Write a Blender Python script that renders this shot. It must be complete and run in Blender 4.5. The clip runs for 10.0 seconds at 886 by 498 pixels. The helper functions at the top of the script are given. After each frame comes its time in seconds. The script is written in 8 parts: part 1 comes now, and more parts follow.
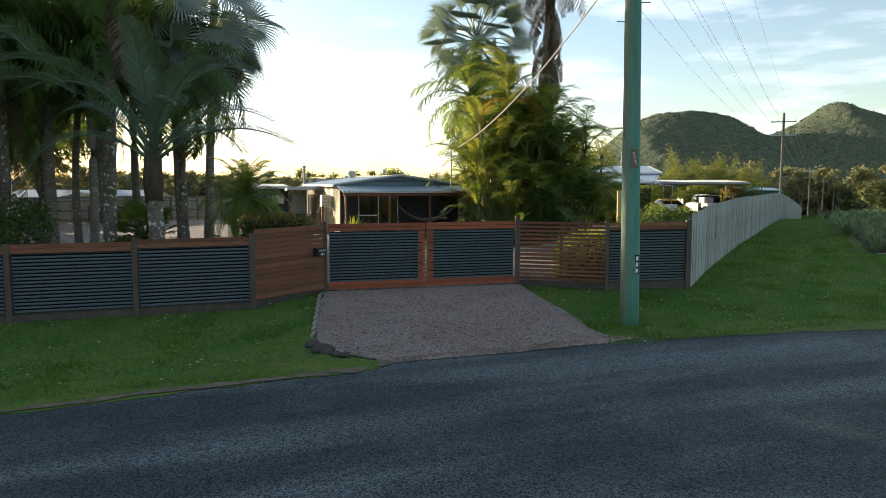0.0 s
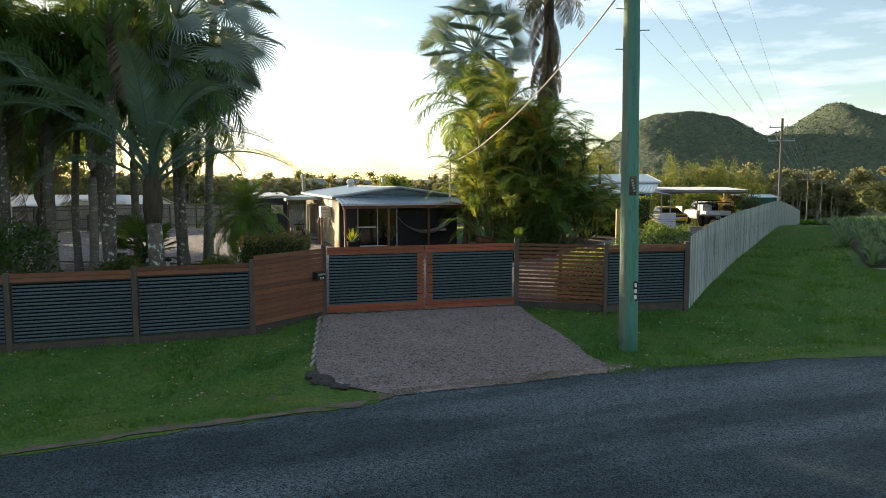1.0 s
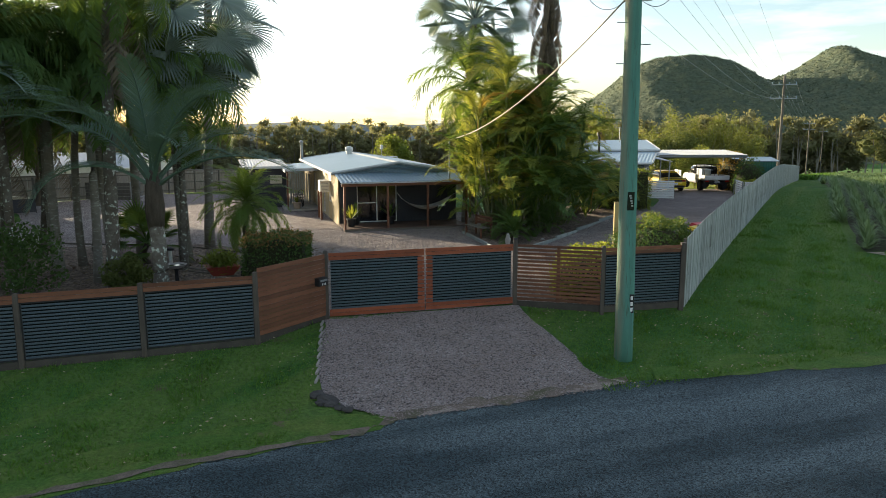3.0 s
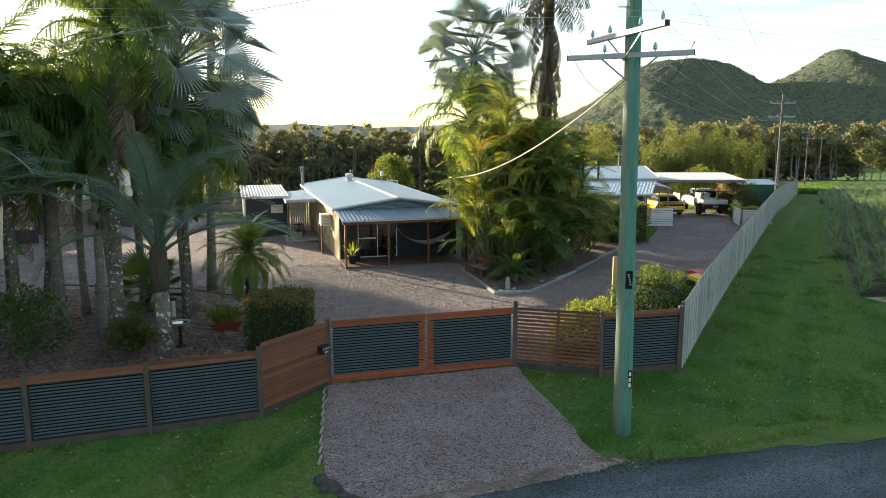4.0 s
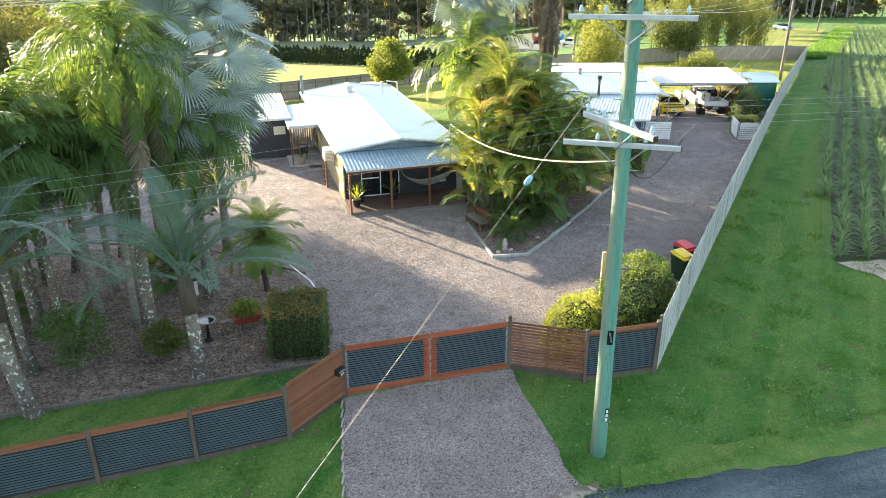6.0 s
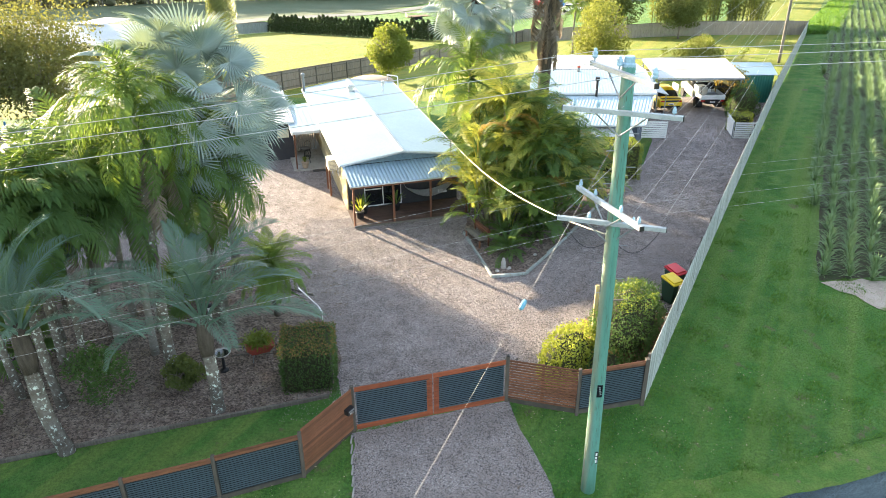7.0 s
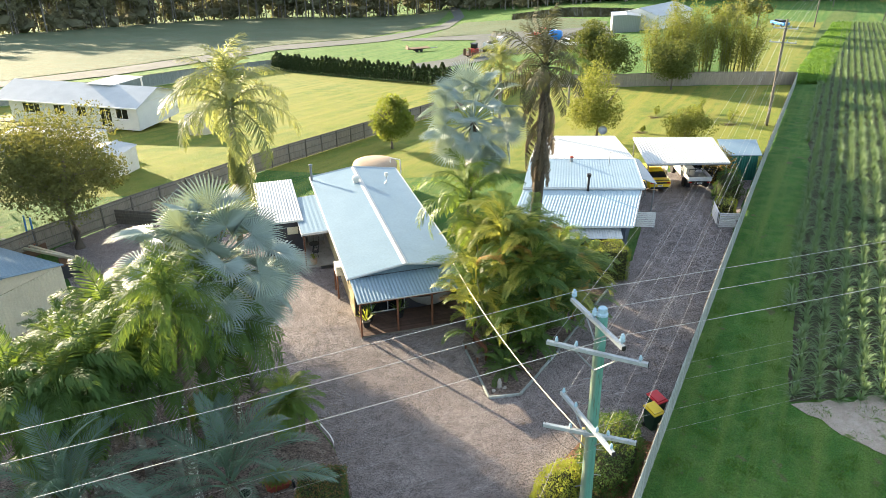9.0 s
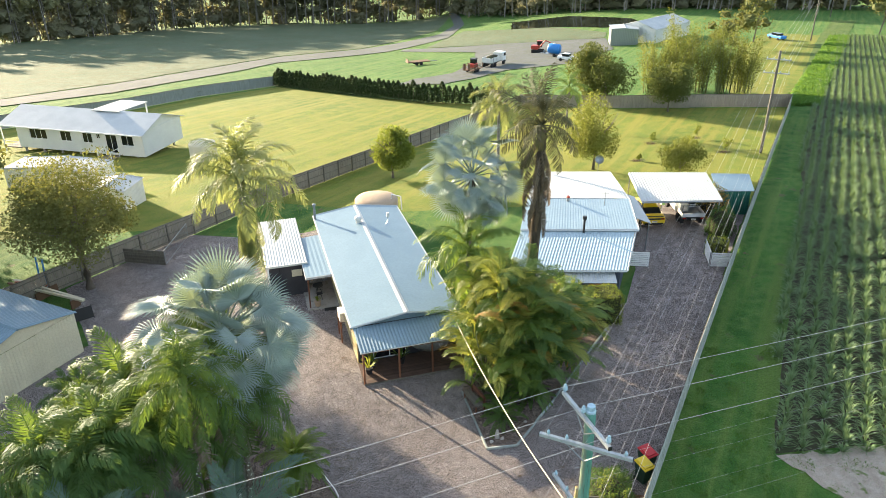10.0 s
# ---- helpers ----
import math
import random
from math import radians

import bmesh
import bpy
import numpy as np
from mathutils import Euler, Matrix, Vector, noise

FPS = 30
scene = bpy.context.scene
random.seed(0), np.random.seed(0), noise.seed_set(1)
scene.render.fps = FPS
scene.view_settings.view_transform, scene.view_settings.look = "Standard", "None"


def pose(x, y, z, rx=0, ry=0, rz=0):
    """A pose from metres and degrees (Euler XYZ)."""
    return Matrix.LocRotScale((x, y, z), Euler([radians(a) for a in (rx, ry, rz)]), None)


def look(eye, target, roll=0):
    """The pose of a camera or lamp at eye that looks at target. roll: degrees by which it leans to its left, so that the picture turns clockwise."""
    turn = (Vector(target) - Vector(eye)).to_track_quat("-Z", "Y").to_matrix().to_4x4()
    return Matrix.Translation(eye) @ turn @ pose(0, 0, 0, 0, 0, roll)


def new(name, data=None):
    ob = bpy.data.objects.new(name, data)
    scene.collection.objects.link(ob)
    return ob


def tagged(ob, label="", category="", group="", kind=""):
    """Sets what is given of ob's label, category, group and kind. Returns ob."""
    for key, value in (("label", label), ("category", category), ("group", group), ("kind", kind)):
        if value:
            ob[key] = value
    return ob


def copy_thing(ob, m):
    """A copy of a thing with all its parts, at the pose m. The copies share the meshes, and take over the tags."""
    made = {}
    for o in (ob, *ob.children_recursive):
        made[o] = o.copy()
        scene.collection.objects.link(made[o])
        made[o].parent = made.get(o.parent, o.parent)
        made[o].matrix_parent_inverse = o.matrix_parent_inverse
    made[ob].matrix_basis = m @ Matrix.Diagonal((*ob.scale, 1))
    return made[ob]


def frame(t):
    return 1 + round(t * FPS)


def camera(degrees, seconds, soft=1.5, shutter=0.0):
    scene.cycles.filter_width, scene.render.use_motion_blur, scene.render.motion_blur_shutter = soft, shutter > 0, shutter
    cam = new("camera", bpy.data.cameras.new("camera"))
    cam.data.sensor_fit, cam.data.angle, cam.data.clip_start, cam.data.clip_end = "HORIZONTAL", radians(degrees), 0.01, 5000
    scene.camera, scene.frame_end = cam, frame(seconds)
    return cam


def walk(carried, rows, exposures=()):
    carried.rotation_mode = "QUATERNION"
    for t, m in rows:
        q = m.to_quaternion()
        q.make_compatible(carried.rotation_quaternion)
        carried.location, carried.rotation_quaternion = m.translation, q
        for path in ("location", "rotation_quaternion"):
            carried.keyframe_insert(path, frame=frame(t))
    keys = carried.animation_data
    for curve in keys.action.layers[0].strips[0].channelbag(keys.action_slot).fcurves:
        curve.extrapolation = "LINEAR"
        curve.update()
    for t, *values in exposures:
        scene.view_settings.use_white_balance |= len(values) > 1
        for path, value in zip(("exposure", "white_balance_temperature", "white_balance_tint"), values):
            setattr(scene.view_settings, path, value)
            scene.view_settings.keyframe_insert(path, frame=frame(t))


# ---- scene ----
cam = camera(63.4, 10.0, soft=0.8)
METRES, EYE, TILT, LEAN, TURN = 22.1, 2.69, -5.3, 0.0, 0.0
ROWS = [
    (0.0, 0, 0, 0, 0, 0.03, 0),
    (0.5, -0.0001, -0.0009, 0.0129, -0.06, 0.02, 0.01),
    (1.0, -0.0003, -0.002, 0.0262, -0.09, 0.02, 0.03),
    (1.5, -0.0006, -0.0036, 0.04, -0.11, 0.02, 0.05),
    (2.0, -0.001, -0.0054, 0.0538, -0.13, 0.0, 0.06),
    (2.2, -0.001, -0.0066, 0.0595, -0.14, 0.02, 0.08),
    (2.3, -0.001, -0.0073, 0.0625, -0.14, -0.49, 0.1),
    (2.5, -0.0011, -0.0084, 0.0692, -0.16, -2.27, 0.14),
    (2.7, -0.0014, -0.0094, 0.0777, -0.19, -4.05, 0.14),
    (3.8, -0.0034, -0.0148, 0.153, -0.27, -4.57, 0.09),
    (4.0, -0.0036, -0.0161, 0.1707, -0.27, -4.25, 0.09),
    (4.2, -0.0038, -0.0184, 0.196, -0.28, -4.14, 0.09),
    (4.5, -0.0041, -0.0226, 0.236, -0.29, -4.97, 0.1),
    (4.7, -0.0041, -0.0252, 0.261, -0.3, -6.46, 0.12),
    (5.0, -0.0041, -0.0292, 0.2985, -0.31, -8.83, 0.15),
    (5.5, -0.0048, -0.0362, 0.3618, -0.32, -13.27, 0.22),
    (5.7, -0.0052, -0.0389, 0.3882, -0.32, -15.2, 0.24),
    (6.8, -0.0076, -0.0535, 0.5374, -0.4, -21.38, 0.34),
    (7.0, -0.0082, -0.0562, 0.5652, -0.41, -21.33, 0.37),
    (7.5, -0.0098, -0.0616, 0.635, -0.4, -21.27, 0.38),
    (8.0, -0.0099, -0.0663, 0.7066, -0.41, -21.17, 0.43),
    (8.5, -0.0085, -0.0715, 0.7765, -0.42, -21.1, 0.47),
    (9.0, -0.0069, -0.079, 0.8506, -0.43, -21.05, 0.49),
    (9.5, -0.0058, -0.0858, 0.9208, -0.42, -21.0, 0.51),
    (10.0, -0.006, -0.0936, 0.995, -0.45, -21.09, 0.5),
]
EXPOSURES = [(0.0, 1.03), (2.5, 1.05), (4.0, 1.42), (4.5, 1.39), (5.0, 1.5), (5.5, 2.46), (7.0, 2.66), (8.0, 2.38), (10.0, 2.04)]
walk(cam, [(t, pose(0, 0, EYE, TILT, LEAN, TURN) @ pose(METRES * x, METRES * y, METRES * z, 90 + pitch, roll, yaw)) for t, x, y, z, yaw, pitch, roll in ROWS], EXPOSURES)

# ---- light: a low evening sun behind the palms, clear sky with thin cloud ----
SUN_AZ, SUN_EL = -46.0, 10.8          # degrees clockwise from +y, degrees above the horizon
world = bpy.data.worlds.new("evening_sky")
scene.world = world
world.use_nodes = True
wn, wl = world.node_tree.nodes, world.node_tree.links
wn.clear()
sky = wn.new("ShaderNodeTexSky")
sky.sky_type = "NISHITA"
sky.sun_disc = False
sky.sun_elevation, sky.sun_rotation = radians(SUN_EL), radians(SUN_AZ)
sky.dust_density, sky.air_density, sky.ozone_density = 0.5, 1.0, 1.2
wcoord = wn.new("ShaderNodeTexCoord")
wmap = wn.new("ShaderNodeMapping")
wmap.inputs["Scale"].default_value = (2.4, 2.4, 11.0)
wmap.inputs["Location"].default_value = (0.9, 0.4, 0.35)
wnoise = wn.new("ShaderNodeTexNoise")
wnoise.inputs["Scale"].default_value, wnoise.inputs["Detail"].default_value, wnoise.inputs["Roughness"].default_value = 1.6, 7.0, 0.55
wramp = wn.new("ShaderNodeValToRGB")
wramp.color_ramp.elements[0].position, wramp.color_ramp.elements[1].position = 0.48, 0.68
wramp.color_ramp.elements[0].color, wramp.color_ramp.elements[1].color = (0.06, 0.06, 0.06, 1), (0.7, 0.7, 0.7, 1)
wmix = wn.new("ShaderNodeMixRGB")
wmix.inputs[2].default_value = (7.0, 7.3, 7.9, 1)
wback = wn.new("ShaderNodeBackground")
wback.inputs["Strength"].default_value = 0.11
wout = wn.new("ShaderNodeOutputWorld")
wl.new(wcoord.outputs["Generated"], wmap.inputs["Vector"])
wl.new(wmap.outputs["Vector"], wnoise.inputs["Vector"])
wl.new(wnoise.outputs["Fac"], wramp.inputs["Fac"])
wl.new(wramp.outputs["Color"], wmix.inputs[0])
wl.new(sky.outputs["Color"], wmix.inputs[1])
wl.new(wmix.outputs["Color"], wback.inputs["Color"])
wl.new(wback.outputs["Background"], wout.inputs["Surface"])
sun_data = bpy.data.lights.new("sun", "SUN")
sun_data.energy, sun_data.angle, sun_data.color = 6.6, radians(0.6), (1.0, 0.83, 0.59)
sun = new("sun", sun_data)
sun_way = Vector((math.sin(radians(SUN_AZ)) * math.cos(radians(SUN_EL)), math.cos(radians(SUN_AZ)) * math.cos(radians(SUN_EL)), math.sin(radians(SUN_EL))))
sun.matrix_world = look(sun_way * 50, (0, 0, 0))


# ---- materials ----
def nodes_of(name):
    m = bpy.data.materials.new(name)
    m.use_nodes = True
    return m, m.node_tree.nodes, m.node_tree.links, m.node_tree.nodes["Principled BSDF"]


def mix_colours(n, l, fac, a, b):
    x = n.new("ShaderNodeMixRGB")
    l.new(fac, x.inputs[0])
    for i, c in ((1, a), (2, b)):
        if isinstance(c, tuple):
            x.inputs[i].default_value = (*c, 1)
        else:
            l.new(c, x.inputs[i])
    return x.outputs[0]


def noise_fac(n, l, vec, scale, detail=4, lo=0.35, hi=0.65, rough=0.55):
    t = n.new("ShaderNodeTexNoise")
    t.inputs["Scale"].default_value, t.inputs["Detail"].default_value, t.inputs["Roughness"].default_value = scale, detail, rough
    l.new(vec, t.inputs["Vector"])
    r = n.new("ShaderNodeMapRange")
    r.inputs["From Min"].default_value, r.inputs["From Max"].default_value = lo, hi
    l.new(t.outputs["Fac"], r.inputs["Value"])
    return r.outputs[0]


def surface(name, base, other, fine=40.0, coarse=2.0, third=None, rough=0.8, metal=0.0, bump=0.3, depth=0.01, stretch=(1, 1, 1), vary=0.0, spec=0.3, coat=0.0):
    """A plain surface: two colours mixed by coarse and fine noise, a third in spots, with relief."""
    m, n, l, p = nodes_of(name)
    co = n.new("ShaderNodeTexCoord")
    mp = n.new("ShaderNodeMapping")
    mp.inputs["Scale"].default_value = stretch
    l.new(co.outputs["Object"], mp.inputs["Vector"])
    v = mp.outputs[0]
    c = mix_colours(n, l, noise_fac(n, l, v, coarse), base, other)
    f = noise_fac(n, l, v, fine, 3, 0.3, 0.7)
    dark = tuple(x * 0.6 for x in base)
    ff = n.new("ShaderNodeMath")
    ff.operation = "MULTIPLY"
    ff.inputs[1].default_value = 0.45
    l.new(f, ff.inputs[0])
    c = mix_colours(n, l, ff.outputs[0], c, dark)
    if third:
        c = mix_colours(n, l, noise_fac(n, l, v, coarse * 3.1, 5, 0.56, 0.68), c, third)
    if vary:
        oi = n.new("ShaderNodeObjectInfo")
        hsv = n.new("ShaderNodeHueSaturation")
        mr = n.new("ShaderNodeMapRange")
        mr.inputs["To Min"].default_value, mr.inputs["To Max"].default_value = 1 - vary, 1 + vary
        l.new(oi.outputs["Random"], mr.inputs["Value"])
        l.new(mr.outputs[0], hsv.inputs["Value"])
        l.new(c, hsv.inputs["Color"])
        c = hsv.outputs[0]
    l.new(c, p.inputs["Base Color"])
    p.inputs["Roughness"].default_value, p.inputs["Metallic"].default_value = rough, metal
    p.inputs["Specular IOR Level"].default_value = spec
    p.inputs["Coat Weight"].default_value = coat
    if bump:
        b = n.new("ShaderNodeBump")
        b.inputs["Strength"].default_value, b.inputs["Distance"].default_value = bump, depth
        l.new(f, b.inputs["Height"])
        l.new(b.outputs[0], p.inputs["Normal"])
    return m


def leaf(name, base, other, through_colour, amount=0.35, rough=0.6, spec=0.2, mottle=0.0):
    """A leaf: glossy above, letting light through from behind."""
    m, n, l, p = nodes_of(name)
    geo = n.new("ShaderNodeNewGeometry")
    oi = n.new("ShaderNodeObjectInfo")
    add = n.new("ShaderNodeMath")
    add.operation = "ADD"
    l.new(geo.outputs["Random Per Island"], add.inputs[0])
    l.new(oi.outputs["Random"], add.inputs[1])
    half = n.new("ShaderNodeMath")
    half.operation = "MULTIPLY"
    half.inputs[1].default_value = 0.5
    l.new(add.outputs[0], half.inputs[0])
    c = mix_colours(n, l, half.outputs[0], base, other)
    if mottle:
        co = n.new("ShaderNodeTexCoord")
        f = noise_fac(n, l, co.outputs["Object"], mottle, 5, 0.36, 0.64, 0.7)
        gain, times, b = n.new("ShaderNodeMapRange"), n.new("ShaderNodeMixRGB"), n.new("ShaderNodeBump")
        gain.inputs["To Min"].default_value, gain.inputs["To Max"].default_value = 0.4, 1.45
        times.blend_type, times.inputs[0].default_value = "MULTIPLY", 1.0
        l.new(f, gain.inputs["Value"])
        l.new(c, times.inputs[1])
        l.new(gain.outputs[0], times.inputs[2])
        c = times.outputs[0]
        b.inputs["Strength"].default_value, b.inputs["Distance"].default_value = 1.0, 0.5 / mottle
        l.new(f, b.inputs["Height"])
        l.new(b.outputs[0], p.inputs["Normal"])
    l.new(c, p.inputs["Base Color"])
    p.inputs["Roughness"].default_value = rough
    p.inputs["Specular IOR Level"].default_value = spec
    tr = n.new("ShaderNodeBsdfTranslucent")
    tr.inputs["Color"].default_value = (*through_colour, 1)
    mx = n.new("ShaderNodeMixShader")
    mx.inputs[0].default_value = amount
    l.new(p.outputs[0], mx.inputs[1])
    l.new(tr.outputs[0], mx.inputs[2])
    l.new(mx.outputs[0], n["Material Output"].inputs["Surface"])
    return m


def ground_mix(name, colours, scales, rough=0.95, bump=0.6, depth=0.03, spots=None, stones=0.0, stone_size=40.0, streak=None):
    """Ground: three colours over large, middling and fine noise; stones adds a cell pattern;
    streak (heading, along, across, colour, threshold) adds long worn tracks."""
    m, n, l, p = nodes_of(name)
    co = n.new("ShaderNodeTexCoord")
    v = co.outputs["Object"]
    c = mix_colours(n, l, noise_fac(n, l, v, scales[0], 5), colours[0], colours[1])
    c = mix_colours(n, l, noise_fac(n, l, v, scales[1], 6, 0.42, 0.66), c, colours[2])
    if streak:
        turn, stretch = n.new("ShaderNodeMapping"), n.new("ShaderNodeMapping")
        turn.inputs["Rotation"].default_value = (0, 0, -radians(streak[0]))
        stretch.inputs["Scale"].default_value = (streak[1], streak[2], 0.0)
        l.new(v, turn.inputs["Vector"])
        l.new(turn.outputs[0], stretch.inputs["Vector"])
        c = mix_colours(n, l, noise_fac(n, l, stretch.outputs[0], 1.0, 3, streak[4], streak[4] + 0.16), c, streak[3])
    fine = noise_fac(n, l, v, scales[2], 3, 0.25, 0.75, 0.7)
    d = n.new("ShaderNodeMixRGB")
    d.blend_type = "MULTIPLY"
    d.inputs[0].default_value = 0.75
    ramp = n.new("ShaderNodeMapRange")
    ramp.inputs["To Min"].default_value, ramp.inputs["To Max"].default_value = 0.45, 1.5
    l.new(fine, ramp.inputs["Value"])
    l.new(c, d.inputs[1])
    l.new(ramp.outputs[0], d.inputs[2])
    c = d.outputs[0]
    height = fine
    if stones:
        vo = n.new("ShaderNodeTexVoronoi")
        vo.inputs["Scale"].default_value = stone_size
        l.new(v, vo.inputs["Vector"])
        hs = n.new("ShaderNodeHueSaturation")
        mr = n.new("ShaderNodeMapRange")
        mr.inputs["To Min"].default_value, mr.inputs["To Max"].default_value = 1 - stones, 1 + stones
        sep = n.new("ShaderNodeSeparateColor")
        l.new(vo.outputs["Color"], sep.inputs[0])
        l.new(sep.outputs[0], mr.inputs["Value"])
        l.new(mr.outputs[0], hs.inputs["Value"])
        l.new(c, hs.inputs["Color"])
        c = hs.outputs[0]
        height = vo.outputs["Distance"]
    if spots:
        c = mix_colours(n, l, noise_fac(n, l, v, spots[0], 4, spots[1], spots[1] + 0.06), c, spots[2])
    l.new(c, p.inputs["Base Color"])
    p.inputs["Roughness"].default_value = rough
    p.inputs["Specular IOR Level"].default_value = 0.2
    b = n.new("ShaderNodeBump")
    b.inputs["Strength"].default_value, b.inputs["Distance"].default_value = bump, depth
    l.new(height, b.inputs["Height"])
    l.new(b.outputs[0], p.inputs["Normal"])
    return m


M_GRASS = ground_mix("mown_grass", ((0.03, 0.1, 0.016), (0.058, 0.145, 0.026), (0.09, 0.16, 0.038)), (0.22, 0.9, 11.0), bump=1.0, depth=0.07, spots=(1.1, 0.635, (0.1, 0.105, 0.05)), streak=(61.8, 0.035, 0.9, (0.1, 0.165, 0.036), 0.47))
M_ROAD = ground_mix("asphalt", ((0.021, 0.036, 0.042), (0.033, 0.053, 0.061), (0.046, 0.068, 0.076)), (0.35, 0.8, 70.0), rough=0.7, bump=1.0, depth=0.02, stones=0.9, stone_size=55.0, streak=(20.5, 0.1, 0.55, (0.085, 0.115, 0.125), 0.44))
M_GRAVEL = ground_mix("gravel", ((0.2, 0.176, 0.17), (0.256, 0.228, 0.218), (0.174, 0.148, 0.14)), (0.3, 1.5, 24.0), bump=1.0, depth=0.04, stones=0.8, stone_size=36.0, spots=(1.9, 0.68, (0.12, 0.085, 0.06)))
M_MULCH = ground_mix("bark_mulch", ((0.105, 0.078, 0.064), (0.14, 0.108, 0.09), (0.18, 0.145, 0.122)), (0.5, 2.5, 45.0), bump=0.9, depth=0.04, stones=0.6, stone_size=18.0)
M_SOIL = ground_mix("field_soil", ((0.045, 0.04, 0.026), (0.06, 0.05, 0.034), (0.04, 0.055, 0.022)), (0.4, 2.0, 20.0))
M_SAND = ground_mix("sandy_track", ((0.33, 0.27, 0.22), (0.27, 0.22, 0.18), (0.36, 0.31, 0.26)), (0.5, 2.5, 30.0), spots=(1.2, 0.6, (0.1, 0.13, 0.04)))
M_WORN = ground_mix("worn_shoulder", ((0.13, 0.105, 0.088), (0.19, 0.15, 0.122), (0.1, 0.1, 0.06)), (0.8, 3.0, 40.0))
M_FIELD_FAR = ground_mix("crop_rows", ((0.075, 0.11, 0.06), (0.1, 0.13, 0.08), (0.09, 0.1, 0.05)), (0.06, 0.5, 2.6), depth=0.2)
# Hill slopes lightened a little: aerial haze mixed into the base colours.
M_HILL = ground_mix("haze_tinted_slopes", ((0.072, 0.096, 0.062), (0.088, 0.112, 0.07), (0.105, 0.122, 0.07)), (0.02, 0.09, 0.35), depth=1.5, bump=0.8)
M_SHEET = surface("dark_corrugated_sheet", (0.056, 0.082, 0.104), (0.067, 0.096, 0.118), 30, 1.5, rough=0.45, metal=0.1, bump=0.05, spec=0.4)
# Near-black for the sheet that puts shade into the panel grooves.
M_GROOVE = surface("groove_shade_black", (0.008, 0.01, 0.011), (0.011, 0.013, 0.014), 30, 2, rough=0.9, bump=0.05, spec=0.1)
M_DARKPOST = surface("dark_weathered_post", (0.1, 0.085, 0.07), (0.065, 0.055, 0.046), 40, 3.0, rough=0.85, bump=0.3, depth=0.005, stretch=(4, 4, 0.6))
M_MERBAU = surface("stained_merbau", (0.175, 0.073, 0.038), (0.12, 0.05, 0.028), 60, 3.0, rough=0.6, bump=0.25, depth=0.004, stretch=(1, 1, 6), vary=0.28)
M_REDWOOD = surface("oiled_red_timber", (0.26, 0.072, 0.032), (0.2, 0.055, 0.025), 60, 3.0, rough=0.5, bump=0.15, depth=0.004, vary=0.15)
# Plinth boards coloured darker for the shadow they stand in.
M_PLINTH = surface("shaded_plinth_timber", (0.075, 0.066, 0.054), (0.05, 0.045, 0.038), 50, 3.0, rough=0.9, bump=0.3, depth=0.005, vary=0.15)
M_DECK = surface("weathered_deck_timber", (0.115, 0.07, 0.052), (0.085, 0.055, 0.043), 60, 3.0, rough=0.75, bump=0.25, depth=0.004, vary=0.2)
M_GREYPOST = surface("weathered_post_timber", (0.16, 0.145, 0.12), (0.1, 0.09, 0.075), 50, 4.0, rough=0.9, bump=0.4, depth=0.006, stretch=(4, 4, 0.6), vary=0.15)
M_PALING = surface("weathered_palings", (0.34, 0.37, 0.35), (0.24, 0.27, 0.255), 40, 1.6, third=(0.17, 0.18, 0.15), rough=0.95, bump=0.35, depth=0.006, stretch=(3, 3, 0.5), vary=0.24)
M_PALING_IN = surface("brown_palings", (0.3, 0.265, 0.215), (0.24, 0.21, 0.17), 40, 1.2, third=(0.17, 0.15, 0.12), rough=0.95, bump=0.35, depth=0.006, stretch=(3, 3, 0.5), vary=0.14)
M_POLE = surface("treated_green_pole", (0.115, 0.3, 0.24), (0.085, 0.23, 0.18), 35, 1.3, third=(0.075, 0.12, 0.085), rough=0.85, bump=0.6, depth=0.014, stretch=(7, 7, 0.45))


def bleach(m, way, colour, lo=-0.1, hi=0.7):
    """The weathered, sunward side of a post is tinted: its sunlit tone mixed into the colour where the surface turns
    that way.
    """
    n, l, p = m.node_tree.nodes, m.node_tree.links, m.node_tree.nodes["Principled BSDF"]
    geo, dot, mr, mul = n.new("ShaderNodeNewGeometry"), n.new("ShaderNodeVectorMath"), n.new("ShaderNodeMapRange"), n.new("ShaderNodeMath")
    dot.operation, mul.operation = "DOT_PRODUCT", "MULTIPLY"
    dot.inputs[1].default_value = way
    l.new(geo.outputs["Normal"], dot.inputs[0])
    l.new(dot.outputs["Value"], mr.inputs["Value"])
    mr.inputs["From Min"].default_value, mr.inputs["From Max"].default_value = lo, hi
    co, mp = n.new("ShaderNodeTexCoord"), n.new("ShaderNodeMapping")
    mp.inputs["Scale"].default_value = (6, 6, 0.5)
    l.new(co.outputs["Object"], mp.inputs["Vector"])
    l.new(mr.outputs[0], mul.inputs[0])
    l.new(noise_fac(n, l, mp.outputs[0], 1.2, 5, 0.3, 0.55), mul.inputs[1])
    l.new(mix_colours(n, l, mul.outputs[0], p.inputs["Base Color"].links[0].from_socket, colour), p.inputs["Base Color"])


# Paler tan on the pole's left: weathering and sunlit tone both in the colour.
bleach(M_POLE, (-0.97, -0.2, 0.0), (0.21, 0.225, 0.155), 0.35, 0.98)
M_ARM = surface("galvanised_arm", (0.42, 0.45, 0.46), (0.34, 0.37, 0.39), 60, 5.0, third=(0.25, 0.27, 0.27), rough=0.55, metal=0.25, bump=0.15, depth=0.004)
M_STEEL = surface("grey_steel", (0.32, 0.34, 0.35), (0.26, 0.28, 0.29), 60, 5.0, rough=0.4, metal=0.7, bump=0.05)
M_PORCELAIN = surface("pale_insulator", (0.28, 0.42, 0.52), (0.36, 0.5, 0.58), 20, 3, rough=0.15, bump=0.0, spec=0.6)
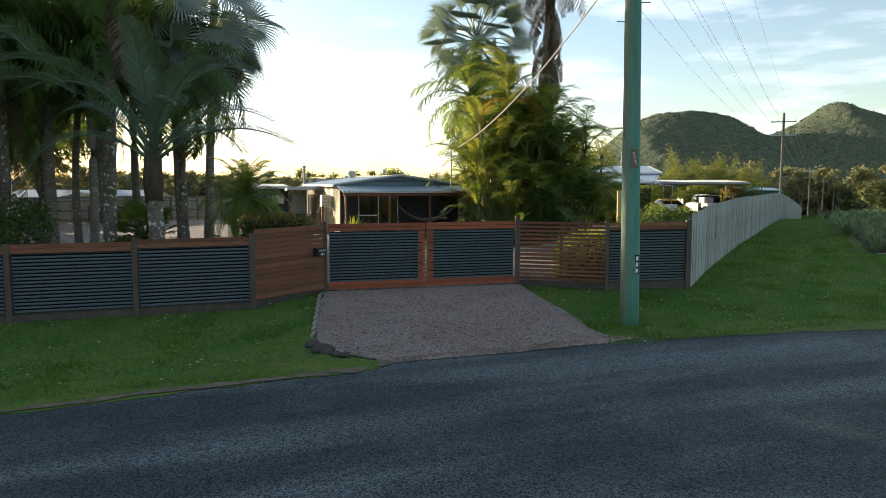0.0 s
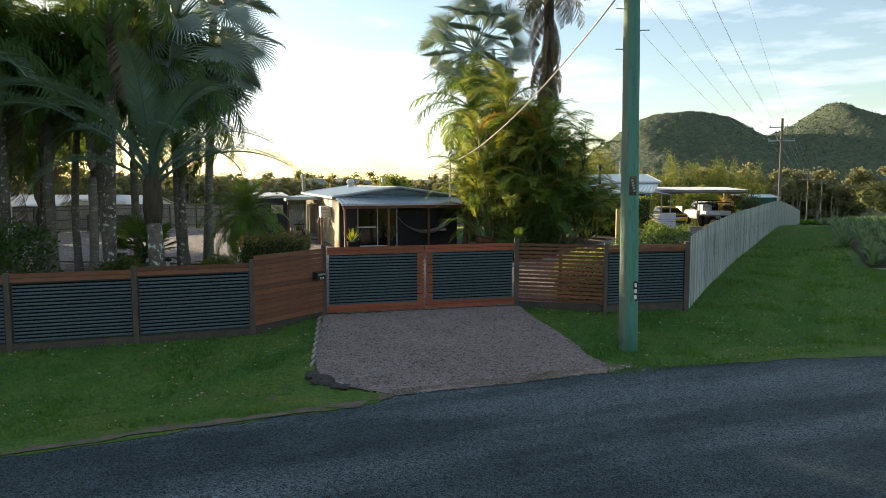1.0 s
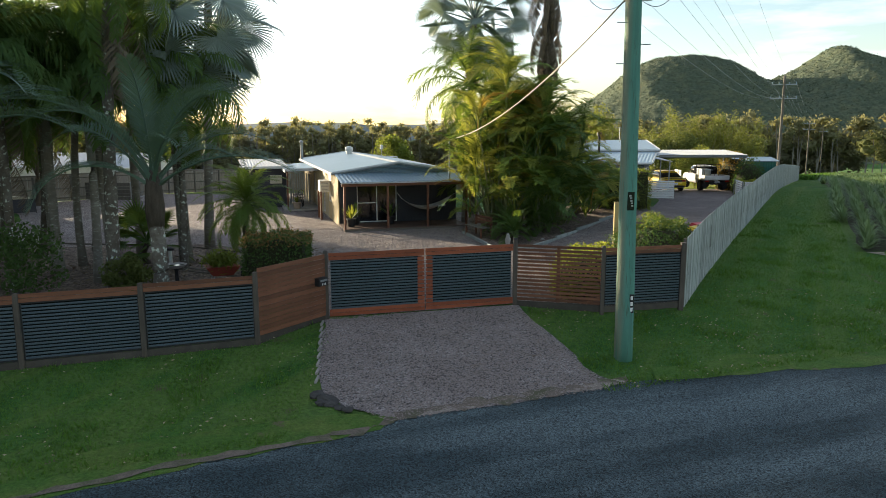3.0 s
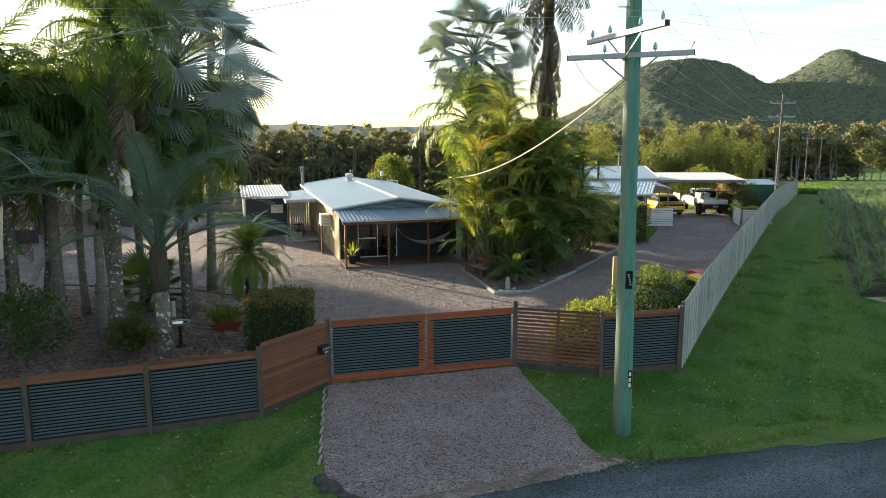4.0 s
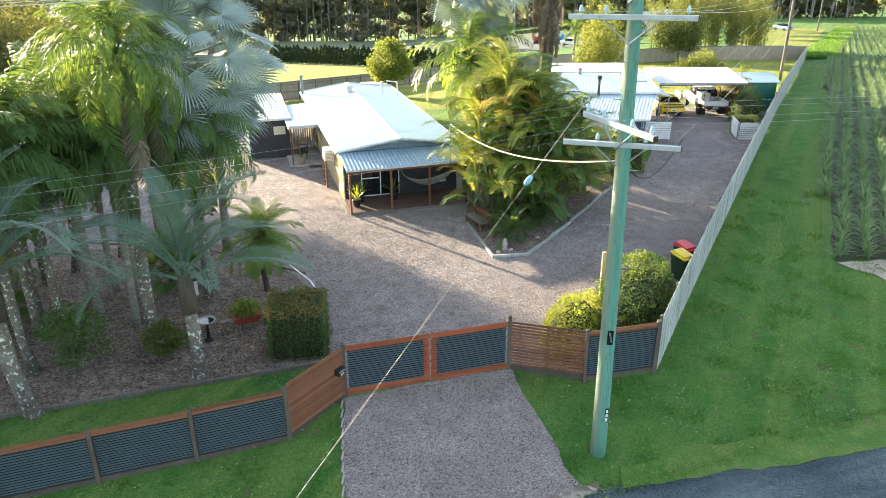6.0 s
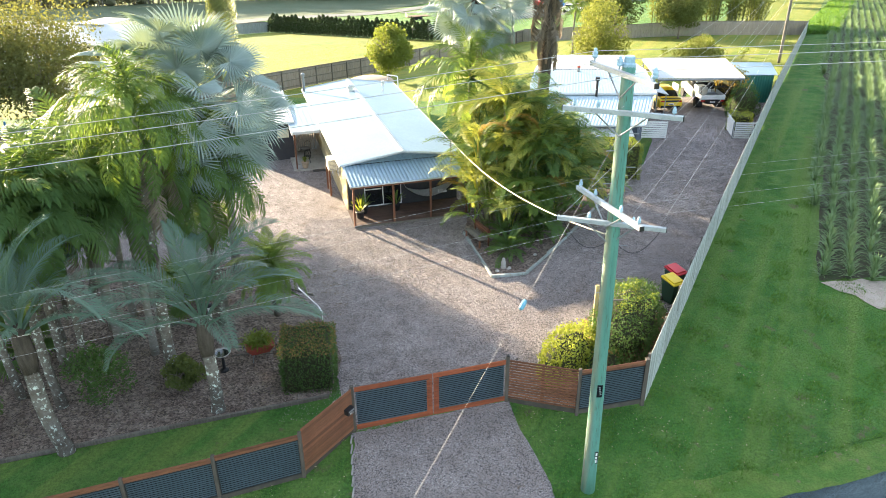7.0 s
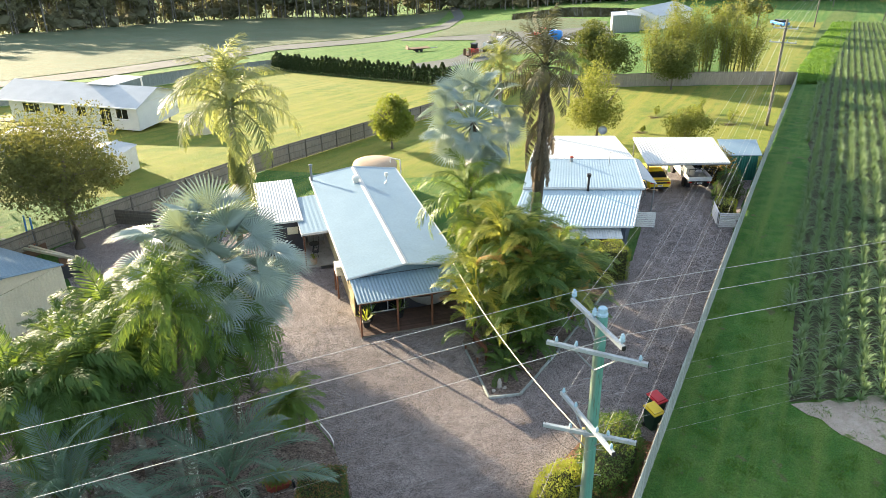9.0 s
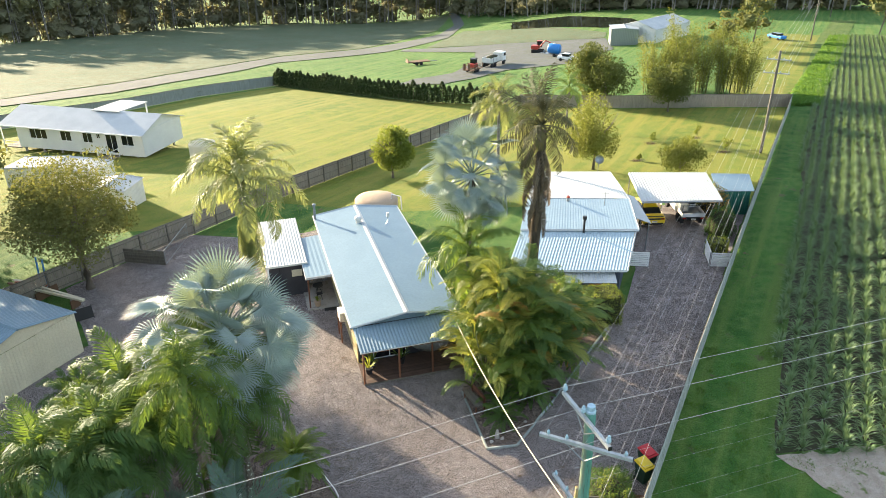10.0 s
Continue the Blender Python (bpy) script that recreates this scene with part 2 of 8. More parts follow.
M_STAY = surface("dull_stay_wire", (0.3, 0.29, 0.27), (0.24, 0.23, 0.22), 20, 2, rough=0.6, metal=0.3, bump=0.0)
M_WIRE = surface("aluminium_wire", (0.5, 0.5, 0.5), (0.4, 0.4, 0.4), 20, 2, rough=0.45, metal=0.4, bump=0.0)
M_CABLE = surface("cream_service_cable", (0.55, 0.5, 0.38), (0.48, 0.43, 0.33), 20, 2, rough=0.6, bump=0.0)
M_ROOF = surface("pale_roof_sheet", (0.16, 0.24, 0.3), (0.14, 0.215, 0.272), 8, 0.6, rough=0.42, metal=0.0, bump=0.05, spec=0.4)
M_ROOF_PALE = surface("pale_cyan_roof_sheet", (0.33, 0.43, 0.48), (0.29, 0.385, 0.44), 8, 0.6, rough=0.5, metal=0.0, bump=0.05, spec=0.4)
M_ROOF_WHITE = surface("white_roof_sheet", (0.49, 0.51, 0.51), (0.42, 0.44, 0.45), 8, 0.6, rough=0.7, bump=0.05, spec=0.2)
# Cream wall made golden: the low sun on it is put into the colour.
M_SUNLIT_CREAM = surface("sunlit_cream_wall_sheet", (0.56, 0.45, 0.23), (0.48, 0.385, 0.2), 12, 0.8, rough=0.55, bump=0.05)
M_CREAM = surface("cream_wall_sheet", (0.62, 0.57, 0.42), (0.55, 0.5, 0.37), 12, 0.8, rough=0.55, bump=0.05)
M_DARKWALL = surface("charcoal_wall", (0.035, 0.036, 0.042), (0.05, 0.05, 0.056), 20, 1.2, rough=0.7, bump=0.1)
M_NAVY = surface("navy_wall", (0.045, 0.06, 0.09), (0.06, 0.075, 0.105), 20, 1.2, rough=0.65, bump=0.1)
M_WHITE = surface("white_paint", (0.78, 0.78, 0.76), (0.7, 0.7, 0.68), 20, 1.5, rough=0.5, bump=0.05)
M_OFFWHITE = surface("off_white_cladding", (0.66, 0.66, 0.62), (0.6, 0.6, 0.57), 15, 0.9, rough=0.6, bump=0.08)
M_CONCRETE = surface("weathered_concrete", (0.36, 0.34, 0.31), (0.29, 0.27, 0.25), 25, 1.2, third=(0.2, 0.19, 0.16), rough=0.9, bump=0.3, depth=0.006)
M_TANK = surface("old_concrete_tank", (0.4, 0.31, 0.22), (0.33, 0.25, 0.18), 15, 0.8, rough=0.9, bump=0.3, depth=0.01)
M_BLACK = surface("black_plastic", (0.016, 0.016, 0.017), (0.022, 0.022, 0.024), 30, 3, rough=0.5, bump=0.05)
M_RUBBER = surface("tyre_rubber", (0.018, 0.018, 0.018), (0.028, 0.027, 0.026), 40, 5, rough=0.85, bump=0.1)
M_TRUNK = surface("palm_trunk_bark", (0.16, 0.145, 0.12), (0.22, 0.205, 0.175), 18, 2.0, third=(0.34, 0.36, 0.31), rough=0.95, bump=0.5, depth=0.02, stretch=(1, 1, 2.5))
M_LICHEN = surface("lichened_trunk", (0.085, 0.07, 0.055), (0.17, 0.155, 0.13), 14, 3.0, third=(0.5, 0.55, 0.48), rough=0.95, bump=0.5, depth=0.02)
M_BROWNSHAFT = surface("fibrous_leaf_bases", (0.07, 0.055, 0.04), (0.12, 0.1, 0.078), 30, 3, rough=0.95, bump=0.8, depth=0.04, stretch=(3, 3, 0.6))
M_BARK = surface("grey_brown_bark", (0.16, 0.13, 0.1), (0.22, 0.19, 0.15), 25, 2, rough=0.95, bump=0.6, depth=0.03, stretch=(3, 3, 0.6))
M_PALEBARK = surface("pale_paperbark", (0.25, 0.23, 0.2), (0.18, 0.165, 0.14), 15, 1, rough=0.95, bump=0.4, depth=0.02)
M_PETIOLE = surface("palm_leaf_stalk", (0.17, 0.2, 0.09), (0.22, 0.22, 0.1), 15, 2, rough=0.6, bump=0.05)
M_ROCK = surface("dark_rock", (0.045, 0.043, 0.042), (0.09, 0.085, 0.08), 14, 2, rough=0.9, bump=0.6, depth=0.03)
L_DARKPALM = leaf("deep_green_palm_leaf", (0.036, 0.08, 0.026), (0.07, 0.12, 0.036), (0.24, 0.34, 0.04), 0.27, rough=0.6, spec=0.15)
L_GREENPALM = leaf("bright_green_palm_leaf", (0.045, 0.1, 0.022), (0.09, 0.145, 0.03), (0.3, 0.4, 0.05), 0.36, rough=0.5, spec=0.25)
# Yellow-green cane leaf, brightened further to carry the sun on the clump.
L_GOLDPALM = leaf("yellow_green_cane_leaf", (0.12, 0.18, 0.04), (0.25, 0.255, 0.06), (0.5, 0.5, 0.07), 0.44, rough=0.5, spec=0.3)
L_AMBER = leaf("dying_amber_frond", (0.24, 0.16, 0.035), (0.17, 0.105, 0.025), (0.48, 0.32, 0.05), 0.38)
L_SILVER = leaf("silver_blue_fan", (0.18, 0.24, 0.225), (0.27, 0.335, 0.315), (0.24, 0.29, 0.13), 0.18, rough=0.5, spec=0.35)
L_DEAD = leaf("dead_brown_frond", (0.12, 0.095, 0.068), (0.2, 0.165, 0.125), (0.18, 0.13, 0.07), 0.18, rough=0.85)
L_TRI = leaf("blue_green_frond", (0.068, 0.125, 0.095), (0.12, 0.18, 0.135), (0.18, 0.26, 0.1), 0.24, rough=0.5, spec=0.3)
L_TREE = leaf("dull_green_foliage", (0.055, 0.08, 0.022), (0.09, 0.11, 0.03), (0.18, 0.2, 0.035), 0.3)
L_OLIVE = leaf("olive_tree_foliage", (0.075, 0.095, 0.03), (0.125, 0.13, 0.045), (0.26, 0.25, 0.05), 0.28, rough=0.8)
L_YELLOWTREE = leaf("yellow_green_foliage", (0.11, 0.13, 0.025), (0.16, 0.17, 0.035), (0.29, 0.31, 0.05), 0.32)
L_ROUND = leaf("fresh_green_foliage", (0.07, 0.11, 0.02), (0.13, 0.16, 0.03), (0.3, 0.34, 0.04), 0.35)
L_HEDGE = leaf("clipped_hedge_leaf", (0.035, 0.075, 0.02), (0.075, 0.12, 0.03), (0.12, 0.2, 0.03), 0.25)
L_HEDGE_TIP = leaf("copper_hedge_tip", (0.21, 0.12, 0.045), (0.16, 0.13, 0.045), (0.28, 0.16, 0.04), 0.3)
L_GOLDHEDGE = leaf("golden_shrub_leaf", (0.24, 0.25, 0.03), (0.16, 0.22, 0.03), (0.4, 0.42, 0.05), 0.35)
L_DARKTREE = leaf("dark_conifer_foliage", (0.025, 0.045, 0.016), (0.04, 0.06, 0.02), (0.06, 0.09, 0.02), 0.2)
# Far woods and scrub paled: distance haze is put into the leaf colours.
L_FOREST = leaf("haze_tinted_gum_foliage", (0.13, 0.14, 0.075), (0.19, 0.185, 0.1), (0.42, 0.38, 0.13), 0.34, rough=0.8)
L_SCRUB = leaf("haze_tinted_scrub", (0.125, 0.125, 0.08), (0.17, 0.165, 0.1), (0.3, 0.28, 0.12), 0.28, rough=0.85)
L_PINE = leaf("grey_green_bromeliad", (0.035, 0.09, 0.03), (0.16, 0.23, 0.11), (0.21, 0.28, 0.075), 0.2, rough=0.6, spec=0.18)
L_GRASS = leaf("grass_blade", (0.038, 0.112, 0.018), (0.072, 0.16, 0.028), (0.19, 0.32, 0.035), 0.33, rough=0.6)


def plain(name, colour, rough=0.5, metal=0.0, coat=0.0):
    return surface(name, colour, tuple(c * 0.88 for c in colour), 30, 2.5, rough=rough, metal=metal, bump=0.03, coat=coat, spec=0.45)


M_DARKGLASS = plain("tinted_glass", (0.012, 0.014, 0.016), 0.06)


# ---- mesh helpers ----
def sm(u):
    u = min(1.0, max(0.0, u))
    return u * u * (3 - 2 * u)


def road_side(x, y):
    """Metres from the road's edge, towards the gate."""
    return (y - 12.1 - 0.37 * x) / 1.066


def hgt(x, y):
    """Height of the land: the road lies low, a slight rise by the drive, then a long fall to the fields, steeper on the left."""
    fall = 0.0 if y < 48 else ((y - 48) ** 2 / 32 if y < 64 else min(y, 430) - 56)
    far = sm((y - 105) / 60)
    side_rise = (1 - far) * sm((x - 8) / 30) + far * sm((x + 25) / 105)
    return -0.42 * (1 - sm(road_side(x, y) / 7)) + 0.42 * math.exp(-((y - 38) / 11) ** 2) * sm((x + 1) / 9) * (1 - 0.8 * sm((x - 8) / 8)) - (0.105 - 0.045 * side_rise) * fall


def mesh_np(name, verts, faces, material, smooth=False):
    """A mesh from arrays: verts (n, 3), faces (m, k) all of one size."""
    verts, faces = np.asarray(verts, np.float32), np.asarray(faces, np.int32)
    me = bpy.data.meshes.new(name)
    k = faces.shape[1]
    me.vertices.add(len(verts))
    me.vertices.foreach_set("co", verts.ravel())
    me.loops.add(faces.size)
    me.loops.foreach_set("vertex_index", faces.ravel())
    me.polygons.add(len(faces))
    me.polygons.foreach_set("loop_start", np.arange(0, faces.size, k, dtype=np.int32))
    me.polygons.foreach_set("loop_total", np.full(len(faces), k, np.int32))
    me.polygons.foreach_set("use_smooth", np.full(len(faces), smooth))
    me.update(calc_edges=True)
    me.materials.append(material)
    return me


def put(name, me, parent=None, m=None, label=""):
    ob = new(name, me)
    if parent:
        ob.parent = parent
    if m is not None:
        ob.matrix_basis = m
    if label:
        ob["label"] = label
    return ob


def part(name, bm, material, parent=None, label="", smooth=False, m=None):
    """Links a bmesh as one mesh object under a thing or a part."""
    me = bpy.data.meshes.new(name)
    bmesh.ops.recalc_face_normals(bm, faces=bm.faces)
    for f in bm.faces:
        f.smooth = smooth
    bm.to_mesh(me)
    bm.free()
    me.materials.append(material)
    return put(name, me, parent, m, label)


def thing(name, m, label, category, group="", kind=""):
    ob = new(name)
    ob.matrix_basis = m
    return tagged(ob, label, category, group, kind)


def box(bm, c, s, bevel=0.0, m=None):
    """Adds a box with its centre at c and sides s."""
    r = bmesh.ops.create_cube(bm, size=1, matrix=(m or Matrix()) @ Matrix.Translation(c) @ Matrix.Diagonal((*s, 1)))
    if bevel:
        es = list({e for v in r["verts"] for e in v.link_edges})
        bmesh.ops.bevel(bm, geom=es, offset=bevel, segments=2, affect="EDGES", profile=0.6)
    return bm


def boxed(c, s, bevel=0.0, m=None):
    return box(bmesh.new(), c, s, bevel, m)


def rod(bm, a, b, r0, r1=None, sides=8, caps=True):
    """Adds a tapered rod from a to b."""
    a, b = Vector(a), Vector(b)
    r1 = r0 if r1 is None else r1
    q = (b - a).to_track_quat("Z", "Y").to_matrix().to_4x4()
    bmesh.ops.create_cone(bm, cap_ends=caps, segments=sides, radius1=r0, radius2=max(r1, 1e-4), depth=(b - a).length, matrix=Matrix.Translation((a + b) / 2) @ q)
    return bm


def tube(bm, pts, radii, sides=8, wobble=0.0, rnd=random):
    """Adds a tube along points, with a radius for each."""
    rings = []
    for i, p in enumerate(pts):
        p = Vector(p)
        d = (Vector(pts[min(i + 1, len(pts) - 1)]) - Vector(pts[max(i - 1, 0)])).normalized()
        q = d.to_track_quat("Z", "Y")
        r = radii[i]
        rings.append([bm.verts.new(p + q @ Vector((math.cos(a) * r, math.sin(a) * r, 0)) * (1 + rnd.uniform(-wobble, wobble))) for a in [2 * math.pi * k / sides for k in range(sides)]])
    for a, b in zip(rings, rings[1:]):
        for k in range(sides):
            bm.faces.new((a[k], a[(k + 1) % sides], b[(k + 1) % sides], b[k]))
    bm.faces.new(rings[0][::-1])
    bm.faces.new(rings[-1])
    return bm


def lathe(bm, profile, sides=16, m=None):
    """Adds a turned body from (radius, height) pairs."""
    m = m or Matrix()
    rings = [[bm.verts.new(m @ Vector((math.cos(2 * math.pi * k / sides) * max(r, 1e-4), math.sin(2 * math.pi * k / sides) * max(r, 1e-4), z))) for k in range(sides)] for r, z in profile]
    for a, b in zip(rings, rings[1:]):
        for k in range(sides):
            bm.faces.new((a[k], a[(k + 1) % sides], b[(k + 1) % sides], b[k]))
    bm.faces.new(rings[0][::-1])
    bm.faces.new(rings[-1])
    return bm


def ribbed(a, b, c, d, pitch, depth, name, material, parent=None, label="", thick=0.004, square=False):
    """A profiled sheet with corners a b c d: ribs run from side a-b to side d-c."""
    a, b, c, d = (Vector(x) for x in (a, b, c, d))
    n = (b - a).cross(d - a).normalized()
    wide = (b - a).length
    k = max(4, int(wide / pitch * 4))
    u = np.linspace(0, 1, k + 1)
    if square:
        pitch = wide / round(wide / pitch)
        u = np.array([(i + q) * pitch / wide for i in range(round(wide / pitch)) for q in (0.0, 0.42, 0.44, 0.7, 0.98)])
        k = len(u) - 1
    ph = (u * wide / pitch) % 1.0
    off = np.interp(ph, [0, 0.42, 0.44, 0.7, 0.98, 1.0], [0, 0, 0.92, 1.0, 0.92, 0.0]) * depth if square else (0.5 - 0.5 * np.cos(2 * np.pi * ph)) * depth
    lo = np.array(a)[None] * (1 - u[:, None]) + np.array(b)[None] * u[:, None] + np.array(n)[None] * off[:, None]
    hi = np.array(d)[None] * (1 - u[:, None]) + np.array(c)[None] * u[:, None] + np.array(n)[None] * off[:, None]
    under = np.array(n)[None] * thick
    v = np.vstack([lo, hi, lo - under, hi - under])
    i = np.arange(k)
    q = k + 1
    f = np.vstack([np.stack([i, i + 1, q + i + 1, q + i], 1), np.stack([2 * q + i + 1, 2 * q + i, 3 * q + i, 3 * q + i + 1], 1)])
    f = np.vstack([f, np.stack([i + 1, i, 2 * q + i, 2 * q + i + 1], 1), np.stack([q + i, q + i + 1, 3 * q + i + 1, 3 * q + i], 1)])
    return put(name, mesh_np(name, v, f, material), parent, None, label)


def slab(pts, thick, bm=None):
    """A flat plate with corners pts (in order), thickened downwards along its normal."""
    bm = bm or bmesh.new()
    p = [Vector(x) for x in pts]
    n = (p[1] - p[0]).cross(p[-1] - p[0]).normalized()
    if n.z < 0:
        n = -n
    top = [bm.verts.new(x) for x in p]
    low = [bm.verts.new(x - n * thick) for x in p]
    bm.faces.new(top)
    bm.faces.new(low[::-1])
    for i in range(len(p)):
        j = (i + 1) % len(p)
        bm.faces.new((top[i], low[i], low[j], top[j]))
    return bm


def sheet(name, outline, material, lift, step=1.0, label="", category="", kind="structure", ragged=0.0, follow=True):
    """A thin cover that lies on the land inside an outline."""
    from mathutils.geometry import delaunay_2d_cdt
    rnd = random.Random(name)
    edge = []
    for (ax, ay), (bx, by) in zip(outline, outline[1:] + outline[:1]):
        k = max(1, int(math.hypot(bx - ax, by - ay) / step))
        for i in range(k):
            t = i / k
            edge.append(Vector((ax + (bx - ax) * t + rnd.uniform(-ragged, ragged), ay + (by - ay) * t + rnd.uniform(-ragged, ragged))))
    n = len(edge)
    xs, ys = [p.x for p in edge], [p.y for p in edge]
    pts = list(edge)
    for gx in np.arange(min(xs), max(xs), step):
        for gy in np.arange(min(ys), max(ys), step):
            pts.append(Vector((float(gx), float(gy))))
    v, e, f, *_ = delaunay_2d_cdt(pts, [(i, (i + 1) % n) for i in range(n)], [], 1, 1e-4)
    me = bpy.data.meshes.new(name)
    me.from_pydata([(p.x, p.y, hgt(p.x, p.y) + lift) for p in v], [], [tuple(x) for x in f])
    me.polygons.foreach_set("use_smooth", [True] * len(me.polygons))
    me.materials.append(material)
    return tagged(put(name, me), label, category, "", kind)


# ---- ground, road, drive, field ----
def spread(lo, hi, near_lo, near_hi, step):
    mid = list(np.arange(near_lo, near_hi + step, step))
    out, x, s = [], near_hi + step, step
    while x < hi:
        s *= 1.18
        x += s
        out.append(min(x, hi))
    back, x, s = [], near_lo, step
    while x > lo:
        s *= 1.18
        x -= s
        back.append(max(x, lo))
    return np.array(back[::-1] + mid + out)


GX, GY = spread(-2500, 2500, -16, 26, 0.7), spread(-600, 3500, 2, 62, 0.7)
gv = np.array([(x, y, hgt(x, y) - (0.05 if road_side(x, y) < 0.2 else 0.0)) for y in GY for x in GX])
gi = np.arange(len(GX) * len(GY)).reshape(len(GY), len(GX))
gf = np.stack([gi[:-1, :-1], gi[:-1, 1:], gi[1:, 1:], gi[1:, :-1]], -1).reshape(-1, 4)
tagged(put("ground", mesh_np("ground", gv, gf, M_GRASS, True)), "mown green lawn with worn and yellowed patches", "grass", "", "structure")

sheet("road", [(-90, -25), (-40, -4.5), (-12, 7.0), (-6.1, 9.4), (-4.1, 10.45), (-1.4, 11.65), (-0.4, 12.5), (1.5, 13.05), (3.7, 14.0), (6.5, 14.7), (9.6, 15.2), (14, 16.4), (40, 25), (80, 40), (80, 32), (40, 17), (10, 7.4), (-5, 2.6), (-40, -12.5), (-90, -33)], M_ROAD, 0.012, 0.9, "dark grey asphalt road with a worn broken edge", "road", ragged=0.05)
sheet("driveway_apron", [(-2.95, 17.5), (-2.55, 14.0), (-2.3, 13.2), (-1.75, 12.6), (-1.05, 12.2), (-0.4, 12.4), (1.5, 13.0), (3.6, 13.95), (3.1, 14.9), (2.5, 17.2), (2.05, 19.05)], M_GRAVEL, 0.024, 0.5, "grey-brown gravel apron before the gate", "driveway", ragged=0.07)
sheet("driveway", [(-3.0, 17.75), (2.0, 19.15), (4.2, 18.6), (6.55, 19.2), (26.2, 56.6), (25.5, 58.5), (15.5, 59.0), (14.2, 46.2), (12.2, 41.0), (8.8, 40.6), (1.0, 40.0), (-4.5, 51.0), (-8.5, 55.0), (-13.5, 52), (-20.5, 53.2), (-26.5, 44.2), (-21.8, 37.0), (-25, 31), (-22, 22), (-9.3, 29.2), (-6.05, 26.0), (-4.85, 24.2), (-3.6, 19.4), (-4.0, 17.5)], M_GRAVEL, 0.018, 0.8, "brown-grey gravel yard and drive between the houses", "driveway", ragged=0.06)
sheet("mulch_bed", [(-22, 13.4), (-13.2, 16.35), (-8.8, 17.75), (-3.95, 19.25), (-3.75, 21.5), (-4.9, 24.2), (-6.1, 25.9), (-9.4, 29.2), (-22.1, 28.0)], M_MULCH, 0.03, 0.7, "dark bark mulch under the palms", "garden bed", ragged=0.05)
sheet("palm_bed", [(1.0, 31.9), (2.1, 27.35), (3.6, 27.55), (5.9, 30.9), (10.2, 37.7), (11.6, 40.4), (8.8, 40.2), (2.0, 38.5)], M_MULCH, 0.035, 0.6, "dark garden bed edged with timber", "garden bed", ragged=0.03)
M_REDMULCH = ground_mix("red_bark_mulch", ((0.15, 0.075, 0.045), (0.19, 0.1, 0.06), (0.22, 0.13, 0.085)), (0.5, 2.5, 45.0), bump=0.9, depth=0.04, stones=0.6, stone_size=18.0)
sheet("hedge_bed", [(3.2, 19.4), (4.2, 19.0), (6.6, 19.6), (9.0, 24.2), (6.2, 24.6), (4.4, 22.6)], M_REDMULCH, 0.04, 0.6, "mulched bed behind the right fence", "garden bed", ragged=0.04)
sheet("crop_field", [(16.2, 26.9), (20.1, 35.1), (25.2, 45.2), (32.6, 60.0), (42.4, 80.0), (61.7, 115.7), (98.0, 179.0), (200, 190), (200, 60), (60, 26.0), (22.2, 27.6)], M_SOIL, 0.02, 2.0, "brown field soil between the crop rows", "field", ragged=0.15)
M_SPILL = ground_mix("washed_sand", ((0.2, 0.17, 0.15), (0.25, 0.215, 0.185), (0.29, 0.25, 0.21)), (0.8, 3.0, 30.0), stones=0.4, stone_size=42.0)
sheet("sand_spill", [(-0.6, 12.2), (-0.2, 12.4), (0.35, 12.62), (0.8, 12.76), (0.35, 12.8), (-0.3, 12.55)], M_SPILL, 0.03, 0.16, "pale sand washed off the gravel apron", "sand", ragged=0.06)
sheet("sand_spill", [(2.3, 13.35), (3.0, 13.62), (3.8, 13.95), (3.75, 14.12), (3.3, 14.1), (2.8, 13.8)], M_SPILL, 0.03, 0.16, "pale sand washed off the gravel apron", "sand", ragged=0.07)
sheet("sandy_patch", [(16.3, 26.6), (18.6, 26.9), (22.5, 27.5), (60, 26.1), (60, 19), (20.8, 22.3), (18.6, 23.6), (17.2, 25.0)], M_SAND, 0.03, 0.5, "bare sandy track at the end of the crop", "track", ragged=0.2)


# ---- fences and gate ----
def along(a, b):
    """Pose at a with x towards b."""
    return pose(a[0], a[1], 0, 0, 0, math.degrees(math.atan2(b[1] - a[1], b[0] - a[0])))


def sheet_bay(a, b, low_a, low_b, top, parent):
    """One bay of the front fence: a dark corrugated sheet in a frame, a timber board above, a plinth board below."""
    m = along(a, b)
    w = math.hypot(b[0] - a[0], b[1] - a[1])
    low = min(low_a, low_b)
    x0, x1 = 0.06, w - 0.06
    ob = ribbed(m @ Vector((x0, 0.022, top - 0.22)), m @ Vector((x0, 0.022, low + 0.2)), m @ Vector((x1, 0.022, low + 0.2)), m @ Vector((x1, 0.022, top - 0.22)), 0.074, 0.026, "corrugated_panel", M_SHEET, parent, square=True)
    bm = bmesh.new()
    for z in (top - 0.2, low + 0.185):
        box(bm, (w / 2, 0, z), (w - 0.1, 0.045, 0.035), 0.004, m)
    for x in (x0, x1):
        box(bm, (x, 0, (top + low) / 2), (0.035, 0.045, top - low - 0.36), 0.004, m)
    part("panel_frame", bm, M_BLACK, parent)
    # Black sheet added inside the ribs, standing in for shade in the grooves.
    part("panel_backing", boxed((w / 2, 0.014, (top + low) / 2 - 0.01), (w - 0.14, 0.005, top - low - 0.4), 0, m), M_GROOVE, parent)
    part("capping_board", boxed((w / 2, -0.012, top - 0.145), (w - 0.09, 0.022, 0.085), 0.003, m), M_MERBAU, parent)
    part("capping_board", boxed((w / 2, -0.012, top - 0.05), (w - 0.09, 0.022, 0.085), 0.003, m), M_MERBAU, parent)
    part("plinth_board", boxed((w / 2, 0.0, low + 0.07), (w - 0.09, 0.035, 0.17), 0.004, m), M_PLINTH, parent)


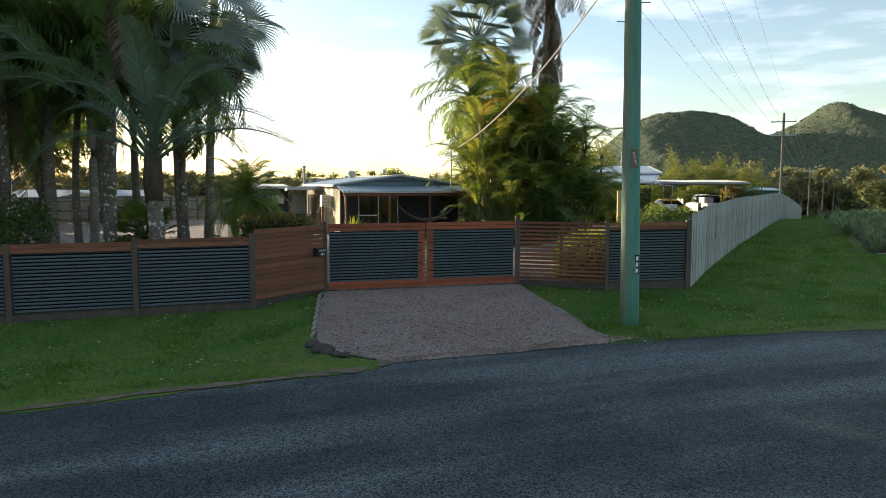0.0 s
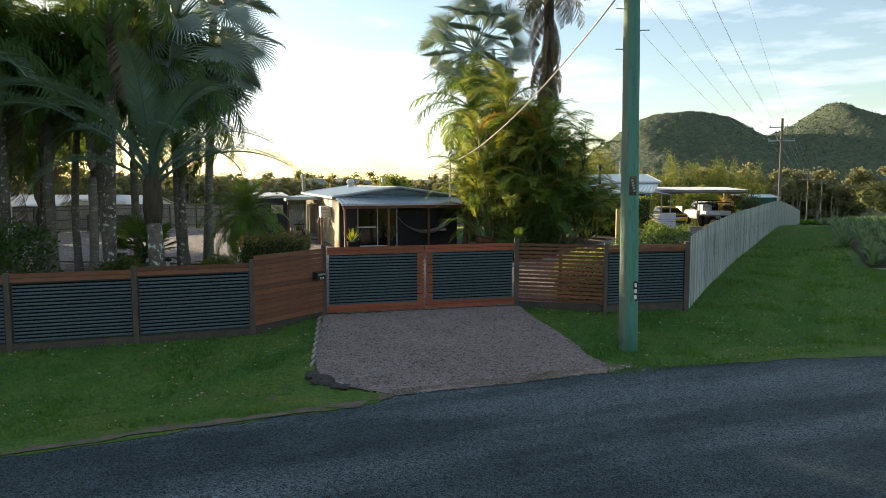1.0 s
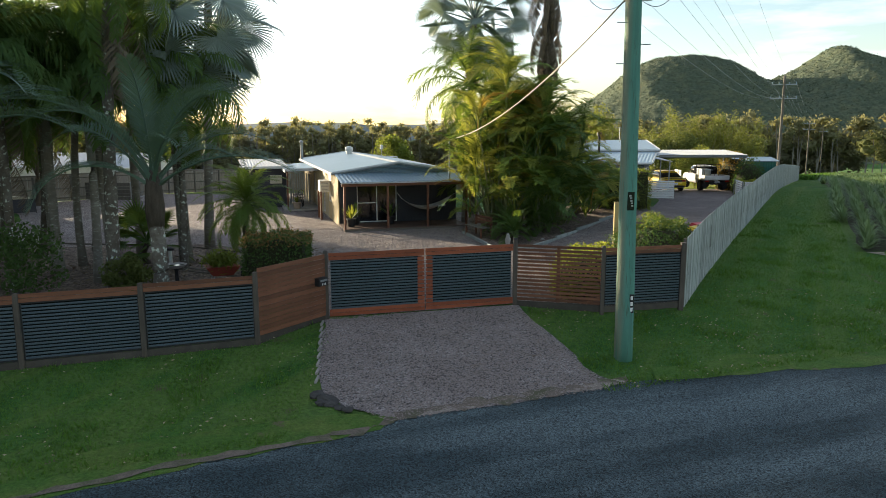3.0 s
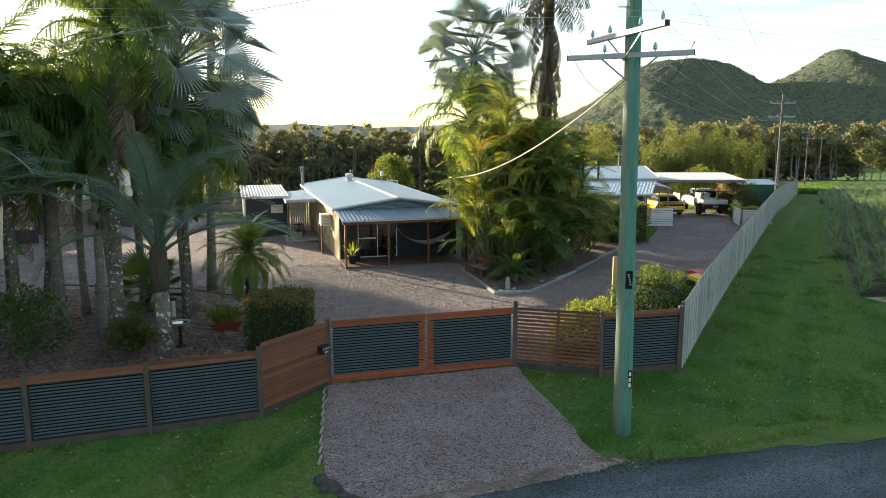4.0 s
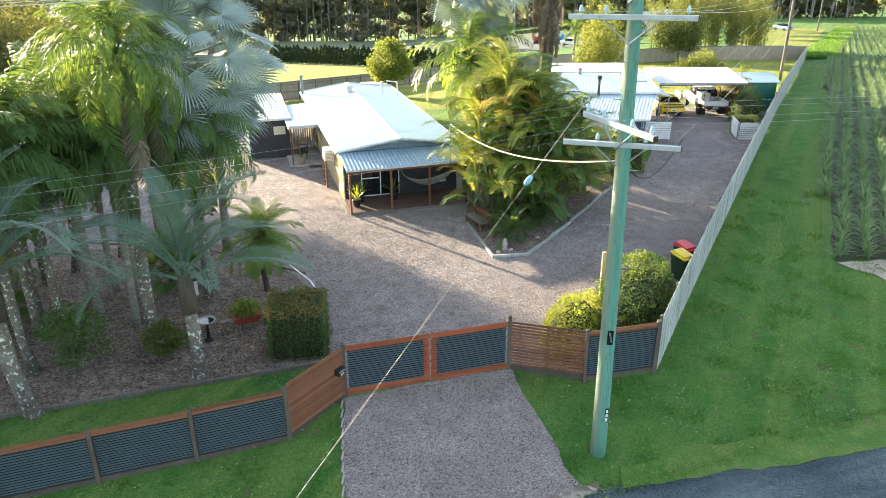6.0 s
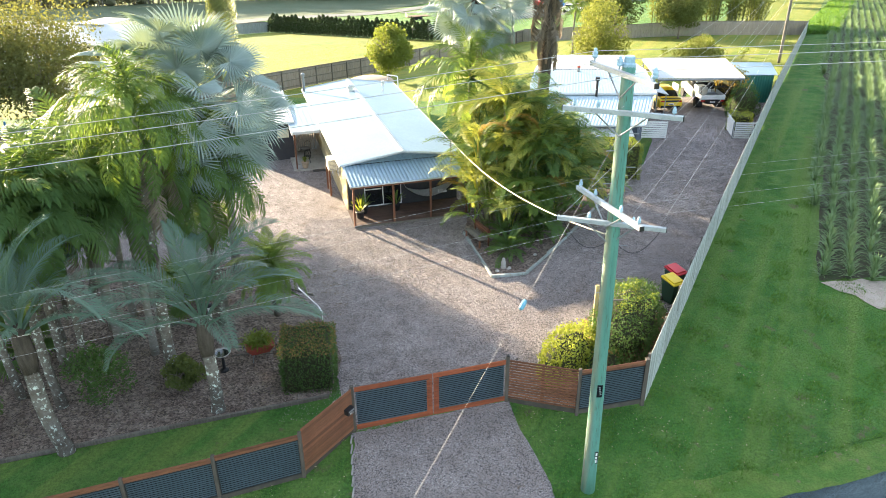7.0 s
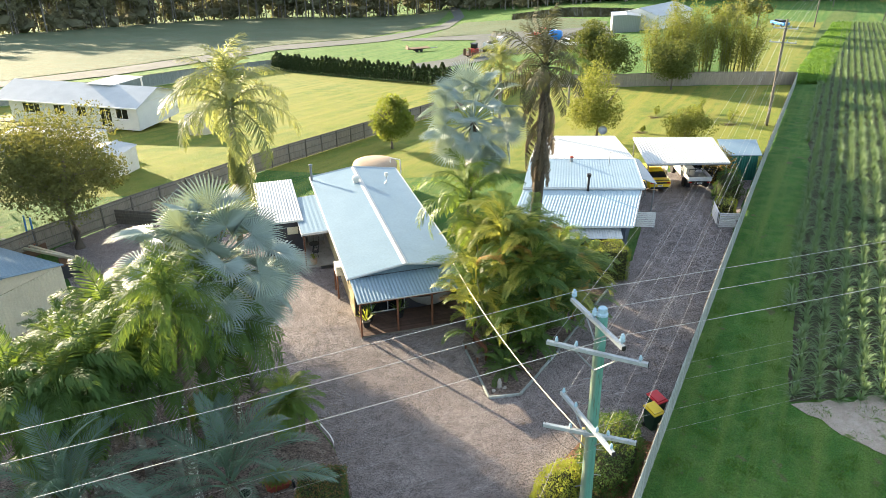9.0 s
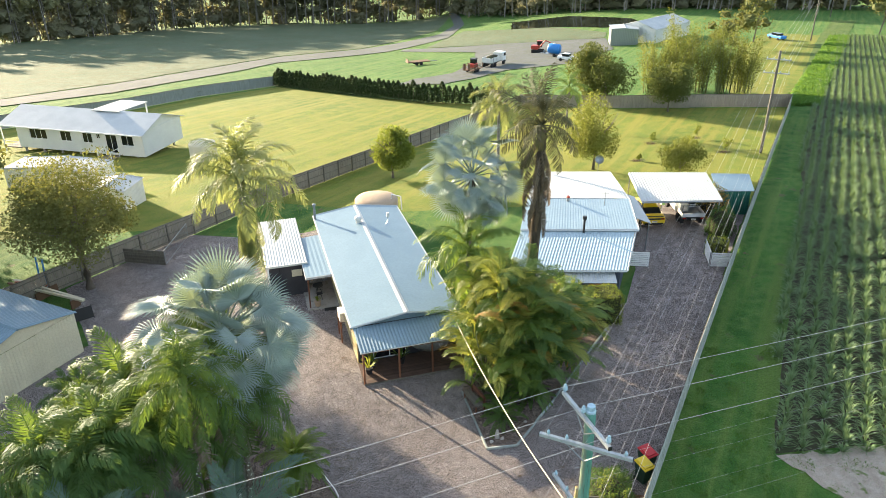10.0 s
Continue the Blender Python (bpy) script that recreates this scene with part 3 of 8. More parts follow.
def slat_bay(a, b, low, top, parent, count=14, gap=0.012, material=None, mid=False):
    """Horizontal timber slats between two posts, set close or apart."""
    m = along(a, b)
    w = math.hypot(b[0] - a[0], b[1] - a[1])
    pitch = (top - low - 0.16) / count
    me = None
    for i in range(count):
        z = low + 0.16 + pitch * (i + 0.5)
        if me is None:
            ob = part("slat", boxed((0, 0, 0), (w - 0.09, 0.02, pitch - gap), 0.003), material or M_MERBAU, parent)
            me = ob.data
        else:
            ob = put("slat", me, parent)
        ob.matrix_basis = m @ pose(w / 2, -0.015 + random.uniform(-0.002, 0.002), z)
    part("plinth_board", boxed((w / 2, 0.012, low + 0.06), (w - 0.074, 0.026, 0.18), 0.004, m), M_PLINTH, parent)
    if mid:
        part("batten", boxed((w / 2, 0.03, (low + top) / 2 + 0.06), (0.09, 0.05, top - low - 0.2), 0.004, m), M_MERBAU, parent)


def fence_post(p, low, top, parent, size=0.1, material=None, name="post"):
    return part(name, boxed((p[0], p[1], (low + top) / 2 - 0.1), (size, size, top - low + 0.2), 0.008), material or M_DARKPOST, parent)


FP = [(-17.9, 10.9), (-15.55, 11.7), (-13.2, 12.5), (-10.9, 13.3), (-8.62, 14.1), (-6.42, 14.87), (-4.2, 15.72)]
GL, GR = (-2.92, 17.6), (1.98, 19.0)
SR, CR = (4.22, 18.38), (6.48, 18.9)
fence_left = thing("front_fence", Matrix(), "dark corrugated panel fence with grey posts and timber capping", "fence", "front fence", "")
tops = [1.38, 1.4, 1.42, 1.44, 1.46, 1.5, 1.56]
for i, (p, top) in enumerate(zip(FP, tops)):
    fence_post(p, hgt(*p), top + 0.03, fence_left)
for i in range(len(FP) - 1):
    sheet_bay(FP[i], FP[i + 1], hgt(*FP[i]), hgt(*FP[i + 1]), tops[i] + 0.02, fence_left)
wing_left = thing("slatted_fence_wing", Matrix(), "close-set brown timber slat wing beside the gate", "fence", "fence wings")
slat_bay(FP[-1], GL, -0.06, 1.67, wing_left, 14, 0.008)
fence_post(GL, 0, 1.74, wing_left, 0.11)
wing_right = thing("slatted_fence_wing", Matrix(), "open brown timber slat wing beside the gate", "fence", "fence wings")
slat_bay(GR, SR, -0.03, 1.69, wing_right, 15, 0.036, mid=True)
fence_post(GR, 0, 1.8, wing_right, 0.12)
part("post_cap", boxed((GR[0], GR[1], 1.815), (0.1, 0.1, 0.05), 0.01), M_BLACK, wing_right)
fence_post(SR, 0, 1.72, wing_right, 0.1)
fence_right = thing("front_fence", Matrix(), "dark corrugated panel fence bay by the corner post", "fence", "front fence")
sheet_bay(SR, CR, -0.05, -0.05, 1.67, fence_right)


def gate_leaf(a, b, label):
    """A gate leaf: red timber rails and stiles round a dark corrugated sheet."""
    g = thing("driveway_gate", Matrix(), label, "gate", "gate leaves")
    m = along(a, b)
    w = math.hypot(b[0] - a[0], b[1] - a[1])
    low, top = 0.05, 1.69
    ribbed(m @ Vector((0.05, 0.012, top - 0.2)), m @ Vector((0.05, 0.012, low + 0.18)), m @ Vector((w - 0.05, 0.012, low + 0.18)), m @ Vector((w - 0.05, 0.012, top - 0.2)), 0.074, 0.026, "corrugated_panel", M_SHEET, g, square=True)
    # Added black sheet again darkens the grooves between the gate's ribs.
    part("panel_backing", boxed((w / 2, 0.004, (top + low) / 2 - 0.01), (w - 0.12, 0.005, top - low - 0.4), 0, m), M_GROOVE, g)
    for z in (low + 0.045, low + 0.14, top - 0.145, top - 0.05):
        part("rail", boxed((w / 2, -0.03, z), (w - 0.01, 0.022, 0.085), 0.003, m), M_REDWOOD, g)
    for z in (low + 0.1, top - 0.1):
        part("steel_bar", boxed((w / 2, 0.03, z), (w - 0.02, 0.04, 0.04), 0.003, m), M_BLACK, g)
    return g, m, w, low, top


mid = ((GL[0] + GR[0]) / 2 + 0.02, (GL[1] + GR[1]) / 2)
d = Vector((GR[0] - GL[0], GR[1] - GL[1], 0)).normalized()
for a, b, side in ((GL, mid, 1), (mid, GR, 0)):
    off = 0.07
    a2, b2 = (a[0] + d.x * (off if side else 0.01), a[1] + d.y * (off if side else 0.01)), (b[0] - d.x * (0.01 if side else off), b[1] - d.y * (0.01 if side else off))
    g, m, w, low, top = gate_leaf(a2, b2, "dark corrugated driveway gate leaf framed in red timber, shut")
    for k in range(12):
        x = w - 0.1 if side else 0.1
        part("short_slat", boxed((x, -0.032, low + 0.24 + k * 0.104), (0.18, 0.022, 0.084), 0.003, m), M_REDWOOD, g)
mail = thing("mailbox", along(FP[-1], GL) @ pose(2.0, -0.1, 1.02), "small black mailbox fixed to the slat wing", "mailbox")
part("box", boxed((0, 0, 0), (0.3, 0.18, 0.2), 0.02), M_BLACK, mail)
part("flap", boxed((0, -0.095, 0.04), (0.24, 0.012, 0.05), 0.003), M_STEEL, mail)
for i in range(3):
    part("plate_bar", boxed((-0.05 + i * 0.05, -0.097, -0.05), (0.02, 0.008, 0.05)), M_WHITE, mail, "pale bar")


def paling_fence(name, line, high, material, label, near=0, wide=0.1, rails=True, slots=(), group="paling fences", capped=True):
    """A paling fence along a line: posts, rails, and upright palings; the first ones are separate boards."""
    f = thing(name, Matrix(), label, "fence", group)
    rnd = random.Random(name + str(line[0]))
    pts = []
    for a, b in zip(line, line[1:]):
        n = int(math.hypot(b[0] - a[0], b[1] - a[1]) / wide)
        ang = math.atan2(b[1] - a[1], b[0] - a[0])
        pts += [(a[0] + (b[0] - a[0]) * (i + 0.5) / n, a[1] + (b[1] - a[1]) * (i + 0.5) / n, ang) for i in range(n)]
    every = max(1, int(2.4 / wide))
    me = part("paling", boxed((0, 0, high / 2), (wide - 0.009, 0.016, high), 0.0), material, f)
    first = me.data
    bpy.data.objects.remove(me)
    tmp = part("post", boxed((0, 0.06, high / 2 - 0.1), (0.1, 0.08, high + 0.1), 0), M_GREYPOST, f)
    post_me = tmp.data
    bpy.data.objects.remove(tmp)
    verts, faces = [], []
    railv = bmesh.new()
    for i, (x, y, ang) in enumerate(pts):
        z = hgt(x, y)
        m = Matrix.Translation((x, y, z + 0.03)) @ Matrix.Rotation(ang, 4, "Z") @ Matrix.Translation((0, rnd.uniform(-0.007, 0.007), rnd.uniform(-0.014, 0.014))) @ Matrix.Rotation(rnd.uniform(-0.006, 0.006), 4, "Y")
        if i in slots:
            put("paling", first, f, m @ Matrix.Diagonal((1, 1, 0.42, 1)))
            put("paling", first, f, m @ Matrix.Translation((0, 0, 0.8 * high)) @ Matrix.Diagonal((1, 1, 0.2, 1)))
        elif i < near:
            put("paling", first, f, m)
        else:
            n = len(verts)
            for dx, dy, dz in ((-1, -1, 0), (1, -1, 0), (1, 1, 0), (-1, 1, 0), (-1, -1, 1), (1, -1, 1), (1, 1, 1), (-1, 1, 1)):
                verts.append(m @ Vector((dx * (wide / 2 - 0.0045), dy * 0.008, dz * high)))
            faces += [(n, n + 1, n + 5, n + 4), (n + 1, n + 2, n + 6, n + 5), (n + 2, n + 3, n + 7, n + 6), (n + 3, n, n + 4, n + 7), (n + 4, n + 5, n + 6, n + 7)]
        if i % every == 0:
            put("post", post_me, f, m)
            if i + every < len(pts):
                x2, y2, _ = pts[min(i + every, len(pts) - 1)]
                for hz in (0.25, high * 0.5, high - 0.2):
                    rod(railv, (x - math.sin(ang) * 0.035, y + math.cos(ang) * 0.035, z + hz), (x2 - math.sin(ang) * 0.035, y2 + math.cos(ang) * 0.035, hgt(x2, y2) + hz), 0.035, 0.035, 4)
                if capped:
                    rod(railv, (x, y, z + high + 0.04), (x2, y2, hgt(x2, y2) + high + 0.04), 0.05, 0.05, 4)
    if verts:
        ob = put("paling_run", mesh_np("paling_run", [tuple(v) for v in verts], faces, material), f)
        ob["kind"] = "stuff"
    part("rail_run", railv, M_GREYPOST, f)["kind"] = "stuff"
    return f


# ---- power pole and lines ----
PB = Vector((4.05, 15.38, hgt(4.05, 15.38)))
PT = Vector((4.05, 15.93, 11.72))


def on_pole(z):
    return PB + (PT - PB) * ((z - PB.z) / (PT.z - PB.z))


def utility_pole(base, top, arms, label, r0=0.205, r1=0.15, detail=True):
    """A timber pole with crossarms; each arm: centre height, ends, insulator places along it (0 to 1)."""
    p = thing("utility_pole", Matrix(), label, "utility pole", "power poles")
    bm = bmesh.new()
    n = 14
    pts = [base + (top - base) * (i / n) - Vector((0, 0, 0.3 if i == 0 else 0)) for i in range(n + 1)]
    tube(bm, pts, [r0 + (r1 - r0) * i / n + random.uniform(-0.004, 0.004) for i in range(n + 1)], 18, 0.012)
    part("pole", bm, M_POLE if detail else M_GREYPOST, p, "green treated timber, its sunlit side coloured paler" if detail else "grey-brown weathered timber", smooth=True)
    for tier, (a, b, pins) in enumerate(arms):
        a, b = Vector(a), Vector(b)
        big = Matrix.Scale(1.5 if tier == 0 and detail else 1.0, 4)
        c, dd = (a + b) / 2, (b - a)
        q = dd.to_track_quat("X", "Z").to_matrix().to_4x4()
        part("crossarm", boxed((0, 0, 0), (dd.length, 0.11, 0.11), 0.01, Matrix.Translation(c) @ q), M_ARM, p)
        for s in (-1, 1):
            part("arm_end", boxed((s * dd.length / 2, 0, 0), (0.02, 0.117, 0.117), 0.0, Matrix.Translation(c) @ q), M_BLACK, p)
        for t in pins:
            at = a + dd * t
            part("insulator", lathe(bmesh.new(), [(0.012, 0.05), (0.014, 0.09), (0.045, 0.1), (0.052, 0.13), (0.036, 0.14), (0.046, 0.155), (0.043, 0.19), (0.026, 0.2), (0.03, 0.225), (0.014, 0.245)], 12, Matrix.Translation(at) @ big), M_PORCELAIN, p, smooth=True)
        if detail:
            for s in (0.28, 0.72):
                at = a + dd * s
                foot = (a + b) / 2 - Vector((0, 0, 0.55))
                part("brace", rod(bmesh.new(), at - Vector((0, 0, 0.05)), foot, 0.02, 0.02, 6), M_STEEL, p)
    return p


ARMS = [((3.46, 17.04, 11.55), (4.3, 14.55, 11.6), (0.04, 0.45, 0.96)), ((2.69, 16.2, 10.72), (5.12, 15.0, 10.78), (0.1, 0.3, 0.92)),
        ((3.36, 17.0, 8.42), (4.3, 14.3, 8.48), (0.05, 0.3, 0.7, 0.95)), ((2.72, 16.1, 7.98), (5.18, 15.22, 8.02), (0.3, 0.7))]
pole_1 = utility_pole(PB, PT, ARMS, "weathered green timber power pole with two tiers of crossarms")
part("cap", lathe(bmesh.new(), [(0.15, -0.02), (0.155, 0.05), (0.12, 0.08), (0.12, 0.2), (0.1, 0.22)], 14, Matrix.Translation(PT)), M_PORCELAIN, pole_1, "pale metal cap")
for i, z in enumerate((6.1, 6.5, 6.95, 7.4, 9.0, 9.4, 9.8, 10.2)):
    s = 1 if i % 2 else -1
    c = on_pole(z)
    part("step_bolt", rod(bmesh.new(), c + Vector((0.12 * s, -0.05, 0)), c + Vector((0.36 * s, -0.08, 0)), 0.012, 0.012, 6), M_STEEL, pole_1)
plate = on_pole(3.2)
part("pole_plate", boxed((plate.x + 0.015, plate.y - 0.195, 3.2), (0.15, 0.012, 0.4), 0.003), M_DARKGLASS, pole_1, "small dark number plate")
for i in range(5):
    part("plate_bar", boxed((plate.x + 0.0 + i * 0.012, plate.y - 0.204, 3.32 - i * 0.055), (0.045, 0.006, 0.034)), M_STEEL, pole_1)
plate = on_pole(0.95)
part("number_plate", boxed((plate.x + 0.1, plate.y - 0.178, 0.95), (0.1, 0.02, 0.42), 0.003, None), M_BLACK, pole_1, "black strip with three white bars")
for i in range(3):
    part("plate_bar", boxed((plate.x + 0.1, plate.y - 0.192, 1.08 - i * 0.13), (0.05, 0.008, 0.085)), M_WHITE, pole_1)


def wire(name, a, b, sag, r, material, label, group="overhead wires", n=24, fall=None):
    a, b = Vector(a), Vector(b)
    pts = [a + (b - a) * (i / n) - Vector((0, 0, 4 * sag * (i / n) * (1 - i / n))) for i in range(n + 1)]
    ob = part(name, tube(bmesh.new(), pts, [r] * (n + 1), 5), material, None, "", True)
    return tagged(ob, label, "wire", group)


P2B, P2T = Vector((35.3, 75.2, hgt(35.3, 75.2))), Vector((35.3, 75.2, 9.9))
P3B, P3T = Vector((87.5, 172.0, hgt(87.5, 172))), Vector((87.5, 172.0, 6.3))
side = Vector((0.9, -0.44, 0))
for b, t in ((P2B, P2T), (P3B, P3T)):
    utility_pole(b, t, [(t - side * 1.2 - Vector((0, 0, 0.9)), t + side * 1.2 - Vector((0, 0, 0.9)), (0.04, 0.3, 0.7, 0.96)), (t - side * 1.3 - Vector((0, 0, 2.3)), t + side * 1.3 - Vector((0, 0, 2.3)), (0.04, 0.35, 0.65, 0.96))], "slim timber power pole standing by the long fence", 0.16, 0.12, False)
t4 = Vector((121.0, 229.0, 4.0))
utility_pole(Vector((121, 229, hgt(121, 229))), t4, [(t4 - side * 1.2 - Vector((0, 0, 0.9)), t4 + side * 1.2 - Vector((0, 0, 0.9)), (0.04, 0.96))], "distant timber power pole beside the crop field", 0.16, 0.12, False)
for f in (0.05, 0.45, 0.95):
    a0, a1 = Vector(ARMS[0][0]), Vector(ARMS[0][1])
    p = a0 + (a1 - a0) * f + Vector((0, 0, 0.3))
    for way in (-1, 1):
        wire("power_line", p, p + Vector((0.94, 0.345, 0)) * 58 * way + Vector((0, 0, -0.4)), 0.7, 0.0072, M_WIRE, "bare overhead power line along the road")
for f in (0.05, 0.3, 0.7, 0.95):
    a0, a1 = Vector(ARMS[2][0]), Vector(ARMS[2][1])
    p = a0 + (a1 - a0) * f + Vector((0, 0, 0.25))
    for way in (-1, 1):
        wire("power_line", p, p + Vector((0.94, 0.345, 0)) * 58 * way + Vector((0, 0, -0.3)), 0.8, 0.0022, M_WIRE, "thin low-voltage line along the road")
for arm, drop, fs in ((1, 0.9, (0.06, 0.5, 0.94)), (3, 2.3, (0.06, 0.35, 0.65, 0.94))):
    a0, a1 = Vector(ARMS[arm][0]), Vector(ARMS[arm][1])
    for f in fs:
        p = a0 + (a1 - a0) * f + Vector((0, 0, 0.12))
        q = P2T + side * (2.5 * f - 1.25) - Vector((0, 0, drop - 0.2))
        wire("power_line", p, q, 1.0, 0.0045, M_WIRE, "bare overhead line following the long fence")
        wire("power_line", q, P3T + side * (2.5 * f - 1.25) - Vector((0, 0, drop - 0.2)), 1.0, 0.007, M_WIRE, "bare overhead line following the long fence")
MAST = Vector((0.4, 33.95, 4.2))
wire("service_cable", on_pole(7.62), MAST, 0.62, 0.019, M_CABLE, "cream insulated service cable to the house")
guy_a = on_pole(10.32)
guy_m = Vector((1.25, 10.58, 8.8))
wire("stay_wire", guy_a, guy_m, 0.0, 0.0045, M_STAY, "steel stay wire crossing above the road")
wire("stay_wire", guy_m, guy_m + (guy_m - guy_a) * 5.0, 0.0, 0.0024, M_STAY, "steel stay wire crossing above the road")
ins = thing("stay_insulator", Matrix.Translation(guy_m) @ (guy_m - guy_a).to_track_quat("Z", "Y").to_matrix().to_4x4(), "pale blue insulator on the stay wire", "insulator")
part("insulator_body", lathe(bmesh.new(), [(0.015, -0.12), (0.04, -0.1), (0.05, 0), (0.04, 0.1), (0.015, 0.12)], 10), plain("blue_stay_insulator", (0.12, 0.32, 0.42), 0.3), ins, smooth=True)
for a, b in ((ARMS[3][0], (3.0, 16.3, 7.2)), (ARMS[3][1], (5.3, 15.1, 7.55))):
    a, b = Vector(a), Vector(b)
    c = on_pole(7.55)
    pts = [a + (c - a) * (k / 14) + Vector((0, 0, 0.22 - 0.6 * math.sin(math.pi * k / 14) - 0.22 * k / 14)) for k in range(15)]
    ob = part("jumper_lead", tube(bmesh.new(), pts, [0.007] * 15, 6), M_BLACK, pole_1, "black looped lead", True)


# ---- house with the veranda ----
H1 = pose(-4.48, 32.85, 0.0, 0, 0, 16.1)


def wall_with_holes(a, b, z0, z1, thick, holes, material, name, parent, label=""):
    """An upright wall from a to b with rectangular openings (from, to, sill, head) along it."""
    m = along(a, b)
    w = math.hypot(b[0] - a[0], b[1] - a[1])
    bm = bmesh.new()
    x = 0.0
    for h0, h1, s, hd in sorted(holes):
        if h0 > x:
            box(bm, ((x + h0) / 2, 0, (z0 + z1) / 2), (h0 - x, thick, z1 - z0), 0, m)
        if s > z0:
            box(bm, ((h0 + h1) / 2, 0, (z0 + s) / 2), (h1 - h0, thick, s - z0), 0, m)
        if hd < z1:
            box(bm, ((h0 + h1) / 2, 0, (z1 + hd) / 2), (h1 - h0, thick, z1 - hd), 0, m)
        x = h1
    if x < w:
        box(bm, ((x + w) / 2, 0, (z0 + z1) / 2), (w - x, thick, z1 - z0), 0, m)
    return part(name, bm, material, parent, label)


def window_part(a, b, h, parent, frame_mat=None, bars=1, name="window", glass_mat=None, thick=0.06, depth=0.0):
    """A framed window in an opening (from, to, sill, head) of the wall from a to b."""
    m = along(a, b) @ Matrix.Translation((0, depth, 0))
    h0, h1, s, hd = h
    f = 0.05
    bm = bmesh.new()
    for x in (h0 + f / 2, h1 - f / 2):
        box(bm, (x, 0, (s + hd) / 2), (f, thick, hd - s), 0.004, m)
    for z in (s + f / 2, hd - f / 2):
        box(bm, ((h0 + h1) / 2, 0, z), (h1 - h0, thick, f), 0.004, m)
    for i in range(bars):
        x = h0 + (h1 - h0) * (i + 1) / (bars + 1)
        box(bm, (x, 0, (s + hd) / 2), (f, thick * 0.9, hd - s), 0.004, m)
    w = part(name, bm, frame_mat or M_WHITE, parent)
    p = part("pane", boxed(((h0 + h1) / 2, 0.0, (s + hd) / 2), (h1 - h0 - f, 0.008, hd - s - f), 0, m), glass_mat or M_DARKGLASS, w, "dark glass")
    return w


def house_one():
    h = thing("house", H1, "low cream and charcoal cottage with pale metal gable roof and veranda", "house", "houses")
    W, Y0, Y1, EV, RG = 6.0, 2.1, 18.4, 2.55, 3.07
    door = (0.85, 2.85, 0.14, 2.2)
    wall_with_holes((0.1, Y0), (W, Y0), 0, EV, 0.12, [door], M_DARKWALL, "front_wall", h)
    left = [(2.4, 3.6, 0.9, 2.05), (5.0, 5.9, 0.1, 2.1), (9.5, 10.9, 0.9, 2.0)]
    wall_with_holes((0.1, Y1), (0.1, Y0), 0, EV, 0.12, [(Y1 - Y0 - b, Y1 - Y0 - a, s, t) for a, b, s, t in left], M_SUNLIT_CREAM, "side_wall", h)
    for a, b, s, t in left:
        window_part((0.1, Y1), (0.1, Y0), (Y1 - Y0 - b, Y1 - Y0 - a, s, t), h)
    for i in range(42):
        y = Y0 + 0.2 + i * 0.385
        if not any(a - 0.03 < y - Y0 < b + 0.03 for a, b, s, t in left):
            part("cladding_rib", boxed((0.03, y, EV / 2), (0.03, 0.045, EV - 0.02), 0.004), M_CREAM, h)
    wall_with_holes((W, Y0), (W, Y1), 0, EV, 0.12, [], M_DARKWALL, "side_wall", h)
    wall_with_holes((W, Y1), (0.1, Y1), 0, EV, 0.12, [], M_DARKWALL, "back_wall", h)
    part("floor", boxed((W / 2, (Y0 + Y1) / 2, 0.05), (W - 0.2, Y1 - Y0 - 0.2, 0.1)), M_CONCRETE, h)
    part("ceiling", boxed((W / 2, (Y0 + Y1) / 2, EV - 0.03), (W - 0.2, Y1 - Y0 - 0.2, 0.04)), M_OFFWHITE, h)
    # roof: two planes, gable sheets, flashing
    ry0, ry1, xl, xr, xm = Y0 - 0.15, Y1 + 0.25, -0.25, W + 0.35, 3.05
    part("roof", slab([(xl, ry0, EV + 0.05), (xm, ry0, RG), (xm, ry1, RG), (xl, ry1, EV + 0.05)], 0.06), M_ROOF, h, "smooth pale blue-grey insulated sheet")
    part("roof", slab([(xm, ry0, RG), (xr, ry0, EV + 0.05), (xr, ry1, EV + 0.05), (xm, ry1, RG)], 0.06), M_ROOF, h, "smooth pale blue-grey insulated sheet")
    bm = slab([(xm - 0.16, ry0 - 0.02, RG - 0.012), (xm, ry0 - 0.02, RG + 0.035), (xm, ry1 + 0.02, RG + 0.035), (xm - 0.16, ry1 + 0.02, RG - 0.012)], 0.02)
    slab([(xm, ry0 - 0.02, RG + 0.035), (xm + 0.16, ry0 - 0.02, RG - 0.012), (xm + 0.16, ry1 + 0.02, RG - 0.012), (xm, ry1 + 0.02, RG + 0.035)], 0.02, bm)
    part("ridge_cap", bm, M_ROOF_WHITE, h)
    for ys, nm in ((ry0, 0), (ry1, 1)):
        for x0, z0, x1, z1 in ((xl, EV + 0.03, xm, RG - 0.02), (xm, RG - 0.02, xr, EV + 0.03)):
            part("bargeboard", rod(bmesh.new(), (x0, ys, z0), (x1, ys, z1), 0.07, 0.07, 4), M_ROOF_WHITE, h)
    for x in (xl, xr):
        part("gutter", boxed((x, (ry0 + ry1) / 2, EV + 0.0), (0.11, ry1 - ry0, 0.11), 0.015), M_ROOF_WHITE, h)
    for ys in (Y0 - 0.03, Y1 + 0.03):
        bm = bmesh.new()
        k = 7
        for i in range(k):
            za, zb = EV + 0.02 + (RG - EV - 0.1) * i / k, EV + 0.02 + (RG - EV - 0.1) * (i + 1) / k
            fa = 1 - (i + 0.5) / k
            box(bm, (xm, ys, (za + zb) / 2), (6.0 * fa + 0.3, 0.05, zb - za - 0.012), 0.008)
        part("gable_sheet", bm, M_ROOF, h)
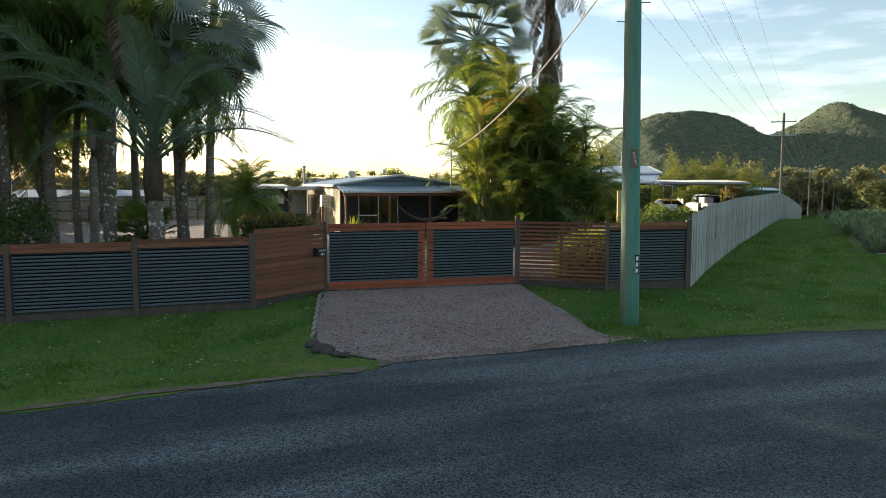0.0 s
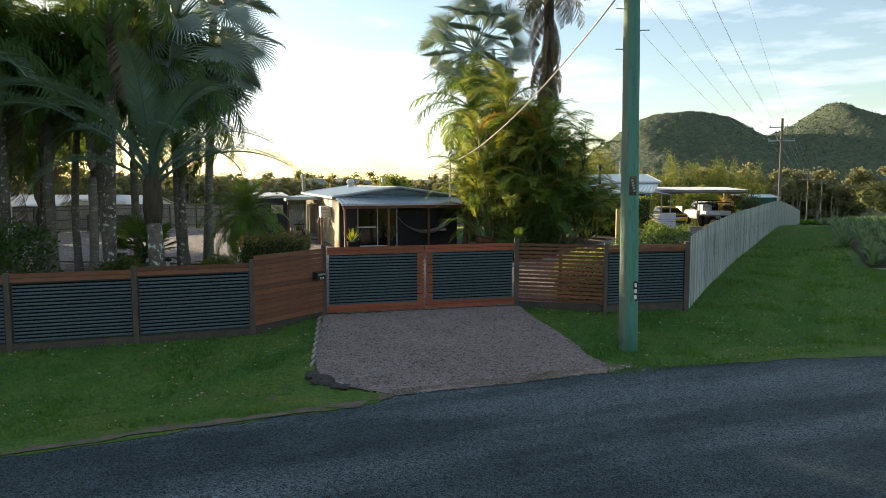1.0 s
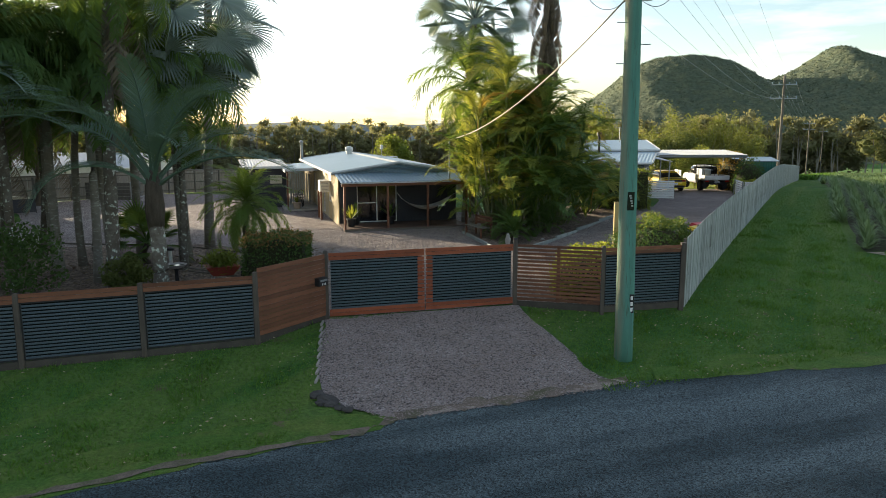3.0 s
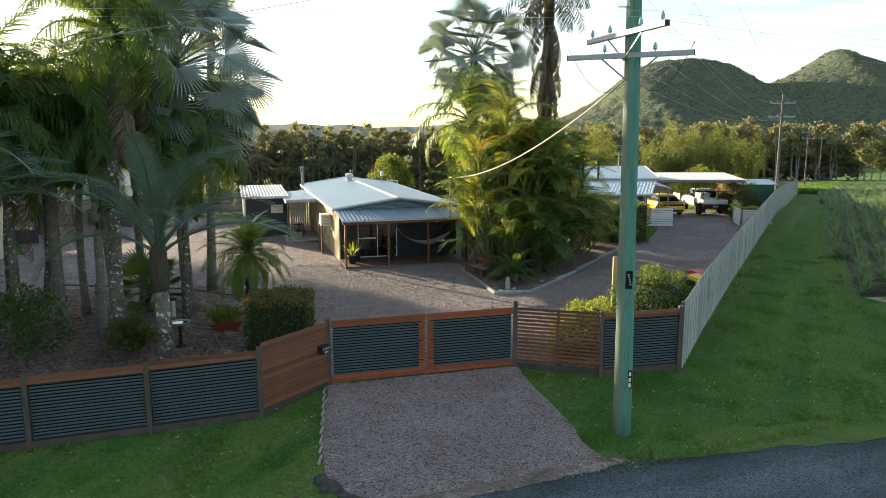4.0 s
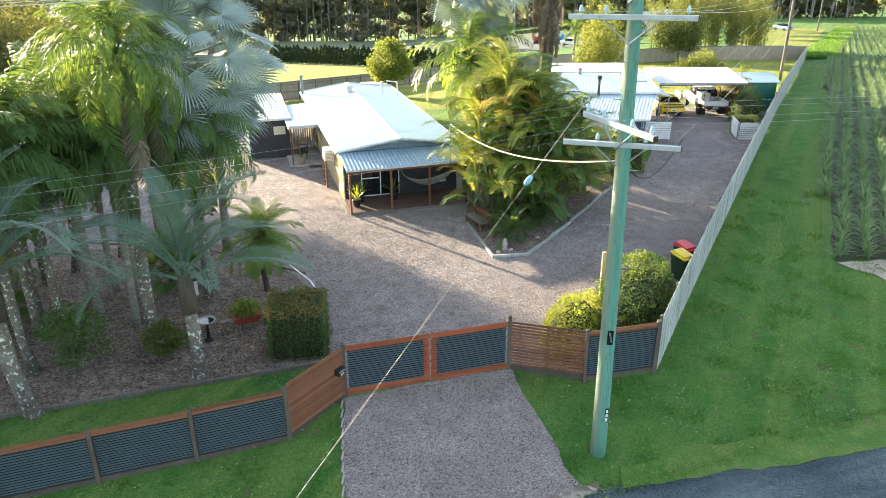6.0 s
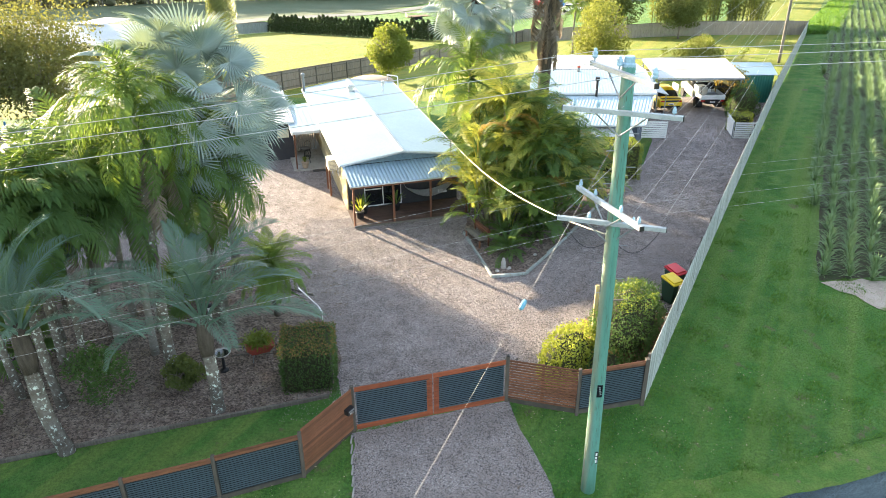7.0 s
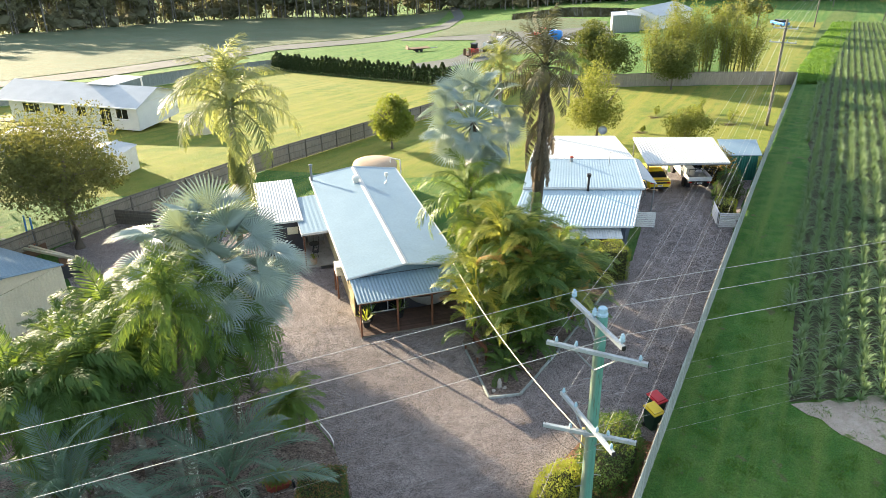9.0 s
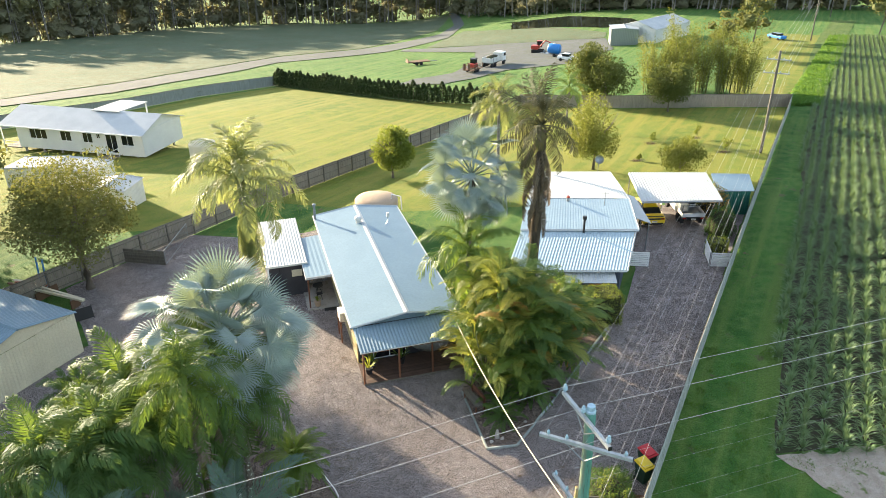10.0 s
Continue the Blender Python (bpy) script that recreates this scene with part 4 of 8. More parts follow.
    # veranda
    ribbed((-0.15, -0.28, 2.28), (W + 0.05, -0.28, 2.28), (W + 0.05, Y0 - 0.12, 2.56), (-0.15, Y0 - 0.12, 2.56), 0.19, 0.03, "veranda_roof", M_ROOF, h, "ribbed pale metal sheet")
    part("veranda_beam", boxed((W / 2 - 0.05, -0.12, 2.17), (W + 0.1, 0.06, 0.16), 0.005), M_MERBAU, h)
    part("fascia", boxed((W / 2 - 0.05, -0.27, 2.255), (W + 0.2, 0.03, 0.06), 0.004), M_ROOF_WHITE, h)
    for x in (0.03, 2.05, 3.98, 5.9):
        part("veranda_post", boxed((x, -0.1, 1.1), (0.1, 0.1, 2.1), 0.008), M_MERBAU, h)
    for i in range(16):
        part("deck_board", boxed((W / 2, -0.1 + i * 0.135, 0.11), (W, 0.128, 0.03), 0.004), M_DECK, h)
    part("deck_edge", boxed((W / 2, -0.18, 0.05), (W + 0.02, 0.03, 0.1), 0.003), M_GREYPOST, h)
    d1 = window_part((0.1, Y0), (W, Y0), door, h, bars=1, name="sliding_door", glass_mat=M_DARKGLASS)
    part("screen_bar", boxed((1.4, Y0 - 0.04, 1.1), (0.95, 0.02, 0.06), 0.003), M_WHITE, d1)
    part("curtain", boxed((2.75, Y0 + 0.14, 1.15), (0.25, 0.05, 1.9), 0.02), M_OFFWHITE, d1)
    # flue, vents, mast
    fl = part("flue_pipe", rod(bmesh.new(), (-0.18, 17.9, 2.2), (-0.18, 17.9, 3.75), 0.09, 0.09, 12), M_STEEL, h)
    part("cowl", lathe(bmesh.new(), [(0.09, 0), (0.14, 0.03), (0.14, 0.12), (0.02, 0.18)], 12, Matrix.Translation((-0.18, 17.9, 3.72))), M_STEEL, fl)
    v = part("roof_vent", lathe(bmesh.new(), [(0.2, -0.1), (0.19, 0.12), (0.25, 0.16), (0.27, 0.28), (0.24, 0.4), (0.1, 0.45)], 14, Matrix.Translation((2.72, 15.4, RG))), M_OFFWHITE, h)
    bm = rod(bmesh.new(), (4.9, 15.2, 2.75), (4.9, 15.2, 3.35), 0.025, 0.025, 8)
    rod(bm, (4.7, 15.0, 2.8), (4.9, 15.2, 3.0), 0.02, 0.02, 6)
    part("aerial_bracket", bm, M_STEEL, h)
    part("aerial_box", boxed((4.9, 15.2, 3.45), (0.2, 0.16, 0.3), 0.02), M_OFFWHITE, h)
    bm = rod(bmesh.new(), (5.0, -0.28, 2.2), (5.0, -0.28, 4.25), 0.035, 0.035, 10)
    rod(bm, (5.0, -0.28, 3.9), (4.6, -0.28, 4.0), 0.015, 0.015, 6)
    part("service_mast", bm, M_STEEL, h)
    # air conditioner
    part("air_conditioner", boxed((-0.28, 5.0, 1.75), (0.5, 0.85, 0.6), 0.03), M_OFFWHITE, h, "cream wall-mounted cooling unit")
    for i in range(7):
        part("grille_slat", boxed((-0.28, 4.57, 1.52 + i * 0.075), (0.36, 0.02, 0.025), 0.004), M_STEEL, h)
    for y in (4.5, 5.6):
        part("side_post", boxed((-0.5, y, 0.75), (0.09, 0.09, 1.5), 0.006), M_MERBAU, h)
    # lean-to and patio on the far side
    ribbed((-1.95, 9.0, 2.36), (0.05, 9.0, 2.5), (0.05, 15.3, 2.5), (-1.95, 15.3, 2.36), 0.3, 0.012, "lean_to_roof", M_ROOF, h, "pale flat lean-to sheet")
    part("lean_to_fascia", boxed((-0.95, 8.98, 2.38), (2.0, 0.04, 0.16), 0.005), M_ROOF_WHITE, h)
    part("lean_to_fascia", boxed((-1.97, 12.15, 2.3), (0.04, 6.3, 0.16), 0.005), M_ROOF_WHITE, h)
    for y in (9.1, 12.2, 15.2):
        part("lean_to_post", boxed((-1.85, y, 1.2), (0.09, 0.09, 2.3), 0.006), M_MERBAU, h)
    part("lean_to_screen", boxed((-1.85, 13.8, 0.8), (0.03, 2.7, 1.4), 0.004), M_OFFWHITE, h, "white half-height screen")
    for i in range(9):
        part("screen_slat", boxed((-1.4 + i * 0.14, 12.6, 1.0), (0.1, 0.025, 1.9), 0.004), M_STEEL, h)
    return h


house_one()
patio = part("patio_slab", boxed((-1.0, 11.6, 0.06), (2.1, 5.4, 0.1), 0.01), M_CONCRETE, None, m=H1)
tagged(patio, "pale concrete patio slab beside the cottage", "patio", "", "structure")
shed_b = thing("garage_shed", H1, "dark sheet-clad shed with pale ribbed roof", "shed", "sheds")
part("wall", boxed((-3.0, 11.4, 1.2), (2.5, 0.08, 2.4)), M_DARKWALL, shed_b)
part("wall", boxed((-4.22, 14.9, 1.2), (0.08, 7.0, 2.4)), M_DARKWALL, shed_b)
part("wall", boxed((-1.78, 17.0, 1.2), (0.08, 2.8, 2.4)), M_DARKWALL, shed_b)
part("wall", boxed((-3.0, 18.4, 1.2), (2.5, 0.08, 2.4)), M_DARKWALL, shed_b)
ribbed((-4.4, 11.2, 2.44), (-1.6, 11.2, 2.44), (-1.6, 18.6, 2.6), (-4.4, 18.6, 2.6), 0.19, 0.03, "roof", M_ROOF_WHITE, shed_b)
part("fascia", boxed((-3.0, 11.16, 2.42), (2.8, 0.04, 0.14), 0.005), M_OFFWHITE, shed_b)
part("corner_post", boxed((-4.24, 11.34, 1.2), (0.12, 0.12, 2.4), 0.006), M_WHITE, shed_b)
# Opaque cream panel: the window's warm brightness is only its colour.
w = part("window", boxed((-2.35, 11.34, 1.7), (0.7, 0.05, 0.5), 0.005), M_CREAM, shed_b, "window panel coloured cream for the warm light in it")
for y in (12.0, ):
    part("door_rail", boxed((-3.5, 11.34, 1.2), (0.04, 0.03, 2.2), 0.004), M_BLACK, shed_b)
tank = thing("water_tank", pose(-5.4, 55.4, hgt(-5.4, 55.4)), "round brown concrete rainwater tank behind the cottage", "water tank")
part("tank_body", lathe(bmesh.new(), [(1.75, -0.2), (1.8, 0.0), (1.8, 2.1), (1.72, 2.25), (1.2, 2.42), (0.3, 2.5)], 36), M_TANK, tank, smooth=True)
part("overflow_pipe", tube(bmesh.new(), [(1.3, -0.4, 2.35), (1.3, -0.4, 2.75), (2.1, -0.9, 2.75), (2.15, -0.95, 1.6)], [0.05] * 4, 8), M_WHITE, tank)


# ---- second house, carport, green shed ----
H2B = Vector((8.6, 41.0, hgt(8.6, 41.0)))


def house_two():
    h = thing("house", Matrix.Translation(H2B), "navy cottage with stepped pale metal roofs", "house", "houses")

    def P(x, y, z):
        return Vector((x, y, z)) - H2B
    ribbed(P(4.2, 41.15, 2.75), P(12.0, 40.95, 2.75), P(13.75, 46.15, 3.2), P(5.7, 46.45, 3.2), 0.2, 0.016, "lower_roof", M_ROOF_PALE, h, "ribbed pale metal sheet")
    ribbed(P(5.6, 46.25, 3.34), P(13.95, 45.95, 3.34), P(14.3, 50.4, 3.85), P(6.6, 50.7, 3.85), 0.2, 0.01, "upper_roof", M_ROOF_PALE, h, "pale metal sheet")
    ribbed(P(6.6, 50.7, 3.87), P(14.25, 50.4, 3.87), P(14.35, 57.4, 3.45), P(8.2, 57.6, 3.45), 0.2, 0.014, "rear_roof", M_ROOF_WHITE, h, "white ribbed sheet")
    part("gutter", rod(bmesh.new(), P(4.2, 41.1, 2.7), P(12.0, 40.9, 2.7), 0.07, 0.07, 4), M_ROOF_WHITE, h)
    part("gutter", rod(bmesh.new(), P(5.6, 46.2, 3.27), P(13.95, 45.9, 3.27), 0.08, 0.08, 4), M_ROOF_WHITE, h)
    part("bargeboard", rod(bmesh.new(), P(12.02, 40.95, 2.72), P(13.8, 46.1, 3.15), 0.07, 0.07, 4), M_ROOF_WHITE, h)
    part("bargeboard", rod(bmesh.new(), P(13.97, 45.95, 3.3), P(14.32, 50.4, 3.82), 0.07, 0.07, 4), M_ROOF_WHITE, h)
    part("bargeboard", rod(bmesh.new(), P(14.3, 50.4, 3.82), P(14.4, 57.4, 3.4), 0.07, 0.07, 4), M_ROOF_WHITE, h)
    c = [(4.6, 41.9), (11.7, 41.7), (13.35, 46.4), (13.6, 57.0), (8.4, 57.2), (5.9, 46.6)]
    cl = [(x - H2B.x, y - H2B.y) for x, y in c]
    heads = [2.75, 2.75, 3.15, 3.3, 3.3, 3.1]
    front_holes = [(3.9, 4.7, 0.05, 2.1), (5.2, 6.4, 0.9, 2.0)]
    for i in range(6):
        a, b = cl[i], cl[(i + 1) % 6]
        holes = front_holes if i == 0 else ([(2.4, 3.6, 0.9, 1.9)] if i == 1 else [])
        wall_with_holes(a, b, -0.25, min(heads[i], heads[(i + 1) % 6]) - H2B.z, 0.14, holes, M_NAVY, "wall", h)
        for k, o in enumerate(holes):
            window_part(a, b, o, h, M_WHITE if i else M_REDWOOD, 1 if k else 0, "window" if (i or k) else "door")
    ribbed(P(7.9, 40.15, 2.3), P(11.2, 40.05, 2.3), P(11.3, 41.6, 2.55), P(8.0, 41.7, 2.55), 0.16, 0.02, "front_awning", M_ROOF_WHITE, h, "small ribbed awning")
    for x in (8.0, 11.05):
        part("awning_post", boxed(P(x, 40.25, 1.2), (0.09, 0.09, 2.1), 0.005), M_MERBAU, h)
    part("veranda_screen", boxed(P(6.2, 41.5, 1.6), (2.6, 0.06, 1.6), 0.01), M_OFFWHITE, h)
    f = part("flue_pipe", rod(bmesh.new(), P(10.05, 45.9, 3.0), P(10.05, 45.9, 4.25), 0.08, 0.08, 10), M_BLACK, h)
    part("cowl", rod(bmesh.new(), P(10.05, 45.9, 4.2), P(10.05, 45.9, 4.42), 0.15, 0.15, 12), M_BLACK, f)
    f = part("roof_vent", rod(bmesh.new(), P(9.6, 50.2, 3.8), P(9.6, 50.2, 4.1), 0.12, 0.12, 10), M_STEEL, h)
    part("cowl", rod(bmesh.new(), P(9.6, 50.2, 4.1), P(9.6, 50.2, 4.22), 0.16, 0.1, 10), plain("red_cowl", (0.35, 0.05, 0.03)), f)
    bm = rod(bmesh.new(), P(12.2, 49.4, 3.7), P(12.2, 49.4, 4.8), 0.025, 0.025, 8)
    rod(bm, P(11.9, 49.4, 4.7), P(12.5, 49.4, 4.7), 0.012, 0.012, 6)
    part("aerial", bm, M_STEEL, h)
    return h


house_two()
sail = part("shade_awning", slab([(13.9, 50.2, 2.75), (14.2, 54.4, 2.95), (15.6, 53.6, 2.7), (15.75, 48.9, 2.45)], 0.04), M_ROOF_WHITE)
tagged(sail, "pale flat awning between house and carport", "awning")
sail_post = part("awning_post", rod(bmesh.new(), (15.55, 49.0, hgt(15.5, 49)), (15.6, 49.0, 2.5), 0.045, 0.045, 8), M_STEEL)
tagged(sail_post, "slim steel post under the awning", "post")
cport = thing("carport", Matrix(), "open steel carport with ribbed white roof", "carport")
ribbed((15.95, 52.5, 2.72), (22.4, 52.6, 2.72), (23.0, 58.4, 2.9), (16.3, 58.6, 2.9), 0.22, 0.035, "roof", M_ROOF_WHITE, cport)
part("front_beam", rod(bmesh.new(), (15.95, 52.55, 2.62), (22.4, 52.65, 2.62), 0.09, 0.09, 4), M_STEEL, cport)
part("back_beam", rod(bmesh.new(), (16.3, 58.5, 2.8), (23.0, 58.3, 2.8), 0.09, 0.09, 4), M_STEEL, cport)
for a, b in (((15.98, 52.6, 2.64), (16.32, 58.5, 2.82)), ((22.38, 52.7, 2.64), (22.98, 58.3, 2.82)), ((19.2, 52.65, 2.64), (19.6, 58.4, 2.82))):
    part("side_beam", rod(bmesh.new(), a, b, 0.06, 0.06, 4), M_STEEL, cport)
for x, y in ((16.1, 52.7), (22.25, 52.8), (16.4, 58.3), (22.85, 58.2)):
    part("post", rod(bmesh.new(), (x, y, hgt(x, y) - 0.1), (x, y, 2.7), 0.05, 0.05, 8), M_STEEL, cport)
M_GREENSHED = surface("green_shed_sheet", (0.02, 0.12, 0.09), (0.025, 0.15, 0.11), 15, 1, rough=0.5, bump=0.05)
gs = thing("garden_shed", Matrix(), "green metal garden shed with pale roof by the fence", "shed", "sheds")
for a, b in (((23.4, 56.3), (26.2, 56.2)), ((26.2, 56.2), (27.1, 59.4)), ((27.1, 59.4), (24.2, 59.6)), ((24.2, 59.6), (23.4, 56.3))):
    z = hgt(25, 58)
    ribbed((a[0], a[1], z), (b[0], b[1], z), (b[0], b[1], 2.1), (a[0], a[1], 2.1), 0.2, 0.02, "wall", M_GREENSHED, gs)
part("roof", slab([(23.2, 56.05, 2.12), (26.4, 56.0, 2.12), (27.3, 59.6, 2.3), (24.0, 59.8, 2.3)], 0.05), M_ROOF, gs)


def slat_screen(a, b, low, high, label, count=8, group="white screens"):
    s = thing("slatted_screen", Matrix(), label, "screen", group)
    m = along(a, b)
    w = math.hypot(b[0] - a[0], b[1] - a[1])
    z0 = hgt(*a)
    for i in range(count):
        part("slat", boxed((w / 2, 0, z0 + low + (high - low) * (i + 0.5) / count), (w, 0.025, (high - low) / count - 0.03), 0.003, m), M_WHITE, s)
    for x in (0.04, w - 0.04):
        part("post", boxed((x, 0.04, z0 + high / 2), (0.06, 0.06, high), 0.003, m), M_STEEL, s)
    return s


slat_screen((13.45, 46.5), (15.1, 46.3), 0.08, 1.25, "white slatted screen beside the drive")
slat_screen((19.65, 46.3), (21.15, 46.2), 0.08, 1.2, "white slatted screen against the long fence")
slat_screen((19.62, 46.4), (20.0, 48.7), 0.08, 1.2, "white slatted gate standing open along the drive")


# ---- foliage ----
def leaves(name, centres, size, material, rng, flat=0.0, slim=0.5):
    """One mesh of many small pointed leaves at the centres, turned at random."""
    c = np.asarray(centres, float)
    n = len(c)
    a = rng.normal(size=(n, 3))
    a[:, 2] *= 1 - flat
    a /= np.linalg.norm(a, axis=1, keepdims=True) + 1e-9
    b = np.cross(a, rng.normal(size=(n, 3)))
    b /= np.linalg.norm(b, axis=1, keepdims=True) + 1e-9
    s = size * rng.uniform(0.6, 1.3, (n, 1))
    v = np.stack([c - a * s * 0.5, c + b * s * slim * 0.5, c + a * s * 0.5, c - b * s * slim * 0.5], 1).reshape(-1, 3)
    f = np.arange(4 * n).reshape(n, 4)
    return mesh_np(name, v, f, material)


def blob_points(rng, n, centre, radii, lumps=9, depth=0.35):
    """Points in lumps over an ellipsoid, denser near the outside, with gaps between."""
    cs = rng.normal(size=(lumps, 3))
    cs /= np.linalg.norm(cs, axis=1, keepdims=True)
    cs *= rng.uniform(0.45, 0.75, (lumps, 1))
    k = rng.integers(0, lumps, n)
    d = rng.normal(size=(n, 3))
    d /= np.linalg.norm(d, axis=1, keepdims=True)
    r = rng.uniform(0, 1, (n, 1)) ** depth * rng.uniform(0.3, 0.52, (lumps, 1))[k]
    p = cs[k] + d * r
    return p * np.array(radii) + np.array(centre)


def tree(name, at, high, radii, crown_z, material, label, n=6000, leaf_size=0.22, bark=None, lumps=14, seed=1, trunk_r=0.16, limbs=6, group="garden trees", slim=0.55, category="tree"):
    """A broadleaf tree: tapered trunk, limbs that reach into the crown, a crown of many small leaves."""
    rng = np.random.default_rng(seed)
    rnd = random.Random(seed)
    z0 = hgt(*at)
    t = thing(name, pose(at[0], at[1], z0), label, category, group)
    bm = bmesh.new()
    top = crown_z + radii[2] * 0.3
    pts = [(rnd.uniform(-0.06, 0.06) * i, rnd.uniform(-0.06, 0.06) * i, top * i / 6 - (0.15 if i == 0 else 0)) for i in range(7)]
    tube(bm, pts, [trunk_r * (1.35 if i == 0 else 1 - 0.12 * i) for i in range(7)], 9, 0.06, rnd)
    part("trunk", bm, bark or M_BARK, t, smooth=True)
    for i in range(limbs):
        a = 2 * math.pi * (i + rnd.uniform(-0.3, 0.3)) / limbs
        s = max(0.25, crown_z - radii[2] * 0.8) + rnd.uniform(0, radii[2] * 0.7)
        e = (math.cos(a) * radii[0] * 0.65, math.sin(a) * radii[1] * 0.65, crown_z + rnd.uniform(-0.2, 0.5) * radii[2])
        m1 = (e[0] * 0.45, e[1] * 0.45, (s + e[2]) / 2 + 0.1)
        part("limb", tube(bmesh.new(), [(0, 0, s), m1, e], [trunk_r * 0.5, trunk_r * 0.33, trunk_r * 0.12], 6, 0.05, rnd), bark or M_BARK, t, smooth=True)
    p = blob_points(rng, n, (0, 0, crown_z), radii, lumps)
    put("crown", leaves("crown", p, leaf_size, material, rng, slim=slim), t)
    return t


def frond_mesh(name, length, pairs, leaf_len, leaf_w, droop, lift, vee, material, seed=0, plume=0.0, stalk=0.16, hang=0.35, split=True):
    """A feather frond along +x: a bent midrib with leaflets on both sides."""
    rng = np.random.default_rng(seed)
    n = 26
    s = np.linspace(0, 1, n)
    ang = radians(lift) - radians(droop) * s ** 1.35
    ds = length / (n - 1)
    x = np.concatenate([[0], np.cumsum(np.cos(ang[:-1]) * ds)])
    z = np.concatenate([[0], np.cumsum(np.sin(ang[:-1]) * ds)])
    mid = np.stack([x, np.zeros(n), z], 1)
    tan = np.stack([np.cos(ang), np.zeros(n), np.sin(ang)], 1)
    up = np.stack([-np.sin(ang), np.zeros(n), np.cos(ang)], 1)
    V, F = [], []
    r = np.interp(s, [0, 0.15, 1], [0.055, 0.03, 0.006]) * (length / 2.6)
    for k in range(3):
        a = 2 * math.pi * k / 3 + 0.5
        V.append(mid + up * (np.cos(a) * r)[:, None] + np.array([0, 1, 0]) * (np.sin(a) * r)[:, None])
    V = list(np.concatenate(V))
    for k in range(3):
        for i in range(n - 1):
            a, b = k * n + i, ((k + 1) % 3) * n + i
            F += [(a, b, b + 1), (a, b + 1, a + 1)]
    for i in range(pairs):
        u = stalk + (0.995 - stalk) * (i + 0.5) / pairs
        for sd in (-1, 1):
            uu = min(0.999, u + rng.uniform(-0.004, 0.004))
            c = np.array([np.interp(uu, s, mid[:, j]) for j in range(3)])
            t = np.array([np.interp(uu, s, tan[:, j]) for j in range(3)])
            w = np.array([np.interp(uu, s, up[:, j]) for j in range(3)])
            prof = (0.5 + 0.5 * min(1, (u - stalk) / 0.2)) * (1 - 0.62 * max(0, (u - 0.55) / 0.45) ** 1.5)
            L = leaf_len * prof * rng.uniform(0.88, 1.08)
            fwd = 0.35 + 0.75 * u
            el = radians(vee) + (rng.uniform(-1, 1) * plume)
            side = np.array([0, sd, 0]) * math.cos(el) + w * math.sin(el)
            d1 = side + t * fwd
            d1 /= np.linalg.norm(d1)
            d2 = d1 + np.array([0, 0, -1]) * hang * rng.uniform(0.6, 1.4)
            d2 /= np.linalg.norm(d2)
            d3 = d2 + np.array([0, 0, -1]) * hang * 1.6
            d3 /= np.linalg.norm(d3)
            p1 = c + d1 * L * 0.4
            p2 = p1 + d2 * L * 0.35
            p3 = p2 + d3 * L * 0.25
            q = np.cross(d1, w)
            q = q / (np.linalg.norm(q) + 1e-9) * leaf_w * 0.5
            b = len(V)
            V += [c - q * 0.5, c + q * 0.5, p1 - q, p1 + q, p2 - q * 0.75, p2 + q * 0.75, p3]
            F += [(b, b + 1, b + 3), (b, b + 3, b + 2), (b + 2, b + 3, b + 5), (b + 2, b + 5, b + 4), (b + 4, b + 5, b + 6)]
    return mesh_np(name, np.array(V), np.array(F), material)


def fan_mesh(name, stalk, radius, segs, spread, material, seed=0, cup=0.25, droop=0.3, nod=0.0):
    """A fan leaf along +x: a stalk, then folded segments spread round its end; nod: degrees by which the blade bends down from the stalk."""
    cn, sn = math.cos(radians(nod)), math.sin(radians(nod))
    rng = np.random.default_rng(seed)
    V, F = [], []
    n = 7
    xs = np.linspace(0, stalk, n)
    zs = -0.10 * stalk * (xs / stalk) ** 2
    for k in range(3):
        a = 2 * math.pi * k / 3 + 0.5
        r = np.linspace(0.05, 0.022, n)
        V += list(np.stack([xs, np.sin(a) * r, zs + np.cos(a) * r], 1))
    for k in range(3):
        for i in range(n - 1):
            a, b = k * n + i, ((k + 1) % 3) * n + i
            F += [(a, b, b + 1), (a, b + 1, a + 1)]
    hub = np.array([stalk, 0, zs[-1]])
    step = radians(spread) / segs
    for i in range(segs):
        th = -radians(spread) / 2 + step * (i + 0.5)
        L = radius * (1 - 0.25 * abs(th / radians(spread) * 2) ** 2) * rng.uniform(0.93, 1.06)
        fold = 0.5 * L * step * 0.55

        def at(r, off, lift):
            a = th + off
            bend = cup * (abs(th) ** 1.2) * r * 0.25
            bx, bz = math.cos(a) * r, lift + bend - droop * (r / radius) ** 2.2 * radius * 0.45
            return hub + np.array([bx * cn + bz * sn, math.sin(a) * r, bz * cn - bx * sn])
        r1, r2 = L * 0.5, L * 0.78
        b = len(V)
        tipdrop = rng.uniform(0.02, 0.16) * radius
        V += [hub, at(r1, -step / 2, -fold * 0.5), at(r1, 0, fold * 0.5), at(r1, step / 2, -fold * 0.5), at(r2, -step * 0.2, -0.02), at(r2, step * 0.2, -0.02), at(L, rng.uniform(-0.02, 0.02), -tipdrop)]
        F += [(b, b + 1, b + 2), (b, b + 2, b + 3), (b + 1, b + 4, b + 2), (b + 2, b + 5, b + 3), (b + 2, b + 4, b + 5), (b + 4, b + 6, b + 5)]
    return mesh_np(name, np.array(V), np.array(F), material)


